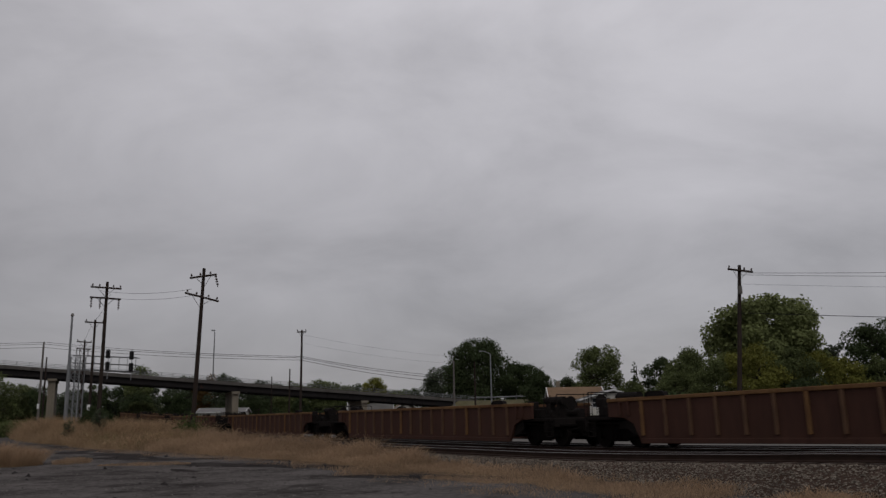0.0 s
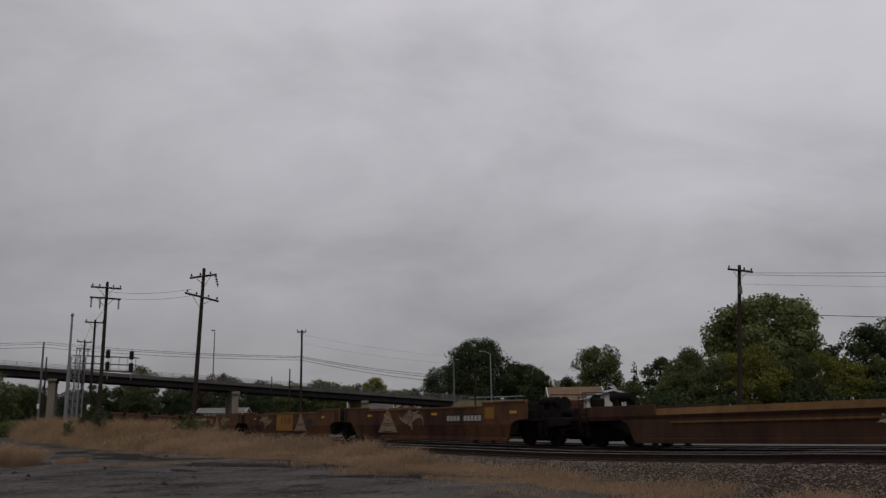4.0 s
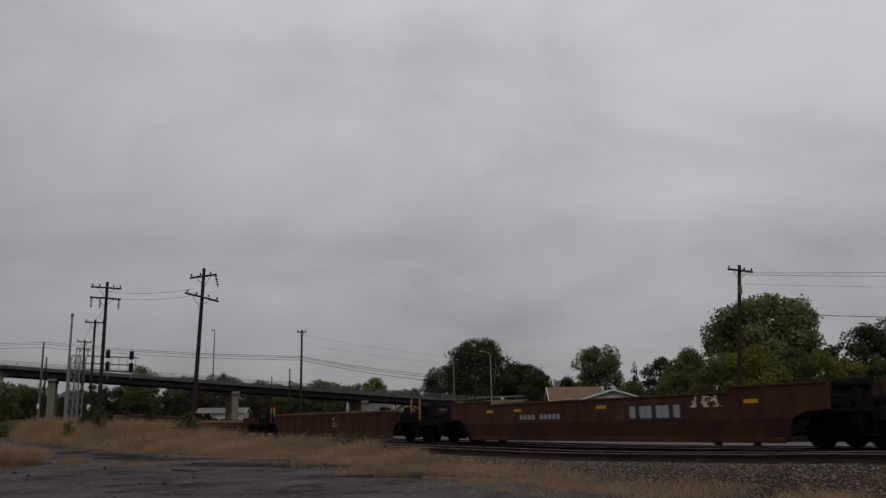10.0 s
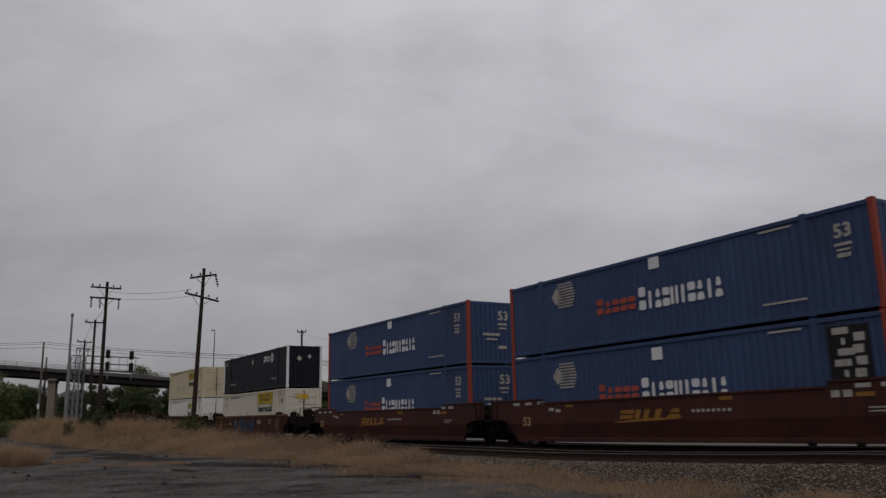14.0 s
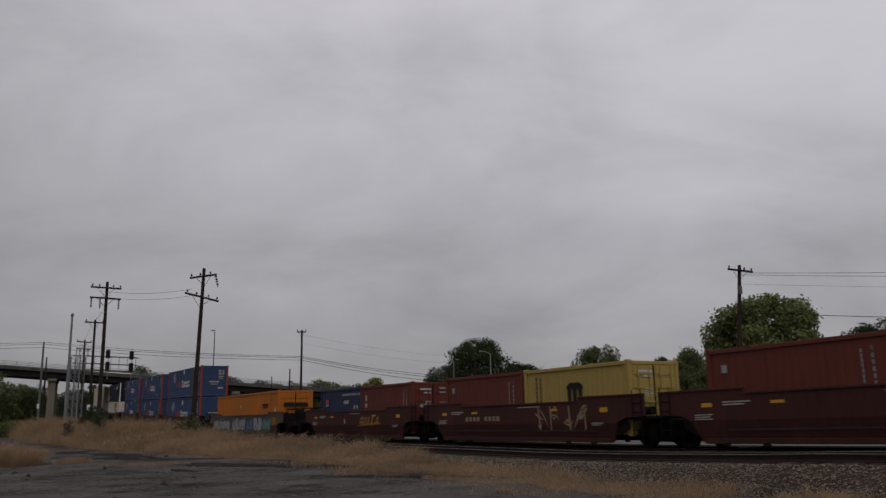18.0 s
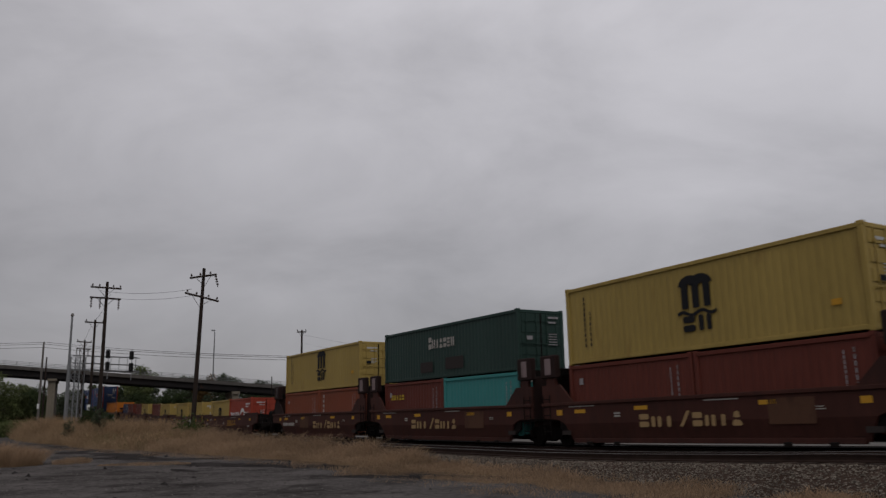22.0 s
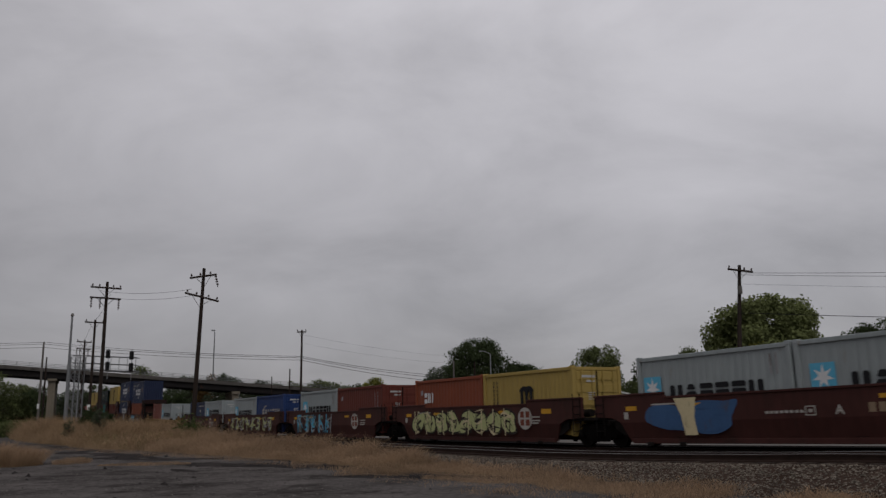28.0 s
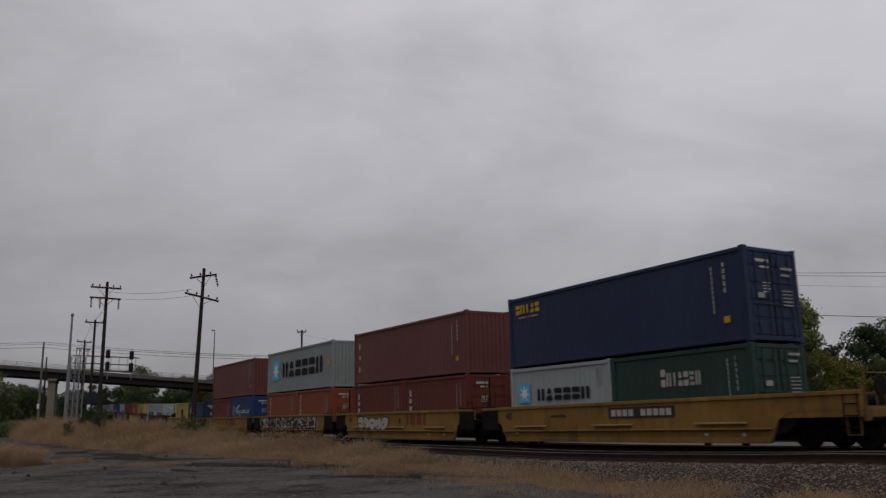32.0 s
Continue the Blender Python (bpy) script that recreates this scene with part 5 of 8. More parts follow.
    for i in range(7):
        x = xa + 0.5 + (xb - xa - 1.0) * i / 6
        fl.box(x - 0.18, x + 0.18, -1.4, 1.4, 0.34, 0.46)
    tagged(part("floor_beams", fl, end, car), kind="stuff")
    for x, sgn in ((xa, -1), (xb, 1)):
        for sy in (-1, 1):
            web = Geo().slab([(x - sgn * 0.4, 0.32), (x + sgn * 0.12, 0.45), (x + sgn * 0.5, 0.66), (x + sgn * 0.5, 1.04), (x - sgn * 0.4, 1.04)], -0.02, 0.02)
            part("end_web", web, end, car, m=pose(0, sy * 1.37, 0))
    for x, sgn in ((xa - 0.05, -1), (xb + 0.05, 1)):
        part("bulkhead", Geo().box(x - 0.05, x + 0.05, -1.38, 1.38, 0.5, max(zt, 1.3) - 0.05, 0.01), end, car)
    for a, b, kind, sgn in ((pf, xa - 0.1, front, -1), (xb + 0.1, pr, rear, 1)):
        p = part("end_platform", Geo().box(a, b, -1.38, 1.38, 0.94, 1.06, 0.02), end, car)
        part("centre_sill", Geo().box(a - 0.1, b + 0.1, -0.3, 0.3, 0.62, 0.94, 0.02), end, p)
        mid = (a + b) / 2
        gear = YEL_GEAR if kind == "C" and style in ("low", "trough") else end
        # brake gear, boxes and grab irons on the platform
        part("brake_cylinder", Geo().rod((mid - 0.3, -0.7, 1.22), (mid + 0.3, -0.7, 1.22), 0.15, 12), gear, p)
        xo = a if sgn < 0 else b
        lad = cached("ladder", lambda: ladder_geo(1.5, 5).mesh("ladder"))
        part("ladder", lad, end, p, m=pose(xo - sgn * 0.28, -1.52, 0.42))
        if kind == "C":
            hr = Geo().rod((xo, -1.25, 1.06), (xo, -1.25, 1.95), 0.02, 6).rod((xo, 1.25, 1.06), (xo, 1.25, 1.95), 0.02, 6).rod((xo, -1.25, 1.95), (xo, 1.25, 1.95), 0.02, 6)
            part("hand_rail", hr, gear, p)
            part("brake_wheel", Geo().rod((xo + sgn * 0.06, -0.6, 1.62), (xo + sgn * 0.02, -0.6, 1.62), 0.27, 16), end, p)
            part("air_reservoir", Geo().rod((mid - 0.5, 0.55, 1.25), (mid + 0.5, 0.55, 1.25), 0.19, 12), end, p)
            cp = Geo().box(min(xo, xo + sgn * 0.72), max(xo, xo + sgn * 0.72), -0.11, 0.11, 0.70, 0.92, 0.02).box(min(xo + sgn * 0.66, xo + sgn * 0.93), max(xo + sgn * 0.66, xo + sgn * 0.93), -0.2, 0.16, 0.64, 0.98, 0.05)
            part("coupler", cp, TRUCK_BLACK, p)
            # clutter of the coupler end: brake gear box, rigging, hose and stirrup steps
            part("tool_box", Geo().box(mid - 0.35, mid + 0.25, -1.30, -0.95, 1.06, 1.42, 0.03), gear, p)
            part("brake_rigging", Geo().rod((mid - 1.0, -1.15, 0.86), (mid + 1.0, -1.15, 0.80), 0.035, 6).rod((mid - 0.2, -1.15, 0.84), (mid - 0.2, -1.15, 1.2), 0.03, 6).box(mid + 0.3, mid + 0.7, -1.25, -1.0, 0.62, 0.92, 0.03), end, p)
            hose = Geo()
            for k in range(5):
                hose.rod((xo + sgn * (0.25 + 0.14 * k), -0.42, 0.72 - 0.34 * math.sin(math.pi * k / 5)), (xo + sgn * (0.25 + 0.14 * (k + 1)), -0.42, 0.72 - 0.34 * math.sin(math.pi * (k + 1) / 5)), 0.028, 6)
            part("air_hose", hose, TRUCK_BLACK, p)
            part("stirrup_step", Geo().rod((xo - sgn * 0.1, -1.42, 1.0), (xo - sgn * 0.1, -1.42, 0.38), 0.02, 6).rod((xo - sgn * 0.48, -1.42, 1.0), (xo - sgn * 0.48, -1.42, 0.38), 0.02, 6).rod((xo - sgn * 0.1, -1.42, 0.38), (xo - sgn * 0.48, -1.42, 0.38), 0.02, 6), gear, p)
            part("draft_gear", Geo().box(min(xo, xo + sgn * 0.55), max(xo, xo + sgn * 0.55), -0.42, 0.42, 0.52, 1.0, 0.05).rod((xo + sgn * 0.12, -1.2, 0.78), (xo + sgn * 0.12, 1.2, 0.78), 0.05, 8).rod((xo + sgn * 0.3, -0.95, 0.6), (xo + sgn * 0.3, 0.95, 0.9), 0.03, 6), TRUCK_BLACK, p)
            walk_ = Geo().box(min(xo, xo - sgn * 0.5), max(xo, xo - sgn * 0.5), -1.35, 1.35, 1.07, 1.11)
            for k in range(6):
                walk_.rod((xo - sgn * 0.02, -1.25 + 0.5 * k, 1.1), (xo - sgn * 0.02, -1.25 + 0.5 * k, 1.78), 0.016, 5)
            part("crossover_step", walk_, gear, p)
            if gear is end:
                part("valve_box", Geo().box(mid - 0.7, mid - 0.35, -1.28, -0.9, 1.06, 1.72, 0.05).rod((mid - 0.75, -0.2, 1.74), (mid + 0.35, -0.2, 1.74), 0.17, 12).box(mid - 0.6, mid - 0.5, -0.35, 0.0, 1.06, 1.6).box(mid + 0.1, mid + 0.2, -0.35, 0.0, 1.06, 1.6).rod((mid + 0.45, -1.1, 1.06), (mid + 0.45, -1.1, 1.62), 0.07, 8), gear, p)
            else:
                part("valve_box", Geo().box(mid - 0.5, mid + 0.1, -1.1, -0.5, 1.06, 1.42, 0.05).rod((mid - 0.7, -0.2, 1.42), (mid + 0.3, -0.2, 1.42), 0.13, 12), gear, p)
            part("end_sill", Geo().box(xo - 0.06, xo + 0.06, -1.42, 1.42, 0.72, 1.06, 0.02), gear, p)
        else:
            part("articulated_joint", Geo().box(min(xo, xo + sgn * 0.6), max(xo, xo + sgn * 0.6), -0.25, 0.25, 0.66, 0.92, 0.03), TRUCK_BLACK, p)
        if kind == "C" and style in ("low", "trough"):
            # yellow deck edge over the truck, with short stakes at the coupled end
            for sy in (-1, 1):
                part("deck_edge", Geo().slab([(a, 0.84), (b, 0.84), (b, 1.16), (a, 1.16)], -0.03, 0.03), chord, p, m=pose(0, sy * 1.46, 0))
            for xx in (xo - sgn * 0.08, xo - sgn * 0.62):
                part("stake", Geo().box(xx - 0.06, xx + 0.06, -1.36, -1.24, 1.06, 1.66, 0.015), gear, p)
        if posts:
            for xx in ((xo - sgn * 0.2, xo - sgn * 1.05) if sgn > 0 else (xo + 0.5, xo + 1.15)):
                for sy in ((-1, 1) if sgn > 0 else (-1,)):
                    part("stake", Geo().box(xx - 0.04, xx + 0.04, sy * 1.25 - 0.04, sy * 1.25 + 0.04, 1.06, 2.08, 0.015), YEL_POST, p)
        if style == "low" and kind == "A":
            for sy in (-1, 1):
                part("end_panel", Geo().box(min(xo, xo - sgn * 1.15), max(xo, xo - sgn * 1.15), -0.06, 0.06, 0.60, zt + 0.14, 0.015), end, p, m=pose(0, sy * 1.49, 0))
        if style == "tall":
            coupled = kind == "C"
            if coupled:
                xo = xb + 1.05 if sgn > 0 else xa - 1.7
            lo_h, hi_h = (2.60, 3.50) if coupled else (2.56, 3.44)
            for sy in (-1, 1):
                gs = Geo().slab([(xo - sgn * 1.9, zt), (xo, zt), (xo, 2.3), (xo - sgn * 1.05, 2.3)], -0.04, 0.04)
                part("gusset", gs, DARK_END if coupled else body, p, m=pose(0, sy * 1.44, 0))
                col = Geo().slab([(xo - sgn * 1.35, 1.06), (xo - sgn * 0.25, 1.06), (xo - sgn * 0.25, hi_h - 0.4), (xo - sgn * 0.7, hi_h - 0.4), (xo - sgn * 0.8, 2.0)], -0.07, 0.07)
                c = part("bulkhead_column", col, DARK_END if coupled else body, p, m=pose(0, sy * 1.38, 0))
                part("bulkhead_head", Geo().box(min(xo - sgn * 0.9, xo + sgn * 0.05), max(xo - sgn * 0.9, xo + sgn * 0.05), -0.13, 0.13, lo_h, hi_h, 0.04), DARK_END, c)
                part("head_plate", Geo().box(min(xo - sgn * 0.62, xo - sgn * 0.24), max(xo - sgn * 0.62, xo - sgn * 0.24), -0.145, 0.145, lo_h + 0.12, hi_h - 0.12, 0.02), PLATE_DARK if coupled else PLATE_GREY, c, "" if coupled else "pale wear plate")
                if coupled:
                    for k in range(6):
                        part("plate_rib", Geo().box(min(xo - sgn * 0.64, xo - sgn * 0.22), max(xo - sgn * 0.64, xo - sgn * 0.22), -0.165, 0.165, lo_h + 0.15 + 0.108 * k, lo_h + 0.19 + 0.108 * k, 0.008), DARK_END, c)
                if coupled:
                    # sloping brace from the head of the bulkhead down to the platform
                    br = Geo().slab([(xo - sgn * 0.1, 3.1), (xo + sgn * 0.08, 3.1), (xo + sgn * 1.0, 1.06), (xo + sgn * 0.72, 1.06)], -0.06, 0.06)
                    part("brace", br, end, p, m=pose(0, sy * 1.25, 0))
            part("bulkhead_beam", Geo().box(xo - 0.12 - sgn * 0.45, xo + 0.12 - sgn * 0.45, -1.3, 1.3, lo_h + 0.1, lo_h + 0.4, 0.02), end, p)
            if not coupled:
                part("shield", Geo().box(xo - sgn * 0.14 - 0.03, xo - sgn * 0.14 + 0.03, -1.29, 1.29, 0.75, lo_h + 0.15, 0.02), DARK_END, p, "dark rusty bulkhead plate")
            if coupled:
                part("cross_box", Geo().box(min(xo - sgn * 0.3, xo + sgn * 0.12), max(xo - sgn * 0.3, xo + sgn * 0.12), -1.22, 1.22, 2.98, 3.52, 0.03), DARK_END, p, "dark rusty cross box")
                part("shield", Geo().box(xo - sgn * 0.5 - 0.04, xo - sgn * 0.5 + 0.04, -1.25, 1.25, 1.06, 3.0, 0.02), DARK_END, p, "dark rusty bulkhead plate")
                for sy in (-0.62, 0.62):
                    part("shield_panel", Geo().box(xo - sgn * 0.44 - 0.02, xo - sgn * 0.44 + 0.02, sy - 0.42, sy + 0.42, 1.9, 2.75, 0.015), body, p)
    if front == "C":
        truck(car, -L / 2 + 2.15)
    truck(car, L / 2 - 2.15 if rear == "C" else L / 2)
    MOVERS.append((car, s0, s1, 0.0))
    car["x_well"] = (xa, xb, zt)
    return car


STEP_PALE = paint("pale_step_paint", (0.29, 0.19, 0.085), 0.7, (0.12, 0.07, 0.03), 0.4)
YEL_GEAR = paint("rusty_yellow_gear", (0.135, 0.076, 0.026), 0.7, (0.055, 0.03, 0.02), 0.55, 0.35)
YEL_POST = paint("yellow_stake", (0.30, 0.165, 0.05), 0.6, RUST, 0.4)
PLATE_DARK = paint("dark_plate", (0.085, 0.070, 0.068), 0.6, GRIME, 0.45)
PLATE_GREY = paint("grey_plate", (0.20, 0.150, 0.150), 0.6, GRIME, 0.45)
# ---- the train, from its head to its tail ----
BROWN = paint("brown_car_paint", (0.052, 0.0245, 0.0180), 0.75, (0.05, 0.025, 0.017), 0.5, 0.3)
BROWN_CHORD = paint("brown_chord_worn", (0.1318, 0.0711, 0.0316), 0.75, RUST, 0.55, 0.3)
FADED_BROWN = mat("red_brown_car_paint", (0.090, 0.042, 0.0195), 0.7, 0.55, 0.22, 4.0, 0.08, 0, (0.028, 0.0115, 0.0125), 0.66, 1.4)
DARK_RED = paint("dark_red_car_paint", (0.0215, 0.0098, 0.0092), 0.7, (0.025, 0.014, 0.012), 0.5, 0.3)
OCHRE = paint("ochre_car_paint", (0.120, 0.063, 0.021), 0.65, (0.055, 0.028, 0.018), 0.55, 0.35)
RUST_BROWN = paint("rusty_brown_car_paint", (0.060, 0.0265, 0.0175), 0.75, (0.036, 0.017, 0.014), 0.5, 0.35)
# dirty lower side; its shade against the sky-lit leaning panel is painted in too
OCHRE_DIRTY_SHADED = paint("dirty_shaded_ochre_car_paint", (0.056, 0.029, 0.017), 0.75, (0.032, 0.016, 0.013), 0.6, 0.35)
MAROON = paint("maroon_car_paint", (0.052, 0.0190, 0.0160), 0.62, (0.028, 0.015, 0.012), 0.45, 0.3)
SEA_RED = paint("brown_red_car_paint", (0.053, 0.0198, 0.0152), 0.65, (0.032, 0.015, 0.013), 0.5, 0.3)
# darker copy of the yellow: shadow beneath the chord put into the panel colour
YELLOW_SHADED = paint("shaded_yellow_car_paint", (0.142, 0.080, 0.024), 0.65, (0.07, 0.036, 0.02), 0.55, 0.35)
YELLOW_CAR = paint("yellow_car_paint", (0.188, 0.106, 0.029), 0.6, (0.08, 0.042, 0.024), 0.48, 0.3)
GREY_WELL = paint("faded_grey_car_paint", (0.0892, 0.0577, 0.0446), 0.7, RUST, 0.4, 0.25)

RIB_TAN = paint("worn_tan_rib", (0.092, 0.052, 0.032), 0.75, (0.05, 0.026, 0.018), 0.5, 0.35)

for k in range(3):
    s = -496.4 + 23.4 * k
    well_car(s, s + 23.4, "ribbed", BROWN, "C", "C", "empty rust-brown steel well car with ribbed sides", BROWN_CHORD)
for s in (-426.3, -403.0, -379.7):
    well_car(s, s + 23.35, "ribbed", BROWN, "C", "C", "empty rust-brown steel well car with ribbed sides", BROWN_CHORD)
WORN_CHORD = paint("patchy_worn_chord", (0.115, 0.062, 0.030), 0.75, (0.024, 0.012, 0.011), 0.62, 0.5)
RUST_RED = paint("dull_red_car_paint", (0.064, 0.0275, 0.0180), 0.72, (0.028, 0.0125, 0.0115), 0.55, 0.4)
CAR = {}
CAR["d"] = well_car(-356.3, -334.6, "smooth", FADED_BROWN, "C", "A", "empty red-brown well car with smooth sides and painted eyes", BROWN_CHORD)
CAR["e"] = well_car(-334.6, -314.95, "smooth", FADED_BROWN, "A", "A", "empty red-brown well car with a yellow panel and graffiti", BROWN_CHORD)
CAR["f"] = well_car(-314.95, -294.6, "smooth", FADED_BROWN, "A", "C", "empty red-brown well car with pale graffiti figures", BROWN_CHORD)
CAR["y1"] = well_car(-294.6, -271.0, "shallow", OCHRE_DIRTY_SHADED, "C", "C", "empty ochre well car with low dirty sides, darkened for shade", OCHRE)
CAR["g1"] = well_car(-271.0, -247.0, "open", DARK_RED, "C", "C", "empty dark red-brown well car with wide panels", WORN_CHORD)
CAR["g2"] = well_car(-247.0, -223.3, "open", DARK_RED, "C", "C", "empty dark red-brown well car with wide panels", WORN_CHORD)
CAR["y2"] = well_car(-223.3, -199.8, "shallow", OCHRE_DIRTY_SHADED, "C", "C", "empty ochre well car with low dirty sides, darkened for shade", OCHRE)
CAR["h"] = well_car(-199.8, -175.0, "open", RUST_BROWN, "C", "C", "empty red-brown well car with yellow end stakes", BROWN_CHORD, posts=True)
CAR["k"] = well_car(-175.0, -151.5, "smooth", RUST_RED, "C", "C", "empty dull red well car with smooth sides", RUST_RED)
CAR["cw"] = well_car(-151.5, -128.0, "ribbed", DARK_RED, "C", "C", "rust-brown well car loaded with two white containers", WORN_CHORD)
CAR["bk"] = well_car(-128.0, -104.0, "open", RUST_BROWN, "C", "C", "rusty well car with blue graffiti between its ribs", BROWN_CHORD)
CAR["pa"] = well_car(-104.0, -82.3, "smooth", MAROON, "C", "A", "maroon well car loaded with blue containers")
CAR["pb"] = well_car(-82.3, -62.5, "smooth", MAROON, "A", "A", "maroon well car loaded with blue containers")
CAR["pc"] = well_car(-62.5, -41.0, "smooth", MAROON, "A", "C", "maroon well car loaded with blue containers")
CAR["or"] = well_car(-41.0, -17.3, "smooth", GREY_WELL, "C", "C", "well car covered with large grey and green graffiti")
J = [-17.3, 0.1, 15.6, 31.0, 46.8, 65.9]
for i in range(5):
    CAR["m%d" % i] = well_car(J[i], J[i + 1], "smooth", MAROON, "C" if i == 0 else "A", "C" if i == 4 else "A", "maroon articulated well car with yellow marks")
J = [65.9, 83.0, 98.3, 113.8, 129.4, 147.6]
for i in range(5):
    CAR["s%d" % i] = well_car(J[i], J[i + 1], "tall", SEA_RED, "C" if i == 0 else "A", "C" if i == 4 else "A", "brown-red well car with tall end bulkheads")
CAR["yl"] = well_car(147.6, 170.8, "trough", YELLOW_SHADED, "C", "C", "yellow well car with ribbed sides", YELLOW_CAR)
J = [170.8, 188.2, 203.9, 219.7, 235.4, 253.7]
for i in range(5):
    CAR["n%d" % i] = well_car(J[i], J[i + 1], "smooth", MAROON, "C" if i == 0 else "A", "C" if i == 4 else "A", "maroon articulated well car with round white emblem")
J = [253.7, 270.9, 286.8, 302.4, 318.0, 336.6]
for i in range(5):
    CAR["t%d" % i] = well_car(J[i], J[i + 1], "low", YELLOW_CAR, "C" if i == 0 else "A", "C" if i == 4 else "A", "yellow articulated well car with side ledges", YELLOW_CAR)

CREAM = paint("cream_container_paint", (0.49, 0.435, 0.30), 0.5, (0.35, 0.25, 0.14), 0.2, 0.09)
OFF_WHITE = paint("off_white_container_paint", (0.52, 0.485, 0.41), 0.5, (0.30, 0.23, 0.16), 0.2, 0.09)
DOOR_MARK = paint("door_mark_white", (0.40, 0.40, 0.39), 0.6, GRIME, 0.35)
WHITE = paint("white_container_paint", (0.62, 0.61, 0.58), 0.5, (0.33, 0.25, 0.17), 0.2, 0.08)
BLACK = paint("black_container_paint", (0.012, 0.013, 0.02), 0.5, (0.03, 0.03, 0.03), 0.1, 0.2)
POST_WHITE = paint("post_white", (0.60, 0.62, 0.60), 0.5, GRIME, 0.1, 0.08)
BLUE = paint("blue_container_paint", (0.038, 0.060, 0.128), 0.5, (0.034, 0.042, 0.075), 0.35, 0.2)
RED_POST = paint("red_post_paint", (0.25, 0.05, 0.032), 0.5, RUST, 0.15, 0.12)
ORANGE = paint("orange_container_paint", (0.3757, 0.1193, 0.0181), 0.5, (0.2, 0.07, 0.02), 0.22, 0.16)
NAVY = paint("navy_container_paint", (0.0235, 0.0320, 0.066), 0.5, (0.03, 0.03, 0.05), 0.25, 0.21)
OXIDE = paint("red_oxide_container_paint", (0.112, 0.031, 0.0225), 0.55, RUST, 0.25, 0.2)
TRI_RED = paint("orange_red_container_paint", (0.185, 0.052, 0.027), 0.55, RUST, 0.30, 0.21)
BRIGHT_RED = paint("bright_red_container_paint", (0.270, 0.046, 0.028), 0.5, RUST, 0.15, 0.12)
MUSTARD = paint("mustard_container_paint", (0.318, 0.228, 0.068), 0.55, (0.2, 0.12, 0.04), 0.28, 0.16)
GREEN = paint("dark_green_container_paint", (0.024, 0.046, 0.039), 0.5, (0.02, 0.035, 0.03), 0.25, 0.21)
TEAL = paint("teal_container_paint", (0.048, 0.216, 0.208), 0.55, (0.05, 0.12, 0.11), 0.15, 0.12)
SILVER = paint("grey_container_paint", (0.255, 0.282, 0.285), 0.5, (0.2, 0.13, 0.09), 0.22, 0.16)
ROYAL = paint("royal_blue_container_paint", (0.02, 0.04, 0.12), 0.5, (0.02, 0.03, 0.08), 0.15, 0.12)

DULL_OXIDE = paint("dull_oxide_container_paint", (0.120, 0.047, 0.042), 0.55, RUST, 0.2, 0.2)

F = 0.40                       # floor of a well over the rail
F20, F40 = F + 2.60, F + 2.91  # tops of the lower containers
BOX = {}


def stack(key, *args, **kw):
    BOX[key] = container(*args, **kw)


stack("cw_lo", 53, WHITE, -147.4, F + 0.08, label="white ribbed container in the well of a rail car", doors=True)
stack("cw_hi", 53, CREAM, -147.4, F40 + 0.08, label="cream ribbed container stacked on a white one", doors=True)
stack("bk_lo", 53, OFF_WHITE, -123.7, F + 0.08, label="off-white ribbed container with a yellow panel", doors=True)
stack("bk_hi", 53, BLACK, -123.7, F40 + 0.12, trim=POST_WHITE, label="black container with white corner posts, stacked", doors=False, flat=True)
for i, s in enumerate((-100.1, -80.6, -60.05)):
    stack("pa_lo%d" % i, 53, BLUE, s, F + 0.2, trim=RED_POST, label="blue container with red corner posts in a well car", doors=False)
    stack("pa_hi%d" % i, 53, BLUE, s, F40 + 0.22, trim=RED_POST, label="blue container with red corner posts, stacked", doors=False)
stack("or", 53, ORANGE, -37.15, F, label="orange ribbed container in a graffiti-covered car", doors=True)
for key, s, c, words_ in (("b1", -13.2, NAVY, "navy blue"), ("b2", -7.25, OXIDE, "oxide red"), ("b3", 2.1, OXIDE, "oxide red"), ("b4", 8.3, MUSTARD, "mustard yellow"), ("b5", 17.8, OXIDE, "oxide red"),
                          ("b6", 24.0, MUSTARD, "mustard yellow"), ("b7", 33.3, MUSTARD, "mustard yellow"), ("b8", 39.45, MUSTARD, "mustard yellow"), ("b9", 49.0, MUSTARD, "mustard yellow"), ("b10", 55.15, BRIGHT_RED, "bright red")):
    stack(key, 20, c, s, F, label=words_ + " corrugated steel container half sunk in its well car")
for key, s, top, lo in (("c1", 69.15, MUSTARD, (TRI_RED, TRI_RED)), ("c2", 84.6, GREEN, (OXIDE, TEAL)), ("c3", 100.0, MUSTARD, (OXIDE, OXIDE)), ("c4", 115.7, NAVY, None), ("c5", 131.3, NAVY, None)):
    name = {MUSTARD: "mustard yellow", GREEN: "dark green", NAVY: "navy blue"}[top]
    if lo:
        for i, c in enumerate(lo):
            stack(key + "ab"[i], 20, c, s + 6.13 * i, F, label={TRI_RED: "orange-red", OXIDE: "oxide red", TEAL: "teal"}[c] + " corrugated container under a " + name + " one")
        stack(key, 39 if key in ("c1", "c2") else 40, top, s, F20, label=name + " corrugated container stacked on two short ones")
    else:
        c = NAVY if key == "c4" else TRI_RED
        stack(key + "a", 40 if key == "c4" else 39, c, s, F + 0.1, label=("navy blue" if c == NAVY else "orange-red") + " corrugated container under a navy one", doors=False)
        stack(key, 40, top, s, (F40 if key == "c4" else F20) + 0.1, label="navy blue corrugated container, stacked on another", doors=False)
FADED_RED = paint("faded_red_container_paint", (0.178, 0.059, 0.047), 0.55, RUST, 0.22, 0.2)
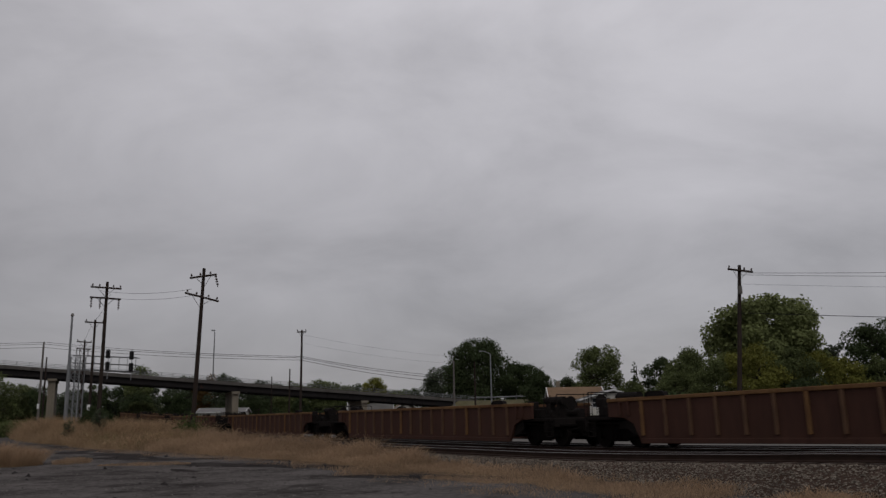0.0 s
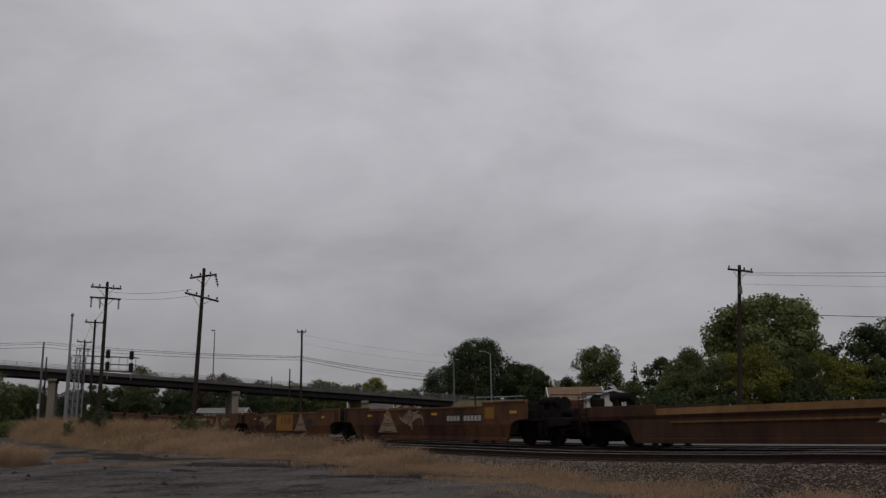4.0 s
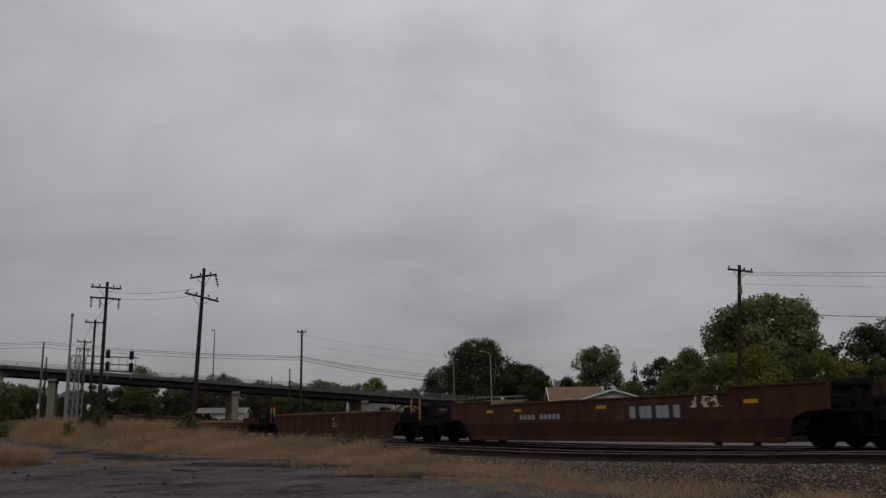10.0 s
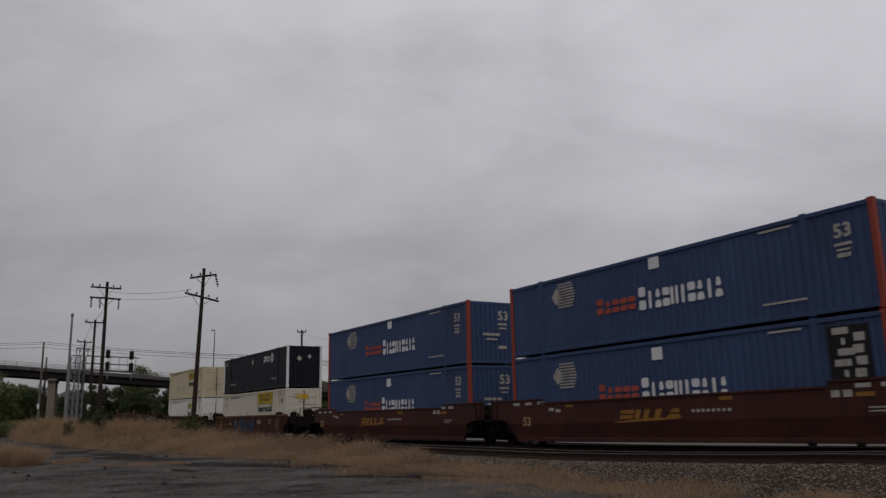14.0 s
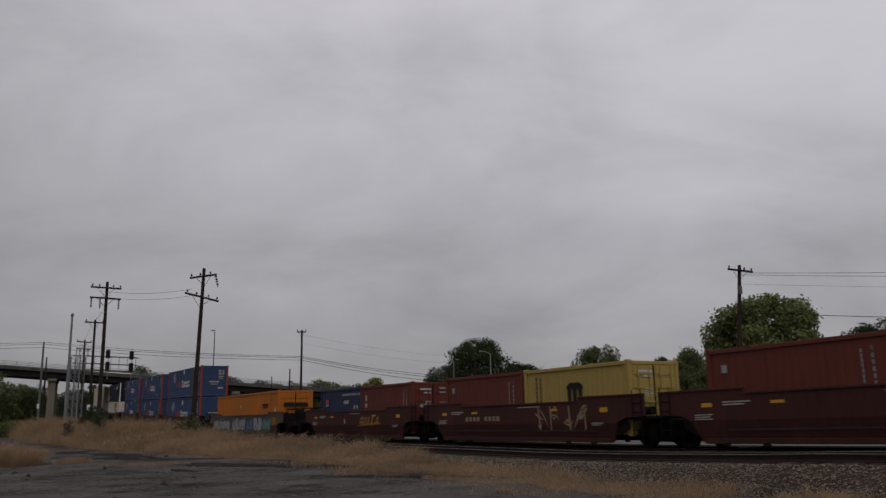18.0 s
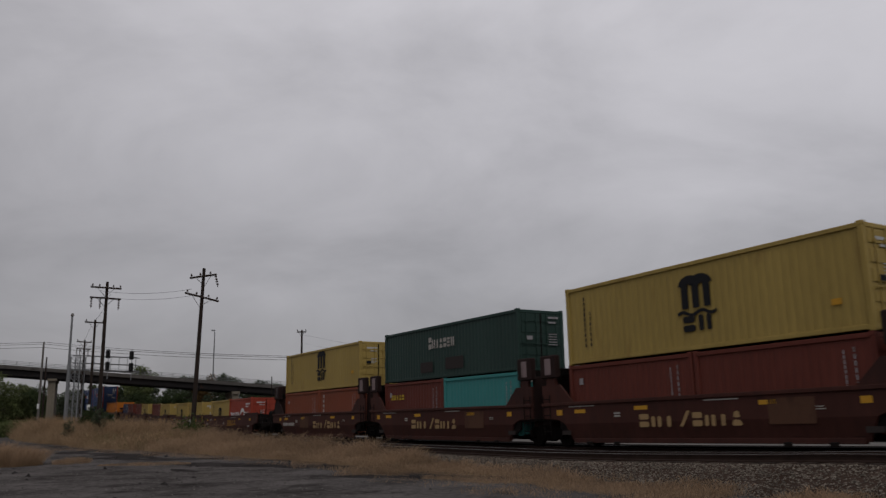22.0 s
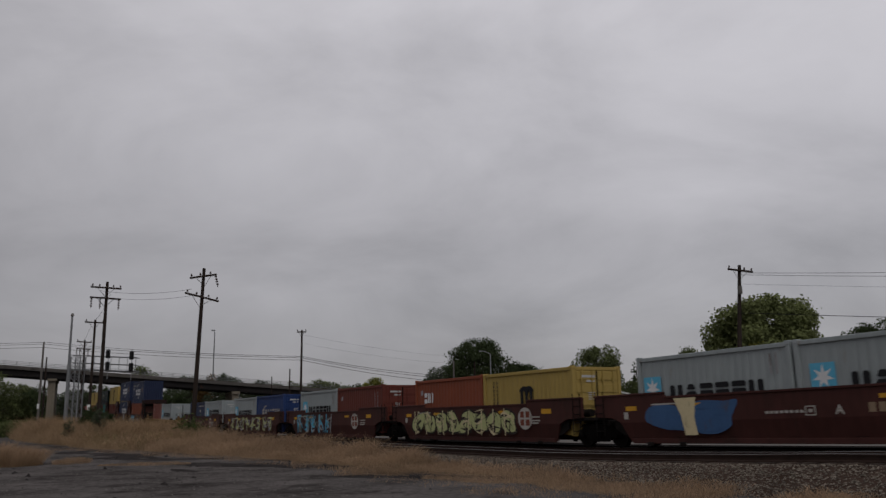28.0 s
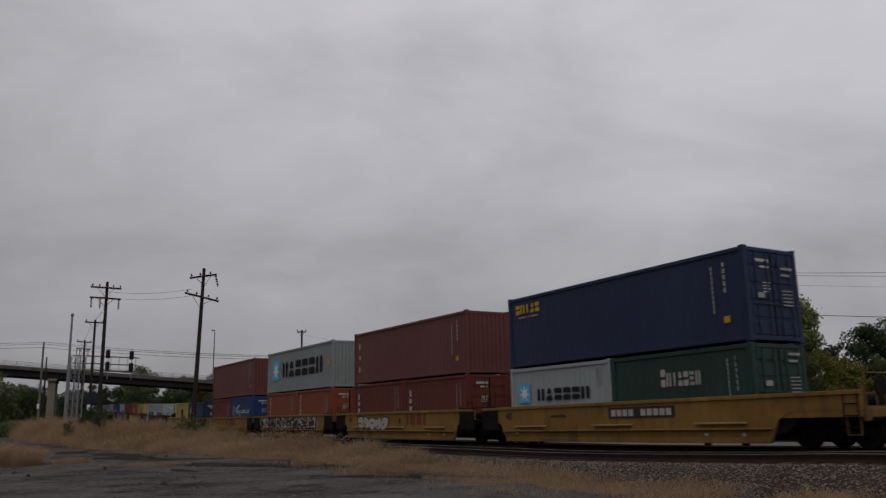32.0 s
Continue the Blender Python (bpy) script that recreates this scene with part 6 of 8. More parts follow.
GREY_BOX = paint("dull_grey_container_paint", (0.205, 0.218, 0.218), 0.5, (0.16, 0.12, 0.09), 0.2, 0.16)
stack("y1", 20, FADED_RED, 152.8, F, label="dull red corrugated container in a yellow well car")
stack("y2", 20, SILVER, 158.95, F, label="pale grey container in a yellow well car")
for key, s, c, n in (("n1", 174.7, NAVY, "navy blue"), ("n2", 180.8, SILVER, "pale grey"), ("n3", 190.6, SILVER, "pale grey"), ("n4", 196.75, ROYAL, "royal blue"), ("n5", 206.2, SILVER, "pale grey"),
                     ("n6", 212.35, OXIDE, "oxide red"), ("n7", 222.05, TRI_RED, "orange-red"), ("n8", 228.2, MUSTARD, "mustard yellow"), ("n9", 237.7, SILVER, "pale grey"), ("n10", 243.85, SILVER, "pale grey"),
                     ("t1", 257.5, MUSTARD, "mustard yellow"), ("t2", 263.65, NAVY, "navy blue")):
    stack(key, 20, c, s, F, label=n + " corrugated container sunk in its well car")
for key, s, top, n, lo in (("u2", 273.35, DULL_OXIDE, "oxide red", (OXIDE, ROYAL)), ("u3", 289.05, GREY_BOX, "grey", (TRI_RED, TRI_RED)), ("u4", 304.55, DULL_OXIDE, "dull oxide red", (OXIDE, OXIDE)), ("u5", 320.1, NAVY, "navy blue", (SILVER, GREEN))):
    for i, c in enumerate(lo):
        stack(key + "ab"[i], 20, c, s + 6.13 * i, F + 0.1, label={TRI_RED: "orange-red", OXIDE: "oxide red", ROYAL: "royal blue", SILVER: "pale grey", GREEN: "dark green"}[c] + " short container under a " + n + " one")
    stack(key, 40, top, s, F20 + 0.12, label=n + " corrugated container stacked on two short ones", doors=key == "u5")
# ---- markings and graffiti on the train ----
def ink(name, rgb, wear=0.25, under=(0.08, 0.06, 0.05)):
    return mat("mark_" + name, rgb, 0.7, 0.12, 1.0, 9, 0, stain=under, stain_amt=wear)


INK = {
    "white": ink("white", (0.62, 0.62, 0.62), 0.12), "offwhite": ink("offwhite", (0.35, 0.33, 0.30), 0.32), "red": ink("red", (0.33, 0.07, 0.05), 0.15),
    "black": ink("black", (0.014, 0.014, 0.016), 0.05), "yellow": ink("yellow", (0.43, 0.29, 0.03), 0.2), "label": ink("label_yellow", (0.50, 0.26, 0.03), 0.15),
    "green": ink("green", (0.018, 0.052, 0.042), 0.1), "tan": ink("tan", (0.31, 0.205, 0.10), 0.3), "ochre": ink("ochre", (0.24, 0.12, 0.025), 0.3),
    "sky": ink("sky_blue", (0.10, 0.36, 0.52), 0.1), "brown": ink("brown", (0.15, 0.045, 0.03), 0.2), "grey": ink("grey", (0.27, 0.26, 0.27), 0.3),
    "lime": ink("lime", (0.40, 0.42, 0.20), 0.2), "blue": ink("graffiti_blue", (0.045, 0.095, 0.20), 0.4), "cream": ink("cream", (0.55, 0.47, 0.29), 0.25),
    "paleyellow": ink("pale_yellow", (0.52, 0.47, 0.20), 0.15), "rustpanel": ink("rusty_panel", (0.115, 0.064, 0.030), 0.45),
    "redpatch": ink("red_brown_patch", (0.085, 0.042, 0.026), 0.5, (0.05, 0.024, 0.017)),
    "slate": ink("slate_panel", (0.062, 0.066, 0.075), 0.4),
    "line": ink("outline", (0.035, 0.028, 0.026), 0.1), "teal": ink("graffiti_teal", (0.10, 0.19, 0.17), 0.35), "pinkgrey": ink("pale_graffiti", (0.23, 0.165, 0.11), 0.35),
}


def deco(thing, name, geo, colour, label="", layer=0, proud=0.0):
    """Paint on the near side of a car or container."""
    size = 1.512
    for key, ob in BOX.items():
        if ob == thing:
            size = 1.2835 if "cw" in key or "bk" in key or "pa" in key or key == "or" else 1.207
    low = 1.0 if size < 1.4 else 0.923   # a car's markings stay between its lower and upper chords
    return part(name, geo, INK[colour], thing, label, m=pose(0, -size - 0.004 * layer - proud, 0.3 * (1 - low)) @ Matrix.Diagonal((1, 1, low, 1)))


def word(thing, x0, x1, z0, z1, n, colour, gap=0.2, label="", layer=0, tall=(), slant=0.0, shapes="onivobni"):
    """A brand's word as a row of n plain slit blocks: split across (o), split upright (n), slim (i), tapered (v), or cut into three (b)."""
    w = (x1 - x0) / (n + gap * (n - 1))
    for i in range(n):
        a = x0 + i * w * (1 + gap)
        kind = shapes[i % len(shapes)]
        top = z1 if (not tall or i in tall) else z0 + (z1 - z0) * 0.8
        h, g = top - z0, Geo()
        c = min(0.16 * w, 0.10 * h)

        def block(u0, u1, v0, v1, lean=0.0):
            """A block with cut corners."""
            q = [(u0 + c, v0), (u1 - c, v0), (u1, v0 + c), (u1 - lean, v1 - c), (u1 - c - lean, v1), (u0 + c + lean, v1), (u0 + lean, v1 - c), (u0, v0 + c)]
            g.slab([(a + u + slant * v / h, z0 + v) for u, v in q], -0.003, 0.0)
        if kind == "i":
            block(0.30 * w, 0.70 * w, 0, h)
        elif kind == "v":
            block(0.02 * w, 0.98 * w, 0, 0.40 * h, 0.12 * w)
            block(0.18 * w, 0.82 * w, 0.55 * h, h, 0.10 * w)
        elif kind == "n":
            block(0, 0.37 * w, 0, h)
            block(0.63 * w, w, 0, h)
        elif kind == "b":
            for k in range(3):
                block(0.03 * w, (0.97 - 0.12 * (k % 2)) * w, h * 0.365 * k, h * (0.365 * k + 0.25))
        else:
            block(0, w, 0, 0.42 * h)
            block(0, w, 0.58 * h, h)
        deco(thing, "painted_block", g, colour, label or "painted block mark", layer)


def say(thing, text, x0, z0, h, colour, label="", layer=0, tight=1.0, fit=None):
    me = words(text, h, tight)
    if fit:
        wd = max(v.co.x for v in me.vertices) - min(v.co.x for v in me.vertices)
        me.transform(Matrix.Diagonal((fit / wd, 1, 1, 1)))
    me.transform(Matrix.Translation((x0, -0.003, z0)))
    return deco(thing, "lettering", me, colour, label or "painted lettering", layer)


def bars(thing, rects, colour, layer=0, label=""):
    small = [r for r in rects if (r[1] - r[0]) * (r[3] - r[2]) < 0.035]
    for r in rects:
        if r not in small:
            deco(thing, "marking", marks([r], 0.0), colour, label, layer)
    if small:
        tagged(deco(thing, "stencil", marks(small, 0.0), colour, label, layer), kind="stuff")


def panel_box(thing, x0, x1, z0, z1, colour, layer=0, label=""):
    return deco(thing, "painted_panel", marks([(x0, x1, z0, z1)], 0.0), colour, label, layer)


def m_mark(thing, x, z, h, colour="black", below=True):
    """A rounded three-legged emblem over a wavy bar."""
    leg, w = 0.26 * h, 1.12 * h
    g = Geo()
    for k in range(3):
        a = x - w / 2 + k * (w - leg) / 2
        g.slab([(a, z), (a + leg, z), (a + leg, z + 0.86 * h), (a, z + 0.86 * h)], -0.003, 0.0)
    for k in range(2):
        c, r = x + (k - 0.5) * (w - leg) / 2, (w - leg) / 4
        arch = [(c + (r + leg * 0.95) * math.cos(q), z + 0.66 * h + 0.36 * h * math.sin(q)) for q in np.linspace(0.15, math.pi - 0.15, 9)]
        arch += [(c + (r - leg * 0.45) * math.cos(q), z + 0.64 * h + 0.13 * h * math.sin(q)) for q in np.linspace(math.pi - 0.1, 0.1, 7)]
        g.slab(arch, -0.004 - 0.001 * k, 0.0)
    deco(thing, "emblem", g, colour, "dark three-legged emblem")
    wave = [(x + (u - 0.5) * 1.5 * h, z - 0.15 * h + 0.06 * h * math.sin(u * 12.5)) for u in np.linspace(0, 1, 17)]
    deco(thing, "emblem_wave", stroke(wave, 0.10 * h), colour)


def scrawl(thing, x0, x1, z0, z1, n, colours, seed, thick=0.14, layer=0, label="spray-painted graffiti"):
    """Abstract spray-painted loops and strokes that fill a field."""
    rnd = random.Random(seed)
    w = (x1 - x0) / n
    for k, c in enumerate(colours):
        g = Geo()
        for i in range(n):
            a = x0 + w * i
            for j in range(3):
                xa, xb = a + w * rnd.uniform(-0.05, 0.4), a + w * rnd.uniform(0.55, 1.05)
                za, zb = z0 + (z1 - z0) * rnd.uniform(0.02, 0.98), z0 + (z1 - z0) * rnd.uniform(0.02, 0.98)
                bend = (z1 - z0) * rnd.uniform(-0.35, 0.35)
                hi, lo = z1 - thick * 0.4, z0 + thick * 0.4
                s = swoosh(xa, min(max(za, lo), hi), xb, min(max(zb, lo), hi), 0, thick * rnd.uniform(0.6, 1.4), 0.0, 8)
                for q, (vx, vy, vz) in enumerate(s.v):
                    t = (vx - xa) / max(0.01, xb - xa)
                    s.v[q] = (vx, vy - 0.002 * j, min(max(vz + bend * math.sin(math.pi * t), z0), z1))
                g.add(s.v, s.f)
            # an upright stroke
            xu = a + w * rnd.uniform(0.1, 0.8)
            lean = w * rnd.uniform(-0.2, 0.2)
            g.slab([(xu, z0), (xu + thick * 0.8, z0), (xu + thick * 0.8 + lean, z1), (xu + lean, z1)], -0.008, -0.005)
        tagged(deco(thing, "graffiti", g, c, label, layer + 3 * k), kind="stuff")


def fat_blocks(thing, x0, x1, z0, z1, n, fill, edge, seed):
    """Bulging graffiti shapes with a dark outline and dark slits."""
    rnd = random.Random(seed)
    w, hh = (x1 - x0) / n, z1 - z0
    shapes = []
    for i in range(n):
        cx, cz, ph, lean = x0 + w * (i + 0.5), (z0 + z1) / 2, rnd.uniform(0, 6), rnd.uniform(-0.15, 0.15) * w
        pts = []
        for k in range(9):
            a = 2 * math.pi * k / 9 + 0.2 * rnd.uniform(-1, 1)
            sq = 1.0 / max(abs(math.cos(a)), abs(math.sin(a))) ** 0.8
            rr = (1 + 0.16 * math.sin(2 * a + ph)) * rnd.uniform(0.88, 1.1)
            pts.append((cx + math.cos(a) * w * 0.56 * rr * sq + lean * math.sin(a), cz + math.sin(a) * hh * 0.42 * rr * sq))
        shapes.append((smooth_loop(pts, True, 4), cx, cz))
    for c, grow, layer in ((edge, 1.0, 0), (fill, 0.84, 2)):
        g = Geo()
        for loop, cx, cz in shapes:
            vs = [(cx, 0, cz)] + [(cx + (px - cx) * grow, 0, min(max(cz + (pz - cz) * grow, z0), z1)) for px, pz in loop]
            m_ = len(loop)
            g.add(vs, [(0, 1 + k, 1 + (k + 1) % m_) for k in range(m_)])
        tagged(deco(thing, "graffiti", g, c, "bulging spray-painted graffiti", layer), kind="stuff")
    g = Geo()
    for loop, cx, cz in shapes:
        for k in range(rnd.choice((1, 2, 2, 3))):
            a, u, v = rnd.choice((0.0, 1.57, 1.3, 0.5)), cx + rnd.uniform(-0.22, 0.22) * w, cz + rnd.uniform(-0.3, 0.3) * hh
            le = rnd.uniform(0.12, 0.24)
            q = [(u - math.cos(a) * w * le, v - math.sin(a) * hh * le), (u + rnd.uniform(-0.06, 0.06) * w, v), (u + math.cos(a) * w * le, v + math.sin(a) * hh * le)]
            st_ = stroke(smooth_loop(q, False, 4), rnd.uniform(0.06, 0.12) * min(w, hh))
            g.add(st_.v, st_.f)
    tagged(deco(thing, "graffiti", g, edge, "dark slits in the graffiti", 4), kind="stuff")


def pyramid(thing, x, z, w, h):
    deco(thing, "graffiti", Geo().slab([(x - w / 2, z), (x + w / 2, z), (x + w * 0.06, z + h), (x - w * 0.06, z + h)], -0.003, 0), "pinkgrey", "pale painted triangle with an eye")
    g = Geo()
    for a, b in (((x - w * 0.46, z + 0.05), (x - w * 0.05, z + h * 0.96)), ((x + w * 0.05, z + h * 0.96), (x + w * 0.46, z + 0.05))):
        s = swoosh(a[0], a[1], b[0], b[1], 0, 0.05, 0.0, 4)
        g.add(s.v, s.f)
    for t, k in ((0.48, 0.28), (0.40, 0.32), (0.12, 0.43)):
        s = swoosh(x - w * k, z + h * t, x + w * k, z + h * t, -0.10 if t != 0.78 else 0.10, 0.05, 0.0, 8)
        g.add(s.v, s.f)
    deco(thing, "graffiti_line", g, "line", layer=1)
    deco(thing, "graffiti_eye", disc(x, z + h * 0.68, h * 0.17, 0.0), "line", layer=2)
    deco(thing, "graffiti_eye", disc(x, z + h * 0.68, h * 0.13, 0.0), "tan", "pale painted eye", 3)


def smooth_loop(pts, closed=True, k=5):
    """A smooth curve through a few points."""
    n, out = len(pts), []
    for i in range(n if closed else n - 1):
        a, b, c, d = (pts[(i + j) % n] if closed else pts[min(max(i + j, 0), n - 1)] for j in (-1, 0, 1, 2))
        for m in range(k):
            t = m / k
            out.append(tuple(0.5 * (2 * b[e] + (c[e] - a[e]) * t + (2 * a[e] - 5 * b[e] + 4 * c[e] - d[e]) * t * t + (3 * b[e] - a[e] - 3 * c[e] + d[e]) * t ** 3) for e in (0, 1)))
    return out if closed else out + [pts[-1]]


def stroke(pts, w, closed=False):
    """A painted line of even width along points in x and z."""
    g, n = Geo(), len(pts)
    for i in range(n):
        a, b = (pts[(i - 1) % n], pts[(i + 1) % n]) if closed else (pts[max(i - 1, 0)], pts[min(i + 1, n - 1)])
        dx, dz = b[0] - a[0], b[1] - a[1]
        d = math.hypot(dx, dz) or 1.0
        g.v += [(pts[i][0] - dz / d * w / 2, -0.002, pts[i][1] + dx / d * w / 2), (pts[i][0] + dz / d * w / 2, -0.002, pts[i][1] - dx / d * w / 2)]
    for i in range(n if closed else n - 1):
        a, b = 2 * i, 2 * ((i + 1) % n)
        g.f.append((a, b, b + 1, a + 1))
    return g


def winged(thing, x, z, w, h, flip=1):
    """A pale sprayed face with a curved horn on one side and a wavy wing on the other."""
    def put(pts):
        return [(x + flip * px * w, z + pz * h) for px, pz in pts]
    horn = [(-0.46, 0.86), (-0.41, 0.62), (-0.27, 0.45), (-0.07, 0.37), (-0.06, 0.88), (-0.15, 0.84), (-0.27, 0.68), (-0.38, 0.70)]
    face = [(-0.08, 0.95), (-0.08, 0.55), (-0.05, 0.30), (0.03, 0.24), (0.09, 0.06), (0.11, 0.30), (0.08, 0.55), (0.09, 0.95)]
    wing = [(0.07, 0.84), (0.22, 0.92), (0.42, 1.0), (0.31, 0.84), (0.46, 0.76), (0.53, 0.58), (0.54, 0.20), (0.50, 0.50), (0.40, 0.62), (0.24, 0.56), (0.09, 0.44)]
    for pts in (horn, face, wing):
        loop = smooth_loop(put(pts))
        deco(thing, "graffiti", Geo().slab(loop, -0.003, 0.0), "pinkgrey", "pale sprayed face with a horn and a wing")
        deco(thing, "graffiti_line", stroke(loop, 0.024, True), "line", layer=2)
    for pts in ([(-0.05, 0.62), (0.0, 0.72), (0.06, 0.62)], [(-0.05, 0.62), (0.0, 0.55), (0.06, 0.62)], [(-0.05, 0.40), (0.01, 0.46), (0.06, 0.40)], [(0.10, 0.70), (0.2, 0.80), (0.34, 0.82)], [(0.2, 0.50), (0.34, 0.60), (0.5, 0.55)], [(-0.3, 0.58), (-0.18, 0.66), (-0.09, 0.76)]):
        deco(thing, "graffiti_line", stroke(smooth_loop(put(pts), False), 0.03), "line", layer=2)


# empty cars with painted eyes
bars(CAR["d"], [(-3.48 + 0.31 * i, -3.25 + 0.31 * i, 1.30, 1.52) for i in range(10) if i != 4], "offwhite")
pyramid(CAR["d"], 3.3, 0.55, 1.85, 1.15)
winged(CAR["d"], 5.55, 0.55, 2.6, 1.15)
panel_box(CAR["d"], 1.05, 1.95, 1.0, 1.45, "ochre")
panel_box(CAR["e"], -1.49, 1.76, 0.50, 1.66, "ochre", label="faded yellow painted panel")
word(CAR["e"], -0.64, 1.36, 0.92, 1.50, 3, "brown", 0.15, "red-brown block mark", 1, shapes="iin")
pyramid(CAR["e"], 3.23, 0.50, 2.25, 1.18)
winged(CAR["e"], -3.72, 0.52, 3.0, 1.15, -1)
deco(CAR["e"], "graffiti", swoosh(4.18, 1.1, 5.48, 1.1, 0.0, 0.42, 0.0), "line", "dark sprayed smear")
pyramid(CAR["f"], -4.17, 0.48, 2.2, 1.2)
winged(CAR["f"], -1.77, 0.5, 2.6, 1.18)
panel_box(CAR["f"], 1.68, 4.73, 1.00, 1.38, "line")
bars(CAR["f"], [(1.83 + 0.29 * i, 2.05 + 0.29 * i, 1.06, 1.31) for i in range(10) if i != 4], "offwhite", 1)
panel_box(CAR["f"], 4.98, 5.68, 1.15, 1.66, "ochre")
for key in ("d", "e", "f", "k"):
    bars(CAR[key], [(x, x + 0.5, 1.36, 1.48) for x in (-6.6, -4.6, 0.4, 6.8)], "label")
# dark cars with a number
for key, x in (("g1", -6.36), ("g2", -6.74)):
    say(CAR[key], "53", x, 0.62, 0.52, "tan", fit=0.88)
    bars(CAR[key], [(-4.0, -3.3, 1.0, 1.06), (-2.6, -2.2, 1.02, 1.08), (-0.9, -0.2, 0.95, 1.0), (7.0, 7.25, 1.05, 1.3)], "offwhite")
scrawl(CAR["g1"], 3.14, 4.34, 0.92, 1.28, 3, ("grey",), 5, 0.06)
scrawl(CAR["g2"], 2.46, 4.3, 0.57, 1.44, 3, ("grey", "pinkgrey"), 6, 0.09)
scrawl(CAR["y1"], 0.5, 2.1, 0.7, 0.95, 4, ("offwhite",), 7, 0.05)
scrawl(CAR["y2"], -2.6, -0.4, 0.55, 0.9, 3, ("line",), 8, 0.09)
bars(CAR["h"], [(0.7, 0.88, 1.15, 1.38), (1.0, 1.18, 1.16, 1.40), (0.68, 1.6, 0.98, 1.02), (0.9, 1.7, 0.86, 0.90), (0.75, 1.5, 0.76, 0.80)], "grey")
panel_box(CAR["k"], 1.9, 4.5, 0.88, 1.50, "line", label="black painted panel")
word(CAR["k"], 2.07, 4.32, 0.97, 1.40, 3, "grey", 0.02, "grey block mark", 1, shapes="nnn")
scrawl(CAR["k"], 4.7, 6.0, 1.28, 1.66, 3, ("cream",), 9, 0.08)
bars(CAR["k"], [(-4.2 + 0.26 * i, -4.02 + 0.26 * i, 1.02, 1.22) for i in range(10) if i != 4], "grey")
# loaded cars
panel_box(CAR["cw"], 3.6, 5.0, 0.42, 1.5, "rustpanel", label="tan rusty patch of paint")
panel_box(CAR["cw"], 5.2, 6.4, 0.42, 1.5, "rustpanel", label="tan rusty patch of paint")
scrawl(CAR["cw"], 3.65, 6.35, 0.5, 1.4, 3, ("line",), 10, 0.07, 1)
bars(CAR["cw"], [(-7.2, -6.95, 0.75, 1.0), (-6.85, -6.6, 0.75, 1.0)], "grey")
scrawl(CAR["bk"], -3.4, 1.9, 0.42, 1.44, 6, ("pinkgrey", "blue", "line", "blue"), 11, 0.12)
panel_box(CAR["bk"], -7.6, -6.7, 0.55, 1.3, "rustpanel")
word(CAR["bk"], 2.56, 3.91, 1.02, 1.31, 3, "offwhite", 0.2)
say(CAR["bk"], "53", 5.2, 1.02, 0.36, "tan")
bars(CAR["bk"], [(-5.4 + 0.2 * k, -5.26 + 0.2 * k, 0.98, 1.1) for k in range(7)], "tan")
panel_box(CAR["bk"], 6.6, 7.5, 0.5, 1.4, "rustpanel", label="tan rusty patch of paint")
for key, nx in (("pa", -7.6), ("pb", -7.3), ("pc", -7.0)):
    say(CAR[key], "53", nx, 0.80, 0.36, "tan")
    word(CAR[key], -1.75, 1.05, 0.98, 1.30, 4, "ochre", 0.12, "faded yellow block mark", slant=0.12)
    deco(CAR[key], "emblem_wave", swoosh(-2.0, 0.86, 1.0, 0.96, 0.02, 0.09, 0.0), "ochre")
    bars(CAR[key], [(1.5 + 0.2 * i, 1.62 + 0.2 * i, 1.14, 1.24) for i in range(8)] + [(6.3, 6.55, 1.42, 1.62), (6.65, 6.9, 1.42, 1.62), (-5.6, -5.3, 1.38, 1.5), (-5.2, -4.9, 1.32, 1.44), (7.3, 8.0, 1.1, 1.14), (7.3, 7.8, 1.0, 1.04)], "offwhite")
    bars(CAR[key], [(2.6, 3.1, 1.5, 1.62), (7.0, 7.5, 1.42, 1.54), (-4.6, -4.2, 1.5, 1.6)], "ochre")
    bars(CAR[key], [(x, x + 0.42, 1.66, 1.78) for x in (-7.9, -7.1, -6.3, 7.0, 7.7)], "offwhite")
say(CAR["pc"], "C", -3.1, 0.98, 0.30, "offwhite")
panel_box(BOX["pa_hi2"], 3.72, 4.9, 0.14, 2.72, "slate", label="grey replaced panel")
say(BOX["cw_hi"], "Intermodal", 1.78, 1.24, 0.48, "green", "dark green painted word", fit=3.45)
say(BOX["cw_lo"], "Intermodal", 1.82, 1.27, 0.47, "green", "dark green painted word", fit=3.42)
say(BOX["bk_lo"], "Intermodal", 1.73, 1.38, 0.44, "green", "dark green painted word", fit=3.2)
for key, x0, x1, z0, z1 in (("cw_hi", 1.7, 5.35, 1.85, 2.56), ("cw_lo", 1.75, 5.3, 1.88, 2.50), ("bk_lo", 1.58, 5.13, 1.92, 2.84)):
    panel_box(BOX[key], x0, x1, z0, z1, "paleyellow" if key == "cw_lo" else "yellow", label="yellow painted panel")
    d = (z1 - z0) * 0.22
    word(BOX[key], x0 + 0.62, x1 - 0.62, z0 + d, z1 - d, 6, "green", 0.25, "dark block mark on yellow", 1)
    for sx in (x0 + 0.12, x1 - 0.5):
        deco(BOX[key], "emblem", swoosh(sx, z0 + d * 1.6, sx + 0.4, z1 - d * 1.4, 0.05, 0.16, 0.0), "green", layer=1)
    bars(BOX[key], [(-7.4, -6.4, 2.5, 2.58), (-3.0, -2.8, 0.9, 1.4), (6.4, 7.3, 0.6, 0.68), (6.8, 7.5, 2.45, 2.52)], "grey")
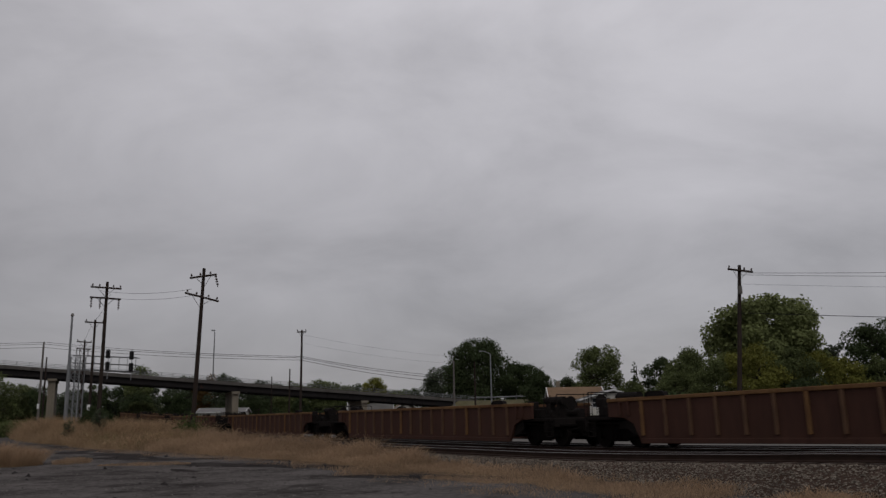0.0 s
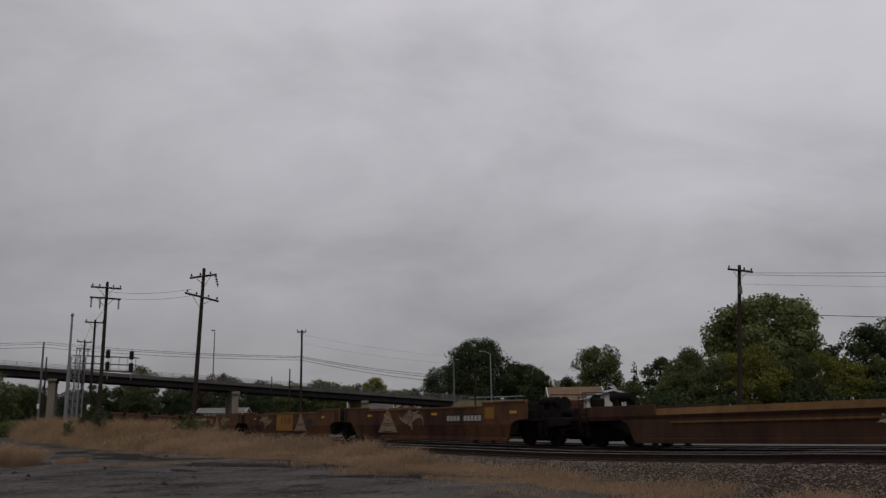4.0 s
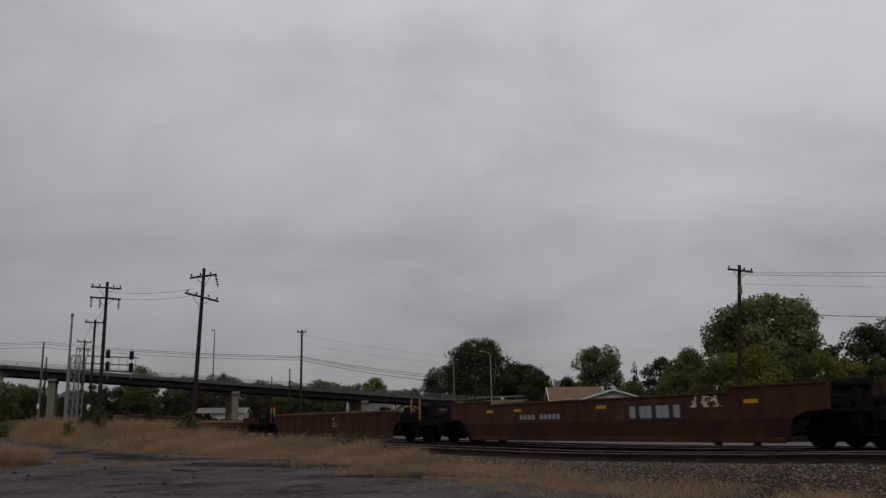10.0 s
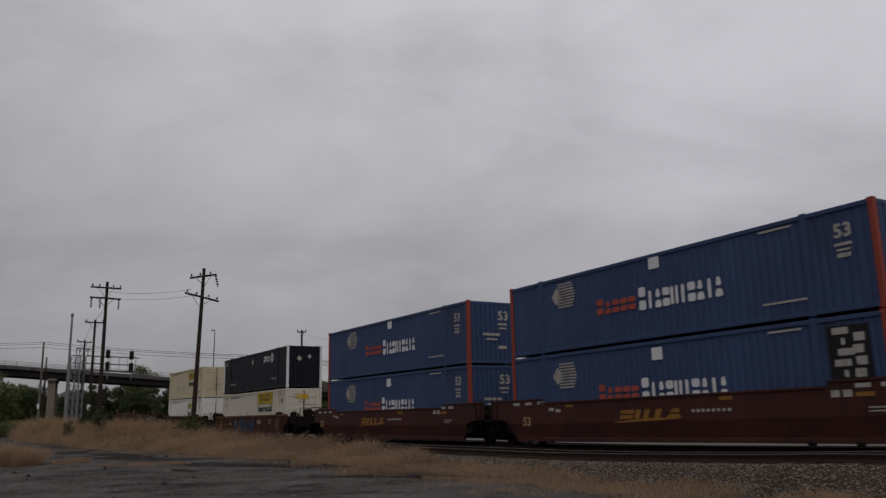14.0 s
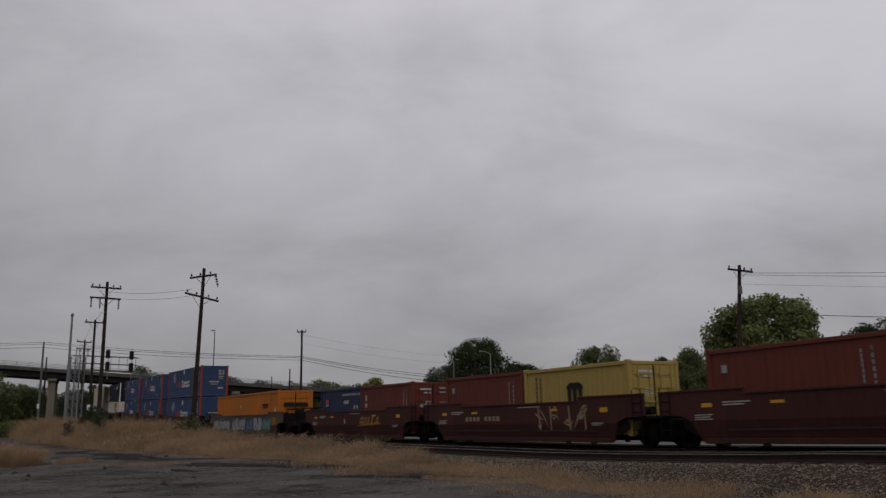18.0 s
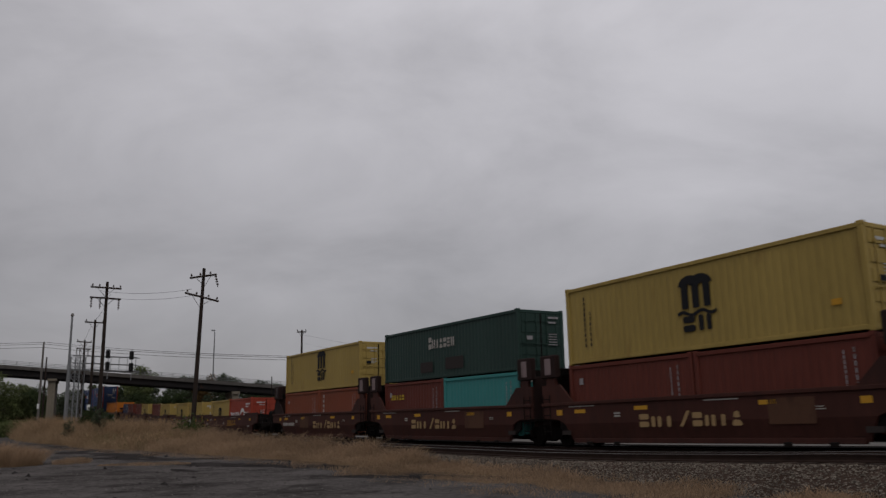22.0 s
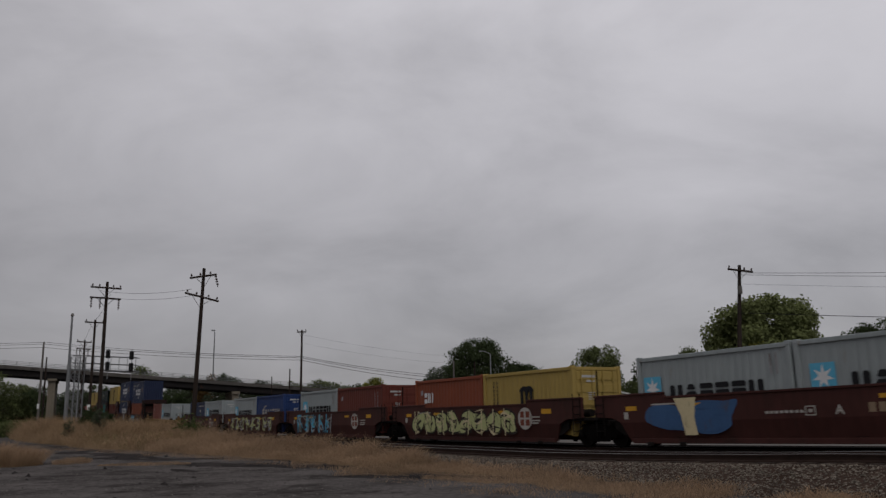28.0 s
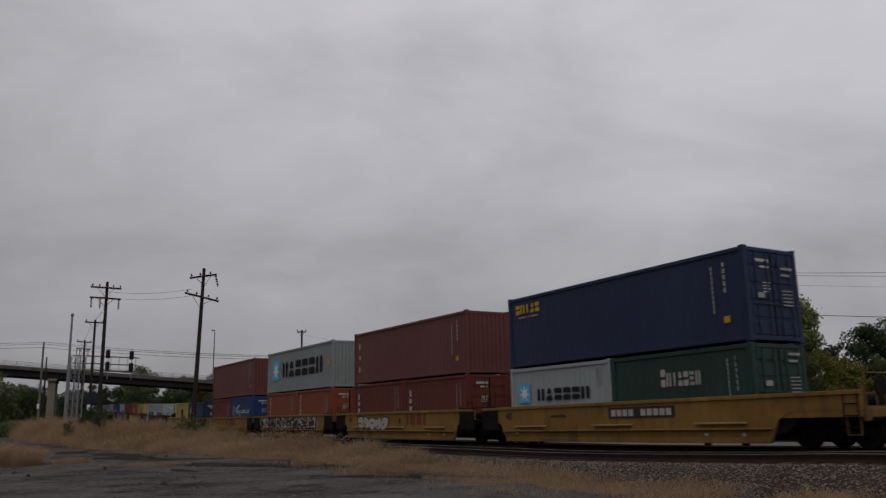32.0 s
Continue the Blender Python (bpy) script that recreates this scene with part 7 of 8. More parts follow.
for key, x, z, r in (("cw_hi", -0.5, 0.95, 0.24), ("bk_lo", -0.95, 1.25, 0.22), ("cw_lo", -0.6, 1.5, 0.1)):
    deco(BOX[key], "emblem", Geo().slab([(x - r * 0.8, z), (x, z - r), (x + r * 0.8, z), (x, z + r)], -0.003, 0), "grey", "grey diamond marker")
for key in ("cw_hi", "cw_lo", "bk_lo"):
    bars(BOX[key], [(-7.3 + 0.2 * k, -7.17 + 0.2 * k, 0.35, 0.42) for k in range(7)] + [(-5.6 + 0.2 * k, -5.46 + 0.2 * k, 2.55, 2.62) for k in range(12)] + [(5.2 + 0.17 * k, 5.32 + 0.17 * k, 0.5, 0.62) for k in range(9)] + [(-7.2, -7.0, 1.9, 2.2), (7.05, 7.25, 1.9, 2.2)], "line")
um = BOX["bk_hi"]
word(um, 2.83, 4.20, 2.02, 2.46, 4, "white", 0.2, "white block mark")
deco(um, "emblem", Geo().slab([(4.35, 2.25), (4.75, 1.85), (5.15, 2.25), (4.75, 2.65)], -0.003, 0), "white", "white diamond emblem")
deco(um, "emblem", Geo().slab([(4.58, 2.25), (4.75, 2.08), (4.92, 2.25), (4.75, 2.42)], -0.003, 0), "black", layer=1)
deco(um, "emblem", Geo().slab([(-0.17, 2.2), (0.08, 1.95), (0.33, 2.2), (0.08, 2.45)], -0.003, 0), "offwhite")
deco(um, "emblem", Geo().slab([(-7.3, 2.45), (-7.1, 2.25), (-6.9, 2.45), (-7.1, 2.65)], -0.003, 0), "offwhite")
for key, cx, cz, r_, c_ in (("bk_hi", -0.4, 2.0, 0.2, "offwhite"), ("bk_hi", 0.35, 2.15, 0.16, "offwhite")):
    part("emblem", Geo().slab([(cx - r_, cz), (cx, cz - r_), (cx + r_, cz), (cx, cz + r_)], -0.004, 0), INK[c_], BOX[key], "small pale diamond emblem", m=pose(8.077 + 0.006, 0, 0, 0, 0, 90))
part("painted_panel", marks([(-0.55, 0.35, 2.15, 2.5)], 0.0), INK["yellow"], BOX["bk_lo"], "yellow painted panel", m=pose(8.077 + 0.03, 0, 0, 0, 0, 90))
say(um, "TOP LIFT ONLY", -6.2, 0.62, 0.17, "offwhite", tight=1.05)
say(um, "TOP LIFT ONLY", 4.6, 0.66, 0.15, "offwhite", tight=1.05, fit=1.35)
for i in range(3):
    for lv, dz, dx in (("hi", 0.0, 0.0), ("lo", -0.12, -0.12)):
        b = BOX["pa_%s%d" % (lv, i)]
        word(b, -2.71 + dx, -0.72 + dx, 1.12 + dz, 1.68 + dz, 5, "red", 0.16, "dull red block mark", tall=(0,), shapes="ovooo")
        word(b, -0.56 + dx, 3.04 + dx, 1.02 + dz, 1.80 + dz, 10, "white", 0.14, "white block mark", tall=(0,), shapes="oivonioviv")
        deco(b, "emblem", Geo().slab([(-5.3 + dx, 2.12 + dz), (-5.0 + dx, 1.78 + dz), (-4.7 + dx, 2.12 + dz), (-5.0 + dx, 2.46 + dz)], -0.003, 0), "offwhite", "pale globe emblem")
        bars(b, [(-4.9 + dx, -3.86 + dx - 0.05 * abs(k - 4), 1.66 + 0.11 * k + dz, 1.72 + 0.11 * k + dz) for k in range(9)], "offwhite", 1)
        panel_box(b, 0.0 + dx, 0.48 + dx, 2.35 + dz, 2.76 + dz, "white")
        bars(b, [(6.85, 7.35, 1.78, 1.86), (6.9, 7.3, 1.64, 1.70), (6.9, 7.3, 1.46, 1.58), (4.4, 5.9, 0.5, 0.56), (4.5, 5.6, 2.62, 2.68)], "offwhite")
        if (lv, i) != ("lo", 1):
            say(b, "53", 6.86, 2.02, 0.36, "offwhite")
        # writing on the rear end
        part("lettering", words("53", 0.40, 1.0), INK["offwhite"], b, "painted number", m=pose(8.077 + 0.006, 0.35, 2.05, 0, 0, 90))
        for r in ((0.35, 0.85, 1.8, 1.9), (0.4, 0.8, 1.62, 1.7), (-0.5, 0.45, 1.3, 1.42), (-0.35, 0.3, 1.1, 1.18), (0.35, 0.8, 0.7, 0.85)):
            part("marking", marks([r], 0.0), INK["offwhite"], b, m=pose(8.077 + 0.004, 0, 0, 0, 0, 90))
panel_box(BOX["pa_lo1"], 6.35, 7.55, 0.5, 2.6, "black", 1)
bars(BOX["pa_lo1"], [(6.5 + 0.12 * (k % 3), 6.85 + 0.12 * ((k + 1) % 3), 0.7 + 0.28 * k, 0.88 + 0.28 * k) for k in range(7)] + [(7.05 + 0.06 * (k % 2), 7.35 + 0.06 * (k % 2), 0.62 + 0.31 * k, 0.84 + 0.31 * k) for k in range(6)], "offwhite", 2)
# the graffiti car and its orange box
panel_box(CAR["or"], -8.6, 7.2, 0.34, 1.56, "slate", label="blue-grey spray-painted ground")
fat_blocks(CAR["or"], -8.3, -3.4, 0.38, 1.50, 6, "grey", "line", 14)
fat_blocks(CAR["or"], -2.6, 1.0, 0.38, 1.56, 4, "grey", "line", 17)
fat_blocks(CAR["or"], 1.3, 3.0, 0.38, 1.46, 2, "blue", "offwhite", 18)
fat_blocks(CAR["or"], 3.1, 5.2, 0.36, 1.62, 2, "grey", "line", 15)
fat_blocks(CAR["or"], 5.2, 7.2, 0.36, 1.62, 2, "teal", "line", 16)
panel_box(CAR["or"], 7.35, 8.3, 0.9, 1.5, "ochre", label="dirty yellow patch of paint")
bars(BOX["or"], [(4.5, 6.1, 1.85, 2.0)], "black")
word(BOX["or"], 4.47, 6.12, 1.70, 1.80, 8, "black", 0.2)
deco(BOX["or"], "emblem", Geo().slab([(7.2, 1.5), (7.45, 1.25), (7.7, 1.5), (7.45, 1.75)], -0.003, 0), "offwhite")
deco(BOX["or"], "emblem", Geo().slab([(-1.2, 1.9), (-1.05, 1.7), (-0.9, 1.9), (-1.05, 2.1)], -0.003, 0), "offwhite")
for r in ((-0.9, 0.9, 1.75, 2.02), (-0.7, 0.7, 1.5, 1.6)):
    part("marking", marks([r], 0.0), INK["black"], BOX["or"], "dark block mark", m=pose(8.077 + 0.1, 0, 0, 0, 0, 90))
# maroon cars: emblems, yellow labels
for i in range(5):
    c = CAR["m%d" % i]
    xa, xb, zt = c["x_well"]
    bars(c, [(xa + 0.4, xa + 0.8, 1.32, 1.45), (xa + 2.9, xa + 3.35, 1.36, 1.45), (xb - 3.6, xb - 3.15, 1.38, 1.47), (xb - 0.75, xb - 0.35, 1.28, 1.46)], "label")
    bars(c, [(xa + 1.2, xa + 2.2, 1.44, 1.48), (xa + 1.2, xa + 2.0, 1.36, 1.40), (xa + 0.1, xa + 0.8, 1.06, 1.09), (xa + 0.1, xa + 0.7, 0.99, 1.02), (xa + 0.1, xa + 0.8, 0.92, 0.95), (xb - 1.2, xb - 0.6, 0.86, 0.89), (xb - 1.2, xb - 0.7, 0.79, 0.82), (0.3, 1.8, 1.56, 1.59)], "offwhite")
    if i in (0, 3, 4):
        say(c, {0: "B", 3: "E", 4: "A"}[i], {0: -0.4, 3: -1.95, 4: -2.0}[i], 1.0, 0.26, "offwhite")
    bars(c, [(xa + 1.3, xb - 5.5, 0.56, 0.61), (xb - 4.6, xb - 1.0, 0.56, 0.61)], "line")
    if i in (0, 2, 4):
        x0 = (1.6, 0, 1.1, 0, -1.0)[i]
        word(c, x0 + 0.15, x0 + 2.6, 0.98, 1.36, 4, "ochre", 0.12, "faded yellow block mark", slant=0.14)
        deco(c, "emblem_wave", swoosh(x0 - 0.1, 0.86, x0 + 2.8, 0.98, 0.02, 0.11, 0.0), "ochre")
    else:
        bars(c, [(xa + 2.4 + 0.3 * k, xa + 2.62 + 0.3 * k, 1.02, 1.22) for k in range(9) if k != 4], "pinkgrey")
fat_blocks(CAR["m3"], 2.56, 4.96, 0.45, 1.70, 4, "offwhite", "line", 21)
scrawl(CAR["m3"], -0.6, 1.96, 0.62, 1.48, 4, ("grey",), 22, 0.07)
scrawl(CAR["m1"], 1.5, 4.6, 0.62, 1.58, 4, ("pinkgrey",), 23, 0.10)
for key in ("b4", "b6", "b7", "b8", "b9", "n8", "t1"):
    m_mark(BOX[key], 0.1, 1.22, 0.72)
    bars(BOX[key], [(x, x + 0.06, 0.75 + 0.17 * k, 0.87 + 0.17 * k) for k in range(9) for x in (-2.25, -2.0)], "line")
word(BOX["b10"], -2.55, -0.15, 1.22, 1.50, 7, "white", 0.2, "white block mark")
word(BOX["b10"], 1.1, 2.4, 1.22, 1.50, 3, "white", 0.2)
deco(BOX["b10"], "emblem", swoosh(-0.1, 1.15, 1.4, 1.45, 0.35, 0.28, 0.0), "white", "white sweeping emblem")
bars(BOX["b10"], [(1.6, 2.7, 2.05, 2.15), (1.6, 2.3, 1.88, 1.95)], "white")
bars(BOX["b1"], [(-2.2, -1.75, 1.7, 1.95)], "red")
bars(BOX["b1"], [(-2.2, -1.75, 1.58, 1.66), (0.5, 1.2, 1.65, 1.85), (1.9, 2.1, 1.35, 1.55), (2.3, 2.45, 1.35, 1.55)] + [(0.3 + 0.28 * k, 0.48 + 0.28 * k, 2.12, 2.24) for k in range(9)], "offwhite")
for key in ("b2", "y1", "u4a", "u4b"):
    bars(BOX[key], [(-2.46, -2.28, 1.74, 2.05), (-2.5, -2.24, 1.40, 1.62), (-2.48, -2.26, 1.04, 1.26)], "offwhite", 0, "white block mark")
for key in ("b3", "b5", "n6", "c1a", "c2a", "c3a", "n7"):
    bars(BOX[key], [(-2.45, -2.25, 1.85, 2.08)], "grey")
for key in ("c1b", "u3a", "u3b"):
    bars(BOX[key], [(-2.32, -2.14, 2.1 - 0.29 * k, 2.29 - 0.29 * k) for k in range(6)], "offwhite", label="white block mark")
bars(BOX["c5a"], [(-5.3, -5.08, 2.2 - 0.33 * k, 2.43 - 0.33 * k) for k in range(6)], "offwhite", label="white block mark")
word(BOX["n7"], -2.1, -1.2, 1.45, 1.95, 3, "white", 0.25, "white block mark")
word(BOX["c2a"], -2.3, -0.9, 1.7, 1.95, 5, "yellow", 0.2, "yellow block mark")
# tall brown-red cars
for i in range(5):
    c = CAR["s%d" % i]
    xa, xb, zt = c["x_well"]
    x0 = (0.6, -2.6, -2.2, -2.35, 9)[i]
    if i < 4:
        word(c, x0, x0 + 1.55, 0.70, 1.16, 3, "tan", 0.25, "pale tan block mark", tall=(0,))
        deco(c, "emblem", Geo().slab([(x0 + 1.78, 0.7), (x0 + 1.92, 0.7), (x0 + 2.22, 1.22), (x0 + 2.08, 1.22)], -0.003, 0), "tan")
        word(c, x0 + 2.3, x0 + 4.2, 0.70, 1.16, 4, "tan", 0.25, "pale tan block mark", tall=(0, 3))
    bars(c, [(xa + 0.5, xa + 1.1, 1.28, 1.42), (xa + 3.6, xa + 4.2, 1.32, 1.46), (xb - 3.4, xb - 2.8, 1.32, 1.46), (xb - 0.3, xb + 0.02, 1.24, 1.44), (xa - 0.52, xa - 0.2, 1.22, 1.44)], "label")
    bars(c, [(xa + 0.2, xa + 1.6, 1.53, 1.56), (xa + 2.6, xa + 2.9, 1.1, 1.16), (xa + 2.6, xa + 2.9, 1.2, 1.26), (0.6, 1.9, 1.52, 1.56), (xb - 1.6, xb - 1.3, 1.12, 1.15), (xb - 1.6, xb - 1.35, 1.19, 1.22)], "offwhite")
    for xo in (xa, xb):
        bars(c, [(xo - 0.25, xo + 0.25, 0.45, 0.62)], "line")
for key, x in (("s0", -1.7), ("s1", 2.35), ("s2", 2.9)):
    panel_box(CAR[key], x, x + 1.5, 0.72, 1.5, "redpatch", label="faded brown patch of paint")
panel_box(CAR["s3"], 2.05, 3.60, 0.62, 1.58, "grey", label="pale painted-over patch")
scrawl(CAR["s3"], 2.05, 3.6, 0.65, 1.55, 3, ("offwhite",), 31, 0.1, 1)
fat_blocks(CAR["s4"], -4.6, -1.5, 0.62, 1.60, 4, "sky", "blue", 32)
scrawl(CAR["s4"], -6.2, -4.8, 0.45, 1.2, 2, ("lime", "grey"), 33, 0.16)
scrawl(CAR["s4"], -1.6, -0.2, 0.45, 1.0, 2, ("lime",), 34, 0.16)
bars(CAR["s4"], [(0.63 + 0.25 * k, 0.82 + 0.25 * k, 0.94, 1.14) for k in range(10) if k != 4], "offwhite")
bars(CAR["s0"], [(-4.9 + 0.22 * k, -4.73 + 0.22 * k, 0.86, 1.08) for k in range(10)], "offwhite")
for key, size in (("c1", 1.08), ("c3", 1.08)):
    m_mark(BOX[key], 0.3, 1.36, 1.05)
    word(BOX[key], -0.30, 0.85, 0.62, 1.12, 2, "black", 0.3, "dark block mark")
    bars(BOX[key], [(-5.1, -5.03, 0.6 + 0.19 * k, 0.74 + 0.19 * k) for k in range(10)] + [(-4.8, -4.74, 0.6 + 0.19 * k, 0.74 + 0.19 * k) for k in range(7)], "line")
    bars(BOX[key], [(4.95, 5.25, 0.78, 0.95)], "label")
for key, x in (("c2", -1.38), ("u5b", -0.68)):
    k = 1.0 if key == "c2" else 0.7
    word(BOX[key], x, x + 2.4 * k, 1.45, 2.02, 7, "offwhite", 0.2, "white block mark", tall=(0,))
panel_box(BOX["c2"], -2.2, -1.0, 0.35, 0.85, "line")
panel_box(BOX["c2"], 0.2, 1.8, 0.4, 0.95, "line")
for key, z in (("c4", 1.06), ("c4a", 1.02), ("c5", 1.06)):
    b = BOX[key]
    word(b, -2.32, -0.05, z, z + 0.80, 3, "white", 0.16, "white block mark", shapes="onv")
    word(b, 0.25, 2.42, z, z + 0.80, 3, "white", 0.16, "white block mark", shapes="oon")
    deco(b, "emblem", swoosh(-1.35, z + 1.0, 0.05, z + 1.45, 0.12, 0.16, 0.0), "white", "white curved stroke")
    deco(b, "emblem", swoosh(0.0, z - 0.42, 1.32, z - 0.05, -0.12, 0.16, 0.0), "white", "white curved stroke")
    bars(b, [(4.64, 4.69, 1.0 + 0.15 * k, 1.11 + 0.15 * k) for k in range(10)] + [(5.0, 5.07, 1.3 + 0.2 * k, 1.44 + 0.2 * k) for k in range(6)], "grey")
    bars(b, [(4.1, 4.32, 1.45, 1.68), (4.1, 4.32, 1.75, 1.9)], "label")
say(BOX["c5"], "advanced container", -5.45, 2.28, 0.26, "offwhite", "pale painted words", fit=3.0)
say(BOX["c5"], "light steel", -5.45, 1.88, 0.26, "offwhite", "pale painted words", fit=1.7)
# pale grey boxes with a star
for key, xs, xt, w, z, h in (("y2", -2.2, -1.47, 3.6, 1.15, 0.42), ("n2", -1.95, -1.22, 3.2, 1.24, 0.58), ("n3", -2.2, -1.5, 3.3, 1.2, 0.42), ("n5", -2.2, -1.5, 3.5, 1.2, 0.42), ("n9", -2.35, -1.58, 3.6, 1.17, 0.42), ("n10", -2.2, -1.38, 3.5, 1.16, 0.44), ("u5a", -2.1, -1.25, 3.1, 1.20, 0.50)):
    panel_box(BOX[key], xs - 0.38, xs + 0.38, z - 0.02, z + 0.74, "sky", label="light blue painted square")
    deco(BOX[key], "emblem", star(xs, z + 0.36, 0.34, 0.40, 7, -0.003), "white", "white seven-pointed star", 1)
    word(BOX[key], xt, xt + w, z + 0.04, z + h, 6, "black", 0.2, "dark block mark", shapes="nvooon")
    bars(BOX[key], [(2.3, 2.36, 1.7, 2.3), (2.5, 2.56, 1.7, 2.3)], "grey")
b = BOX["u3"]
panel_box(b, -5.0, -3.55, 0.85, 2.28, "sky", label="light blue painted square")
deco(b, "emblem", star(-4.27, 1.56, 0.66, 0.40, 7, -0.003), "white", "white seven-pointed star", 1)
word(b, -2.90, 4.50, 1.0, 2.05, 6, "black", 0.2, "dark block mark", shapes="nvooon")
bars(b, [(5.45, 5.75, 1.4, 1.75)], "label")
# emblems and graffiti on the later maroon cars
for i in range(5):
    c = CAR["n%d" % i]
    xa, xb, zt = c["x_well"]
    bars(c, [(xa + 0.2, xa + 0.7, 1.3, 1.46), (xa + 2.9, xa + 3.5, 1.36, 1.48), (xb - 3.9, xb - 3.3, 1.36, 1.48), (xb - 1.0, xb - 0.4, 1.3, 1.5)], "label")
    bars(c, [(xa + 1.4, xa + 2.6, 1.46, 1.51), (xb - 1.8, xb - 1.1, 1.0, 1.05), (xb - 1.8, xb - 1.2, 0.9, 0.95), (xb - 1.8, xb - 1.1, 1.15, 1.2), (xa + 0.1, xa + 0.3, 1.0, 1.25)], "offwhite")
    if i in (0, 2, 3):
        x = (4.7, 3.7, 3.7, 4.1, 0)[i] if i != 3 else 4.07
        deco(c, "emblem", disc(x, 1.12, 0.47, 0.0), "offwhite", "round white emblem", 8)
        deco(c, "emblem", marks([(x - 0.30, x - 0.06, 1.16, 1.42), (x + 0.06, x + 0.30, 1.16, 1.42), (x - 0.30, x - 0.06, 0.82, 1.08), (x + 0.06, x + 0.30, 0.82, 1.08)], 0.0), "brown", layer=9)
scrawl(CAR["n1"], -5.35, 5.5, 0.5, 1.55, 8, ("grey", "lime"), 41, 0.12)
scrawl(CAR["n2"], -5.45, 0.35, 0.43, 1.6, 5, ("teal", "grey", "sky"), 42, 0.13)
fat_blocks(CAR["n3"], -5.2, 3.4, 0.38, 1.60, 8, "lime", "line", 43)
scrawl(CAR["n3"], -5.2, 3.4, 0.40, 1.58, 8, ("line", "cream"), 44, 0.07, 4)
fat_blocks(CAR["n4"], -6.0, -2.7, 0.45, 1.62, 2, "blue", "blue", 45)
deco(CAR["n4"], "graffiti", Geo().slab([(-5.0, 1.66), (-4.1, 1.66), (-4.2, 1.0), (-4.1, 0.42), (-4.6, 0.42), (-4.75, 1.1)], -0.003, 0), "cream", "cream graffiti stripe", 4)
bars(CAR["n4"], [(-1.6 + 0.16 * k, -1.49 + 0.16 * k, 1.04, 1.12) for k in range(8)] + [(-0.32, 0.0, 1.2, 1.23), (-0.32, 0.0, 0.95, 0.98), (-0.32, -0.29, 0.98, 1.2), (-0.03, 0.0, 0.98, 1.2), (-0.22, -0.1, 1.04, 1.14)], "offwhite")
say(CAR["n4"], "A", 0.58, 0.98, 0.24, "offwhite")
bars(CAR["n4"], [(1.5 + 0.27 * k, 1.69 + 0.27 * k, 1.0, 1.26) for k in range(10) if k != 4], "pinkgrey")
bars(CAR["n0"], [(-4.1 + 0.3 * k, -3.9 + 0.3 * k, 0.98, 1.24) for k in range(11) if k != 4] + [(-4.2, -2.9, 0.62, 0.68)], "pinkgrey")
bars(CAR["n0"], [(-5.3, -5.12, 1.36, 1.46), (-5.06, -4.88, 1.36, 1.46), (-5.06, -4.88, 1.22, 1.32), (1.05, 1.25, 0.98, 1.2)], "offwhite")
word(BOX["n4"], -1.6, 2.2, 1.25, 1.6, 7, "offwhite", 0.25)
deco(BOX["n4"], "emblem", swoosh(-1.7, 1.35, -0.6, 1.85, 0.15, 0.1, 0.0), "offwhite")
bars(BOX["n1"], [(-2.2, -1.7, 1.75, 1.95)], "red")
bars(BOX["n1"], [(-2.2, -1.7, 1.62, 1.70), (1.0, 1.5, 1.65, 1.85)] + [(0.6 + 0.25 * k, 0.76 + 0.25 * k, 2.15, 2.25) for k in range(9)], "offwhite")
# yellow cars
for i in range(5):
    c = CAR["t%d" % i]
    xa, xb, zt = c["x_well"]
    say(c, "40", xa + 0.35, 1.08, 0.28, "line")
    bars(c, [(0.4, 0.6, 1.0, 1.25), (xa + 3.3, xa + 4.2, 1.12, 1.2)], "line")
    bars(c, [(xa + 1.0, xa + 1.2, 0.46, 0.52), (xb - 2.65, xb - 2.52, 0.36, 0.46), (xb - 1.25, xb - 1.12, 0.36, 0.46)], "offwhite")
    if i in (0, 4):
        x0 = -1.85 if i == 0 else -1.02
        panel_box(c, x0, x0 + 3.08, 1.0, 1.40, "line", label="black painted panel")
        bars(c, [(x0 + 0.14 + 0.285 * k, x0 + 0.36 + 0.285 * k, 1.08, 1.32) for k in range(10) if k != 4], "offwhite", 1)
    elif i in (1, 3):
        word(c, 1.2, 3.2, 0.88, 1.46, 3, "brown", 0.02, "red-brown block mark", shapes="nnn")
scrawl(CAR["t2"], -5.9, 5.1, 0.30, 1.50, 9, ("line", "offwhite", "line"), 51, 0.16)
fat_blocks(CAR["t2"], -5.8, 5.0, 0.34, 1.46, 11, "line", "offwhite", 52)
fat_blocks(CAR["t3"], -4.46, -0.86, 0.47, 1.48, 5, "offwhite", "line", 53)
word(BOX["u5"], -5.57, -3.97, 2.17, 2.55, 5, "yellow", 0.15, "yellow block mark")
bars(BOX["u5"], [(-5.4, -4.9, 2.0, 2.05), (-4.6, -4.1, 2.0, 2.05)], "offwhite")
bars(BOX["u5"], [(-4.85, -4.62, 1.98, 2.06)], "red")
for key in ("u5", "u2", "u4"):
    bars(BOX[key], [(4.78, 4.83, 0.95 + 0.15 * k, 1.06 + 0.15 * k) for k in range(10)] + [(5.24, 5.32, 1.55 + 0.2 * k, 1.69 + 0.2 * k) for k in range(5)], "offwhite")
    bars(BOX[key], [(5.15, 5.38, 0.62, 0.82)], "label")
bars(BOX["u4"], [(-5.46, -5.28, 1.95, 2.25), (-5.42, -5.26, 1.35, 1.58), (-5.46, -5.28, 0.65, 0.95)], "offwhite", label="white block mark")
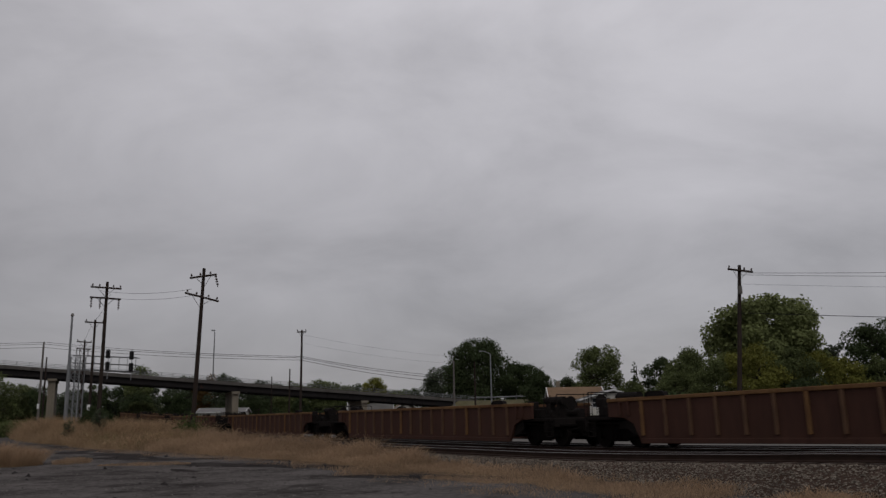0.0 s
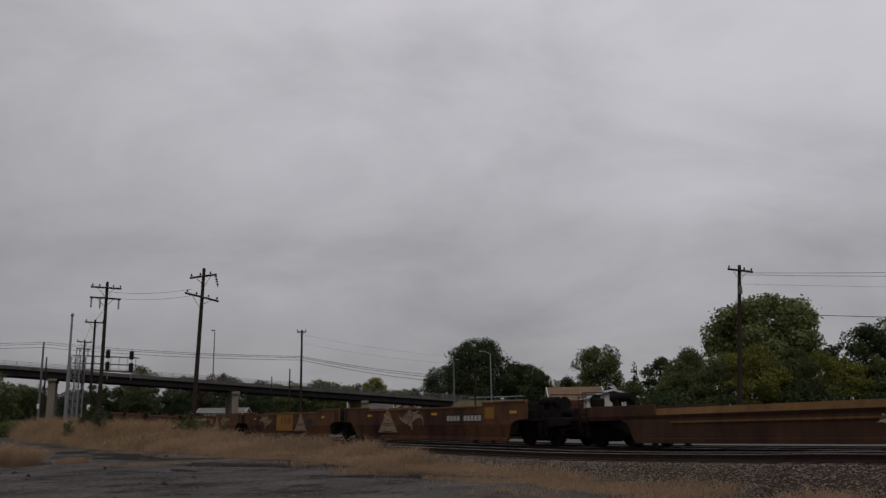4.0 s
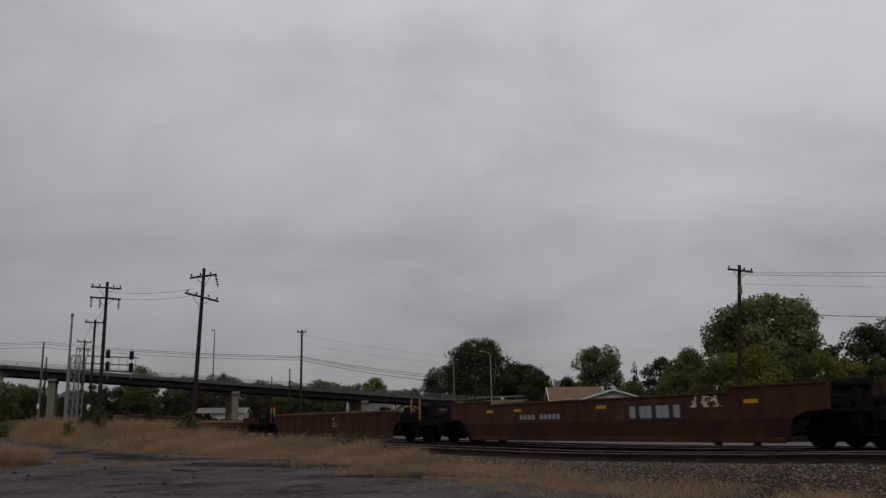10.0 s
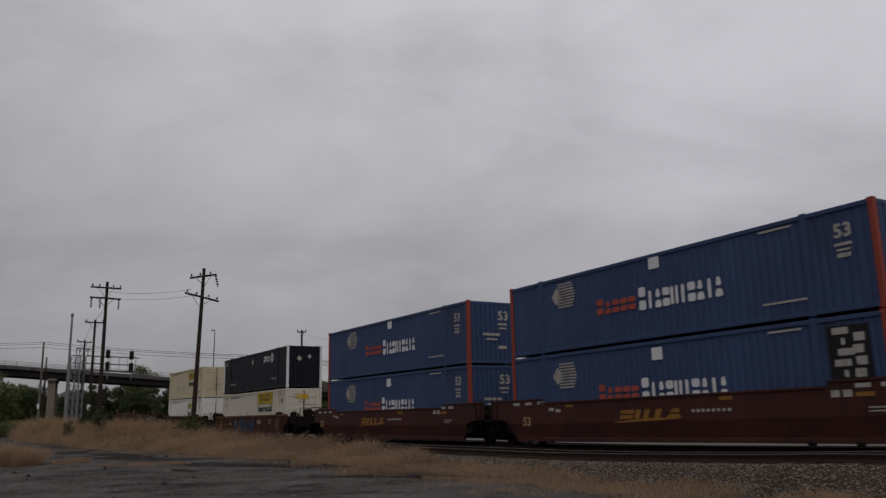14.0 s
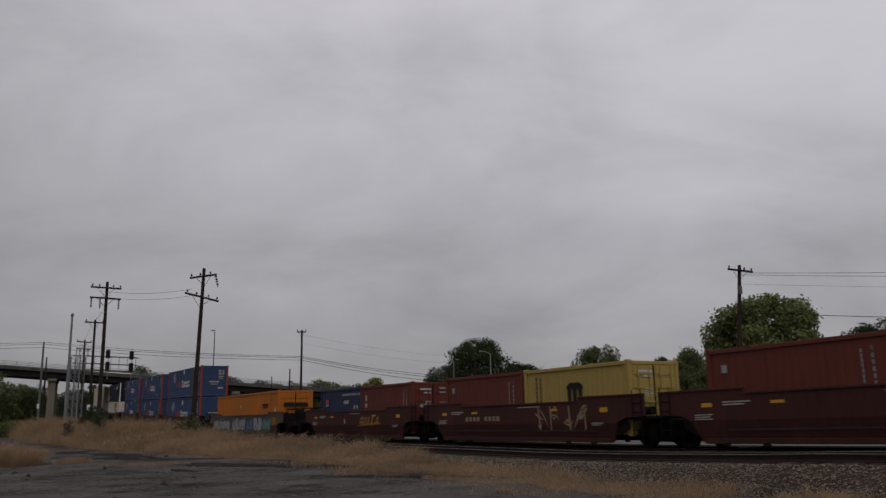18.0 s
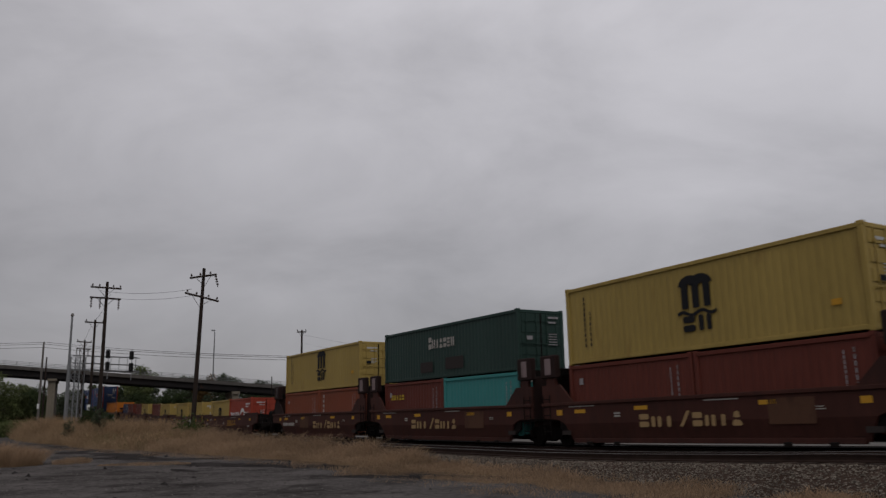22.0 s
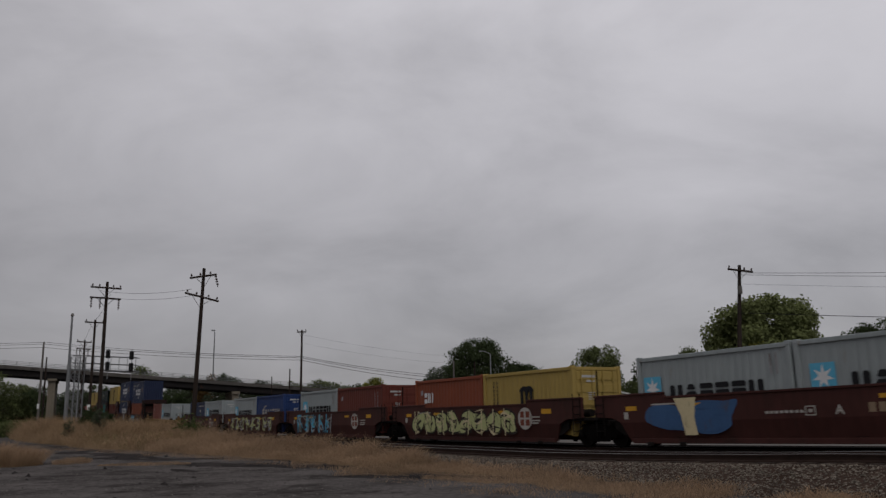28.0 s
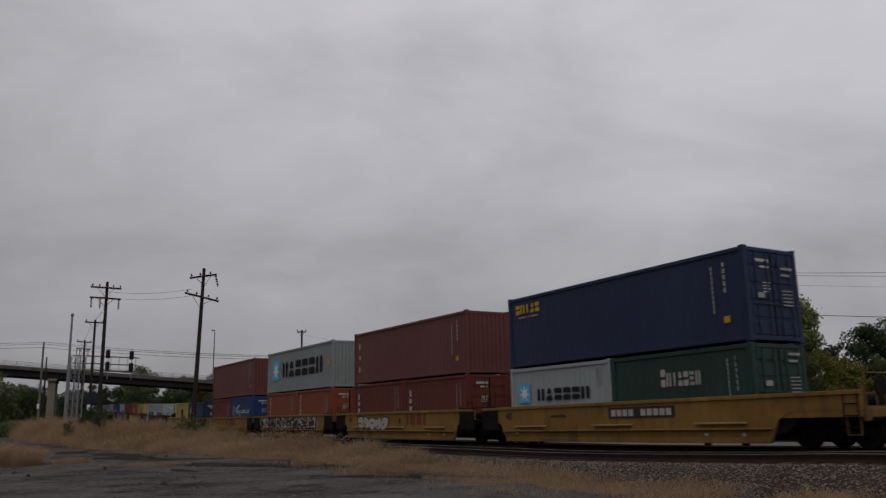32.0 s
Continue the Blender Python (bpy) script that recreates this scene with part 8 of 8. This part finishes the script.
deco(BOX["u2b"], "emblem_wave", stroke(smooth_loop([(-1.45 + 0.19 * k, 1.42 + (0.34 if k in (1, 6) else 0.13) * (1 if k % 2 else -1)) for k in range(20)], False), 0.055), "white", "white wavy painted stroke")
deco(BOX["u2b"], "emblem", swoosh(-1.5, 1.3, -0.4, 1.9, 0.2, 0.12, 0.0), "white")
ring = [(-2.1 + 0.36 * math.cos(k * 0.3927), 1.5 + 0.36 * math.sin(k * 0.3927)) for k in range(16)]
deco(BOX["u2b"], "emblem", stroke(ring, 0.06, True), "offwhite", "pale ring emblem")
deco(BOX["u2b"], "emblem_wave", stroke(smooth_loop([(-2.35, 1.3), (-2.1, 1.55), (-1.95, 1.78)], False), 0.07), "offwhite")
word(BOX["t2"], -1.2, 0.8, 1.86, 2.02, 6, "offwhite", 0.25, "white block mark")
deco(BOX["t2"], "emblem", swoosh(-2.35, 1.55, -1.4, 1.95, 0.12, 0.32, 0.0), "offwhite", "white winged emblem")
for key in ("b2", "b3", "b5", "y1", "n6", "u2a", "u4a", "u4b", "u5b", "c1a", "c1b", "c2a", "c2b", "c3a", "c3b", "u3a", "u3b"):
    bars(BOX[key], [(2.07, 2.11, 0.9 + 0.13 * k, 1.0 + 0.13 * k) for k in range(10)] + [(2.37, 2.42, 1.2 + 0.18 * k, 1.33 + 0.18 * k) for k in range(6)], "grey")
# rust on the ribs of two door ends
INK["rust"] = ink("rust_bloom", (0.20, 0.10, 0.038), 0.45, (0.45, 0.40, 0.30))
for key, lo_ in (("cw_hi", 0.5), ("bk_lo", 0.4)):
    rnd = random.Random(key)
    for k in range(9):
        z = lo_ + (2.75 - lo_) * k / 9 + rnd.uniform(-0.05, 0.05)
        a = rnd.uniform(-1.12, 0.2)
        part("rust_stain", marks([(a, a + rnd.uniform(0.3, 0.95), z, z + rnd.uniform(0.02, 0.05))], 0.0), INK["rust"], BOX[key], m=pose(8.077 + 0.026, 0, 0, 0, 0, 90))
# markings on the door ends
for key in ("u5", "c2", "u5b", "b2", "c1", "c3"):
    L2 = 6.096 if key in ("u5", "c2", "c1", "c3") else 3.029
    for r in [(0.35, 0.9, 2.22, 2.30), (0.35, 0.75, 2.02, 2.09)] + [(0.35, 0.8, 1.1 + 0.11 * k, 1.14 + 0.11 * k) for k in range(5)] + [(-0.8, -0.5, 1.3, 1.46)]:
        part("marking", marks([r], 0.0), INK["black" if key in ("c1", "c3") else "grey"], BOX[key], m=pose(L2 + 0.06, 0, 0, 0, 0, 90))


def motions():
    """The train rolls past, away from the camera."""
    for thing, a, b, z in MOVERS:
        # closer rows while it passes the rise of the track
        mid = (a + b) / 2
        near = [t for t in np.arange(0.25, 32, 0.25) if -5 < gone(t) - mid < 50]
        times = sorted(set(range(0, 33, 2)) | set(float(t) for t in near))
        walk(thing, [(t, on_track(a, b, t, z)) for t in times])


motions()
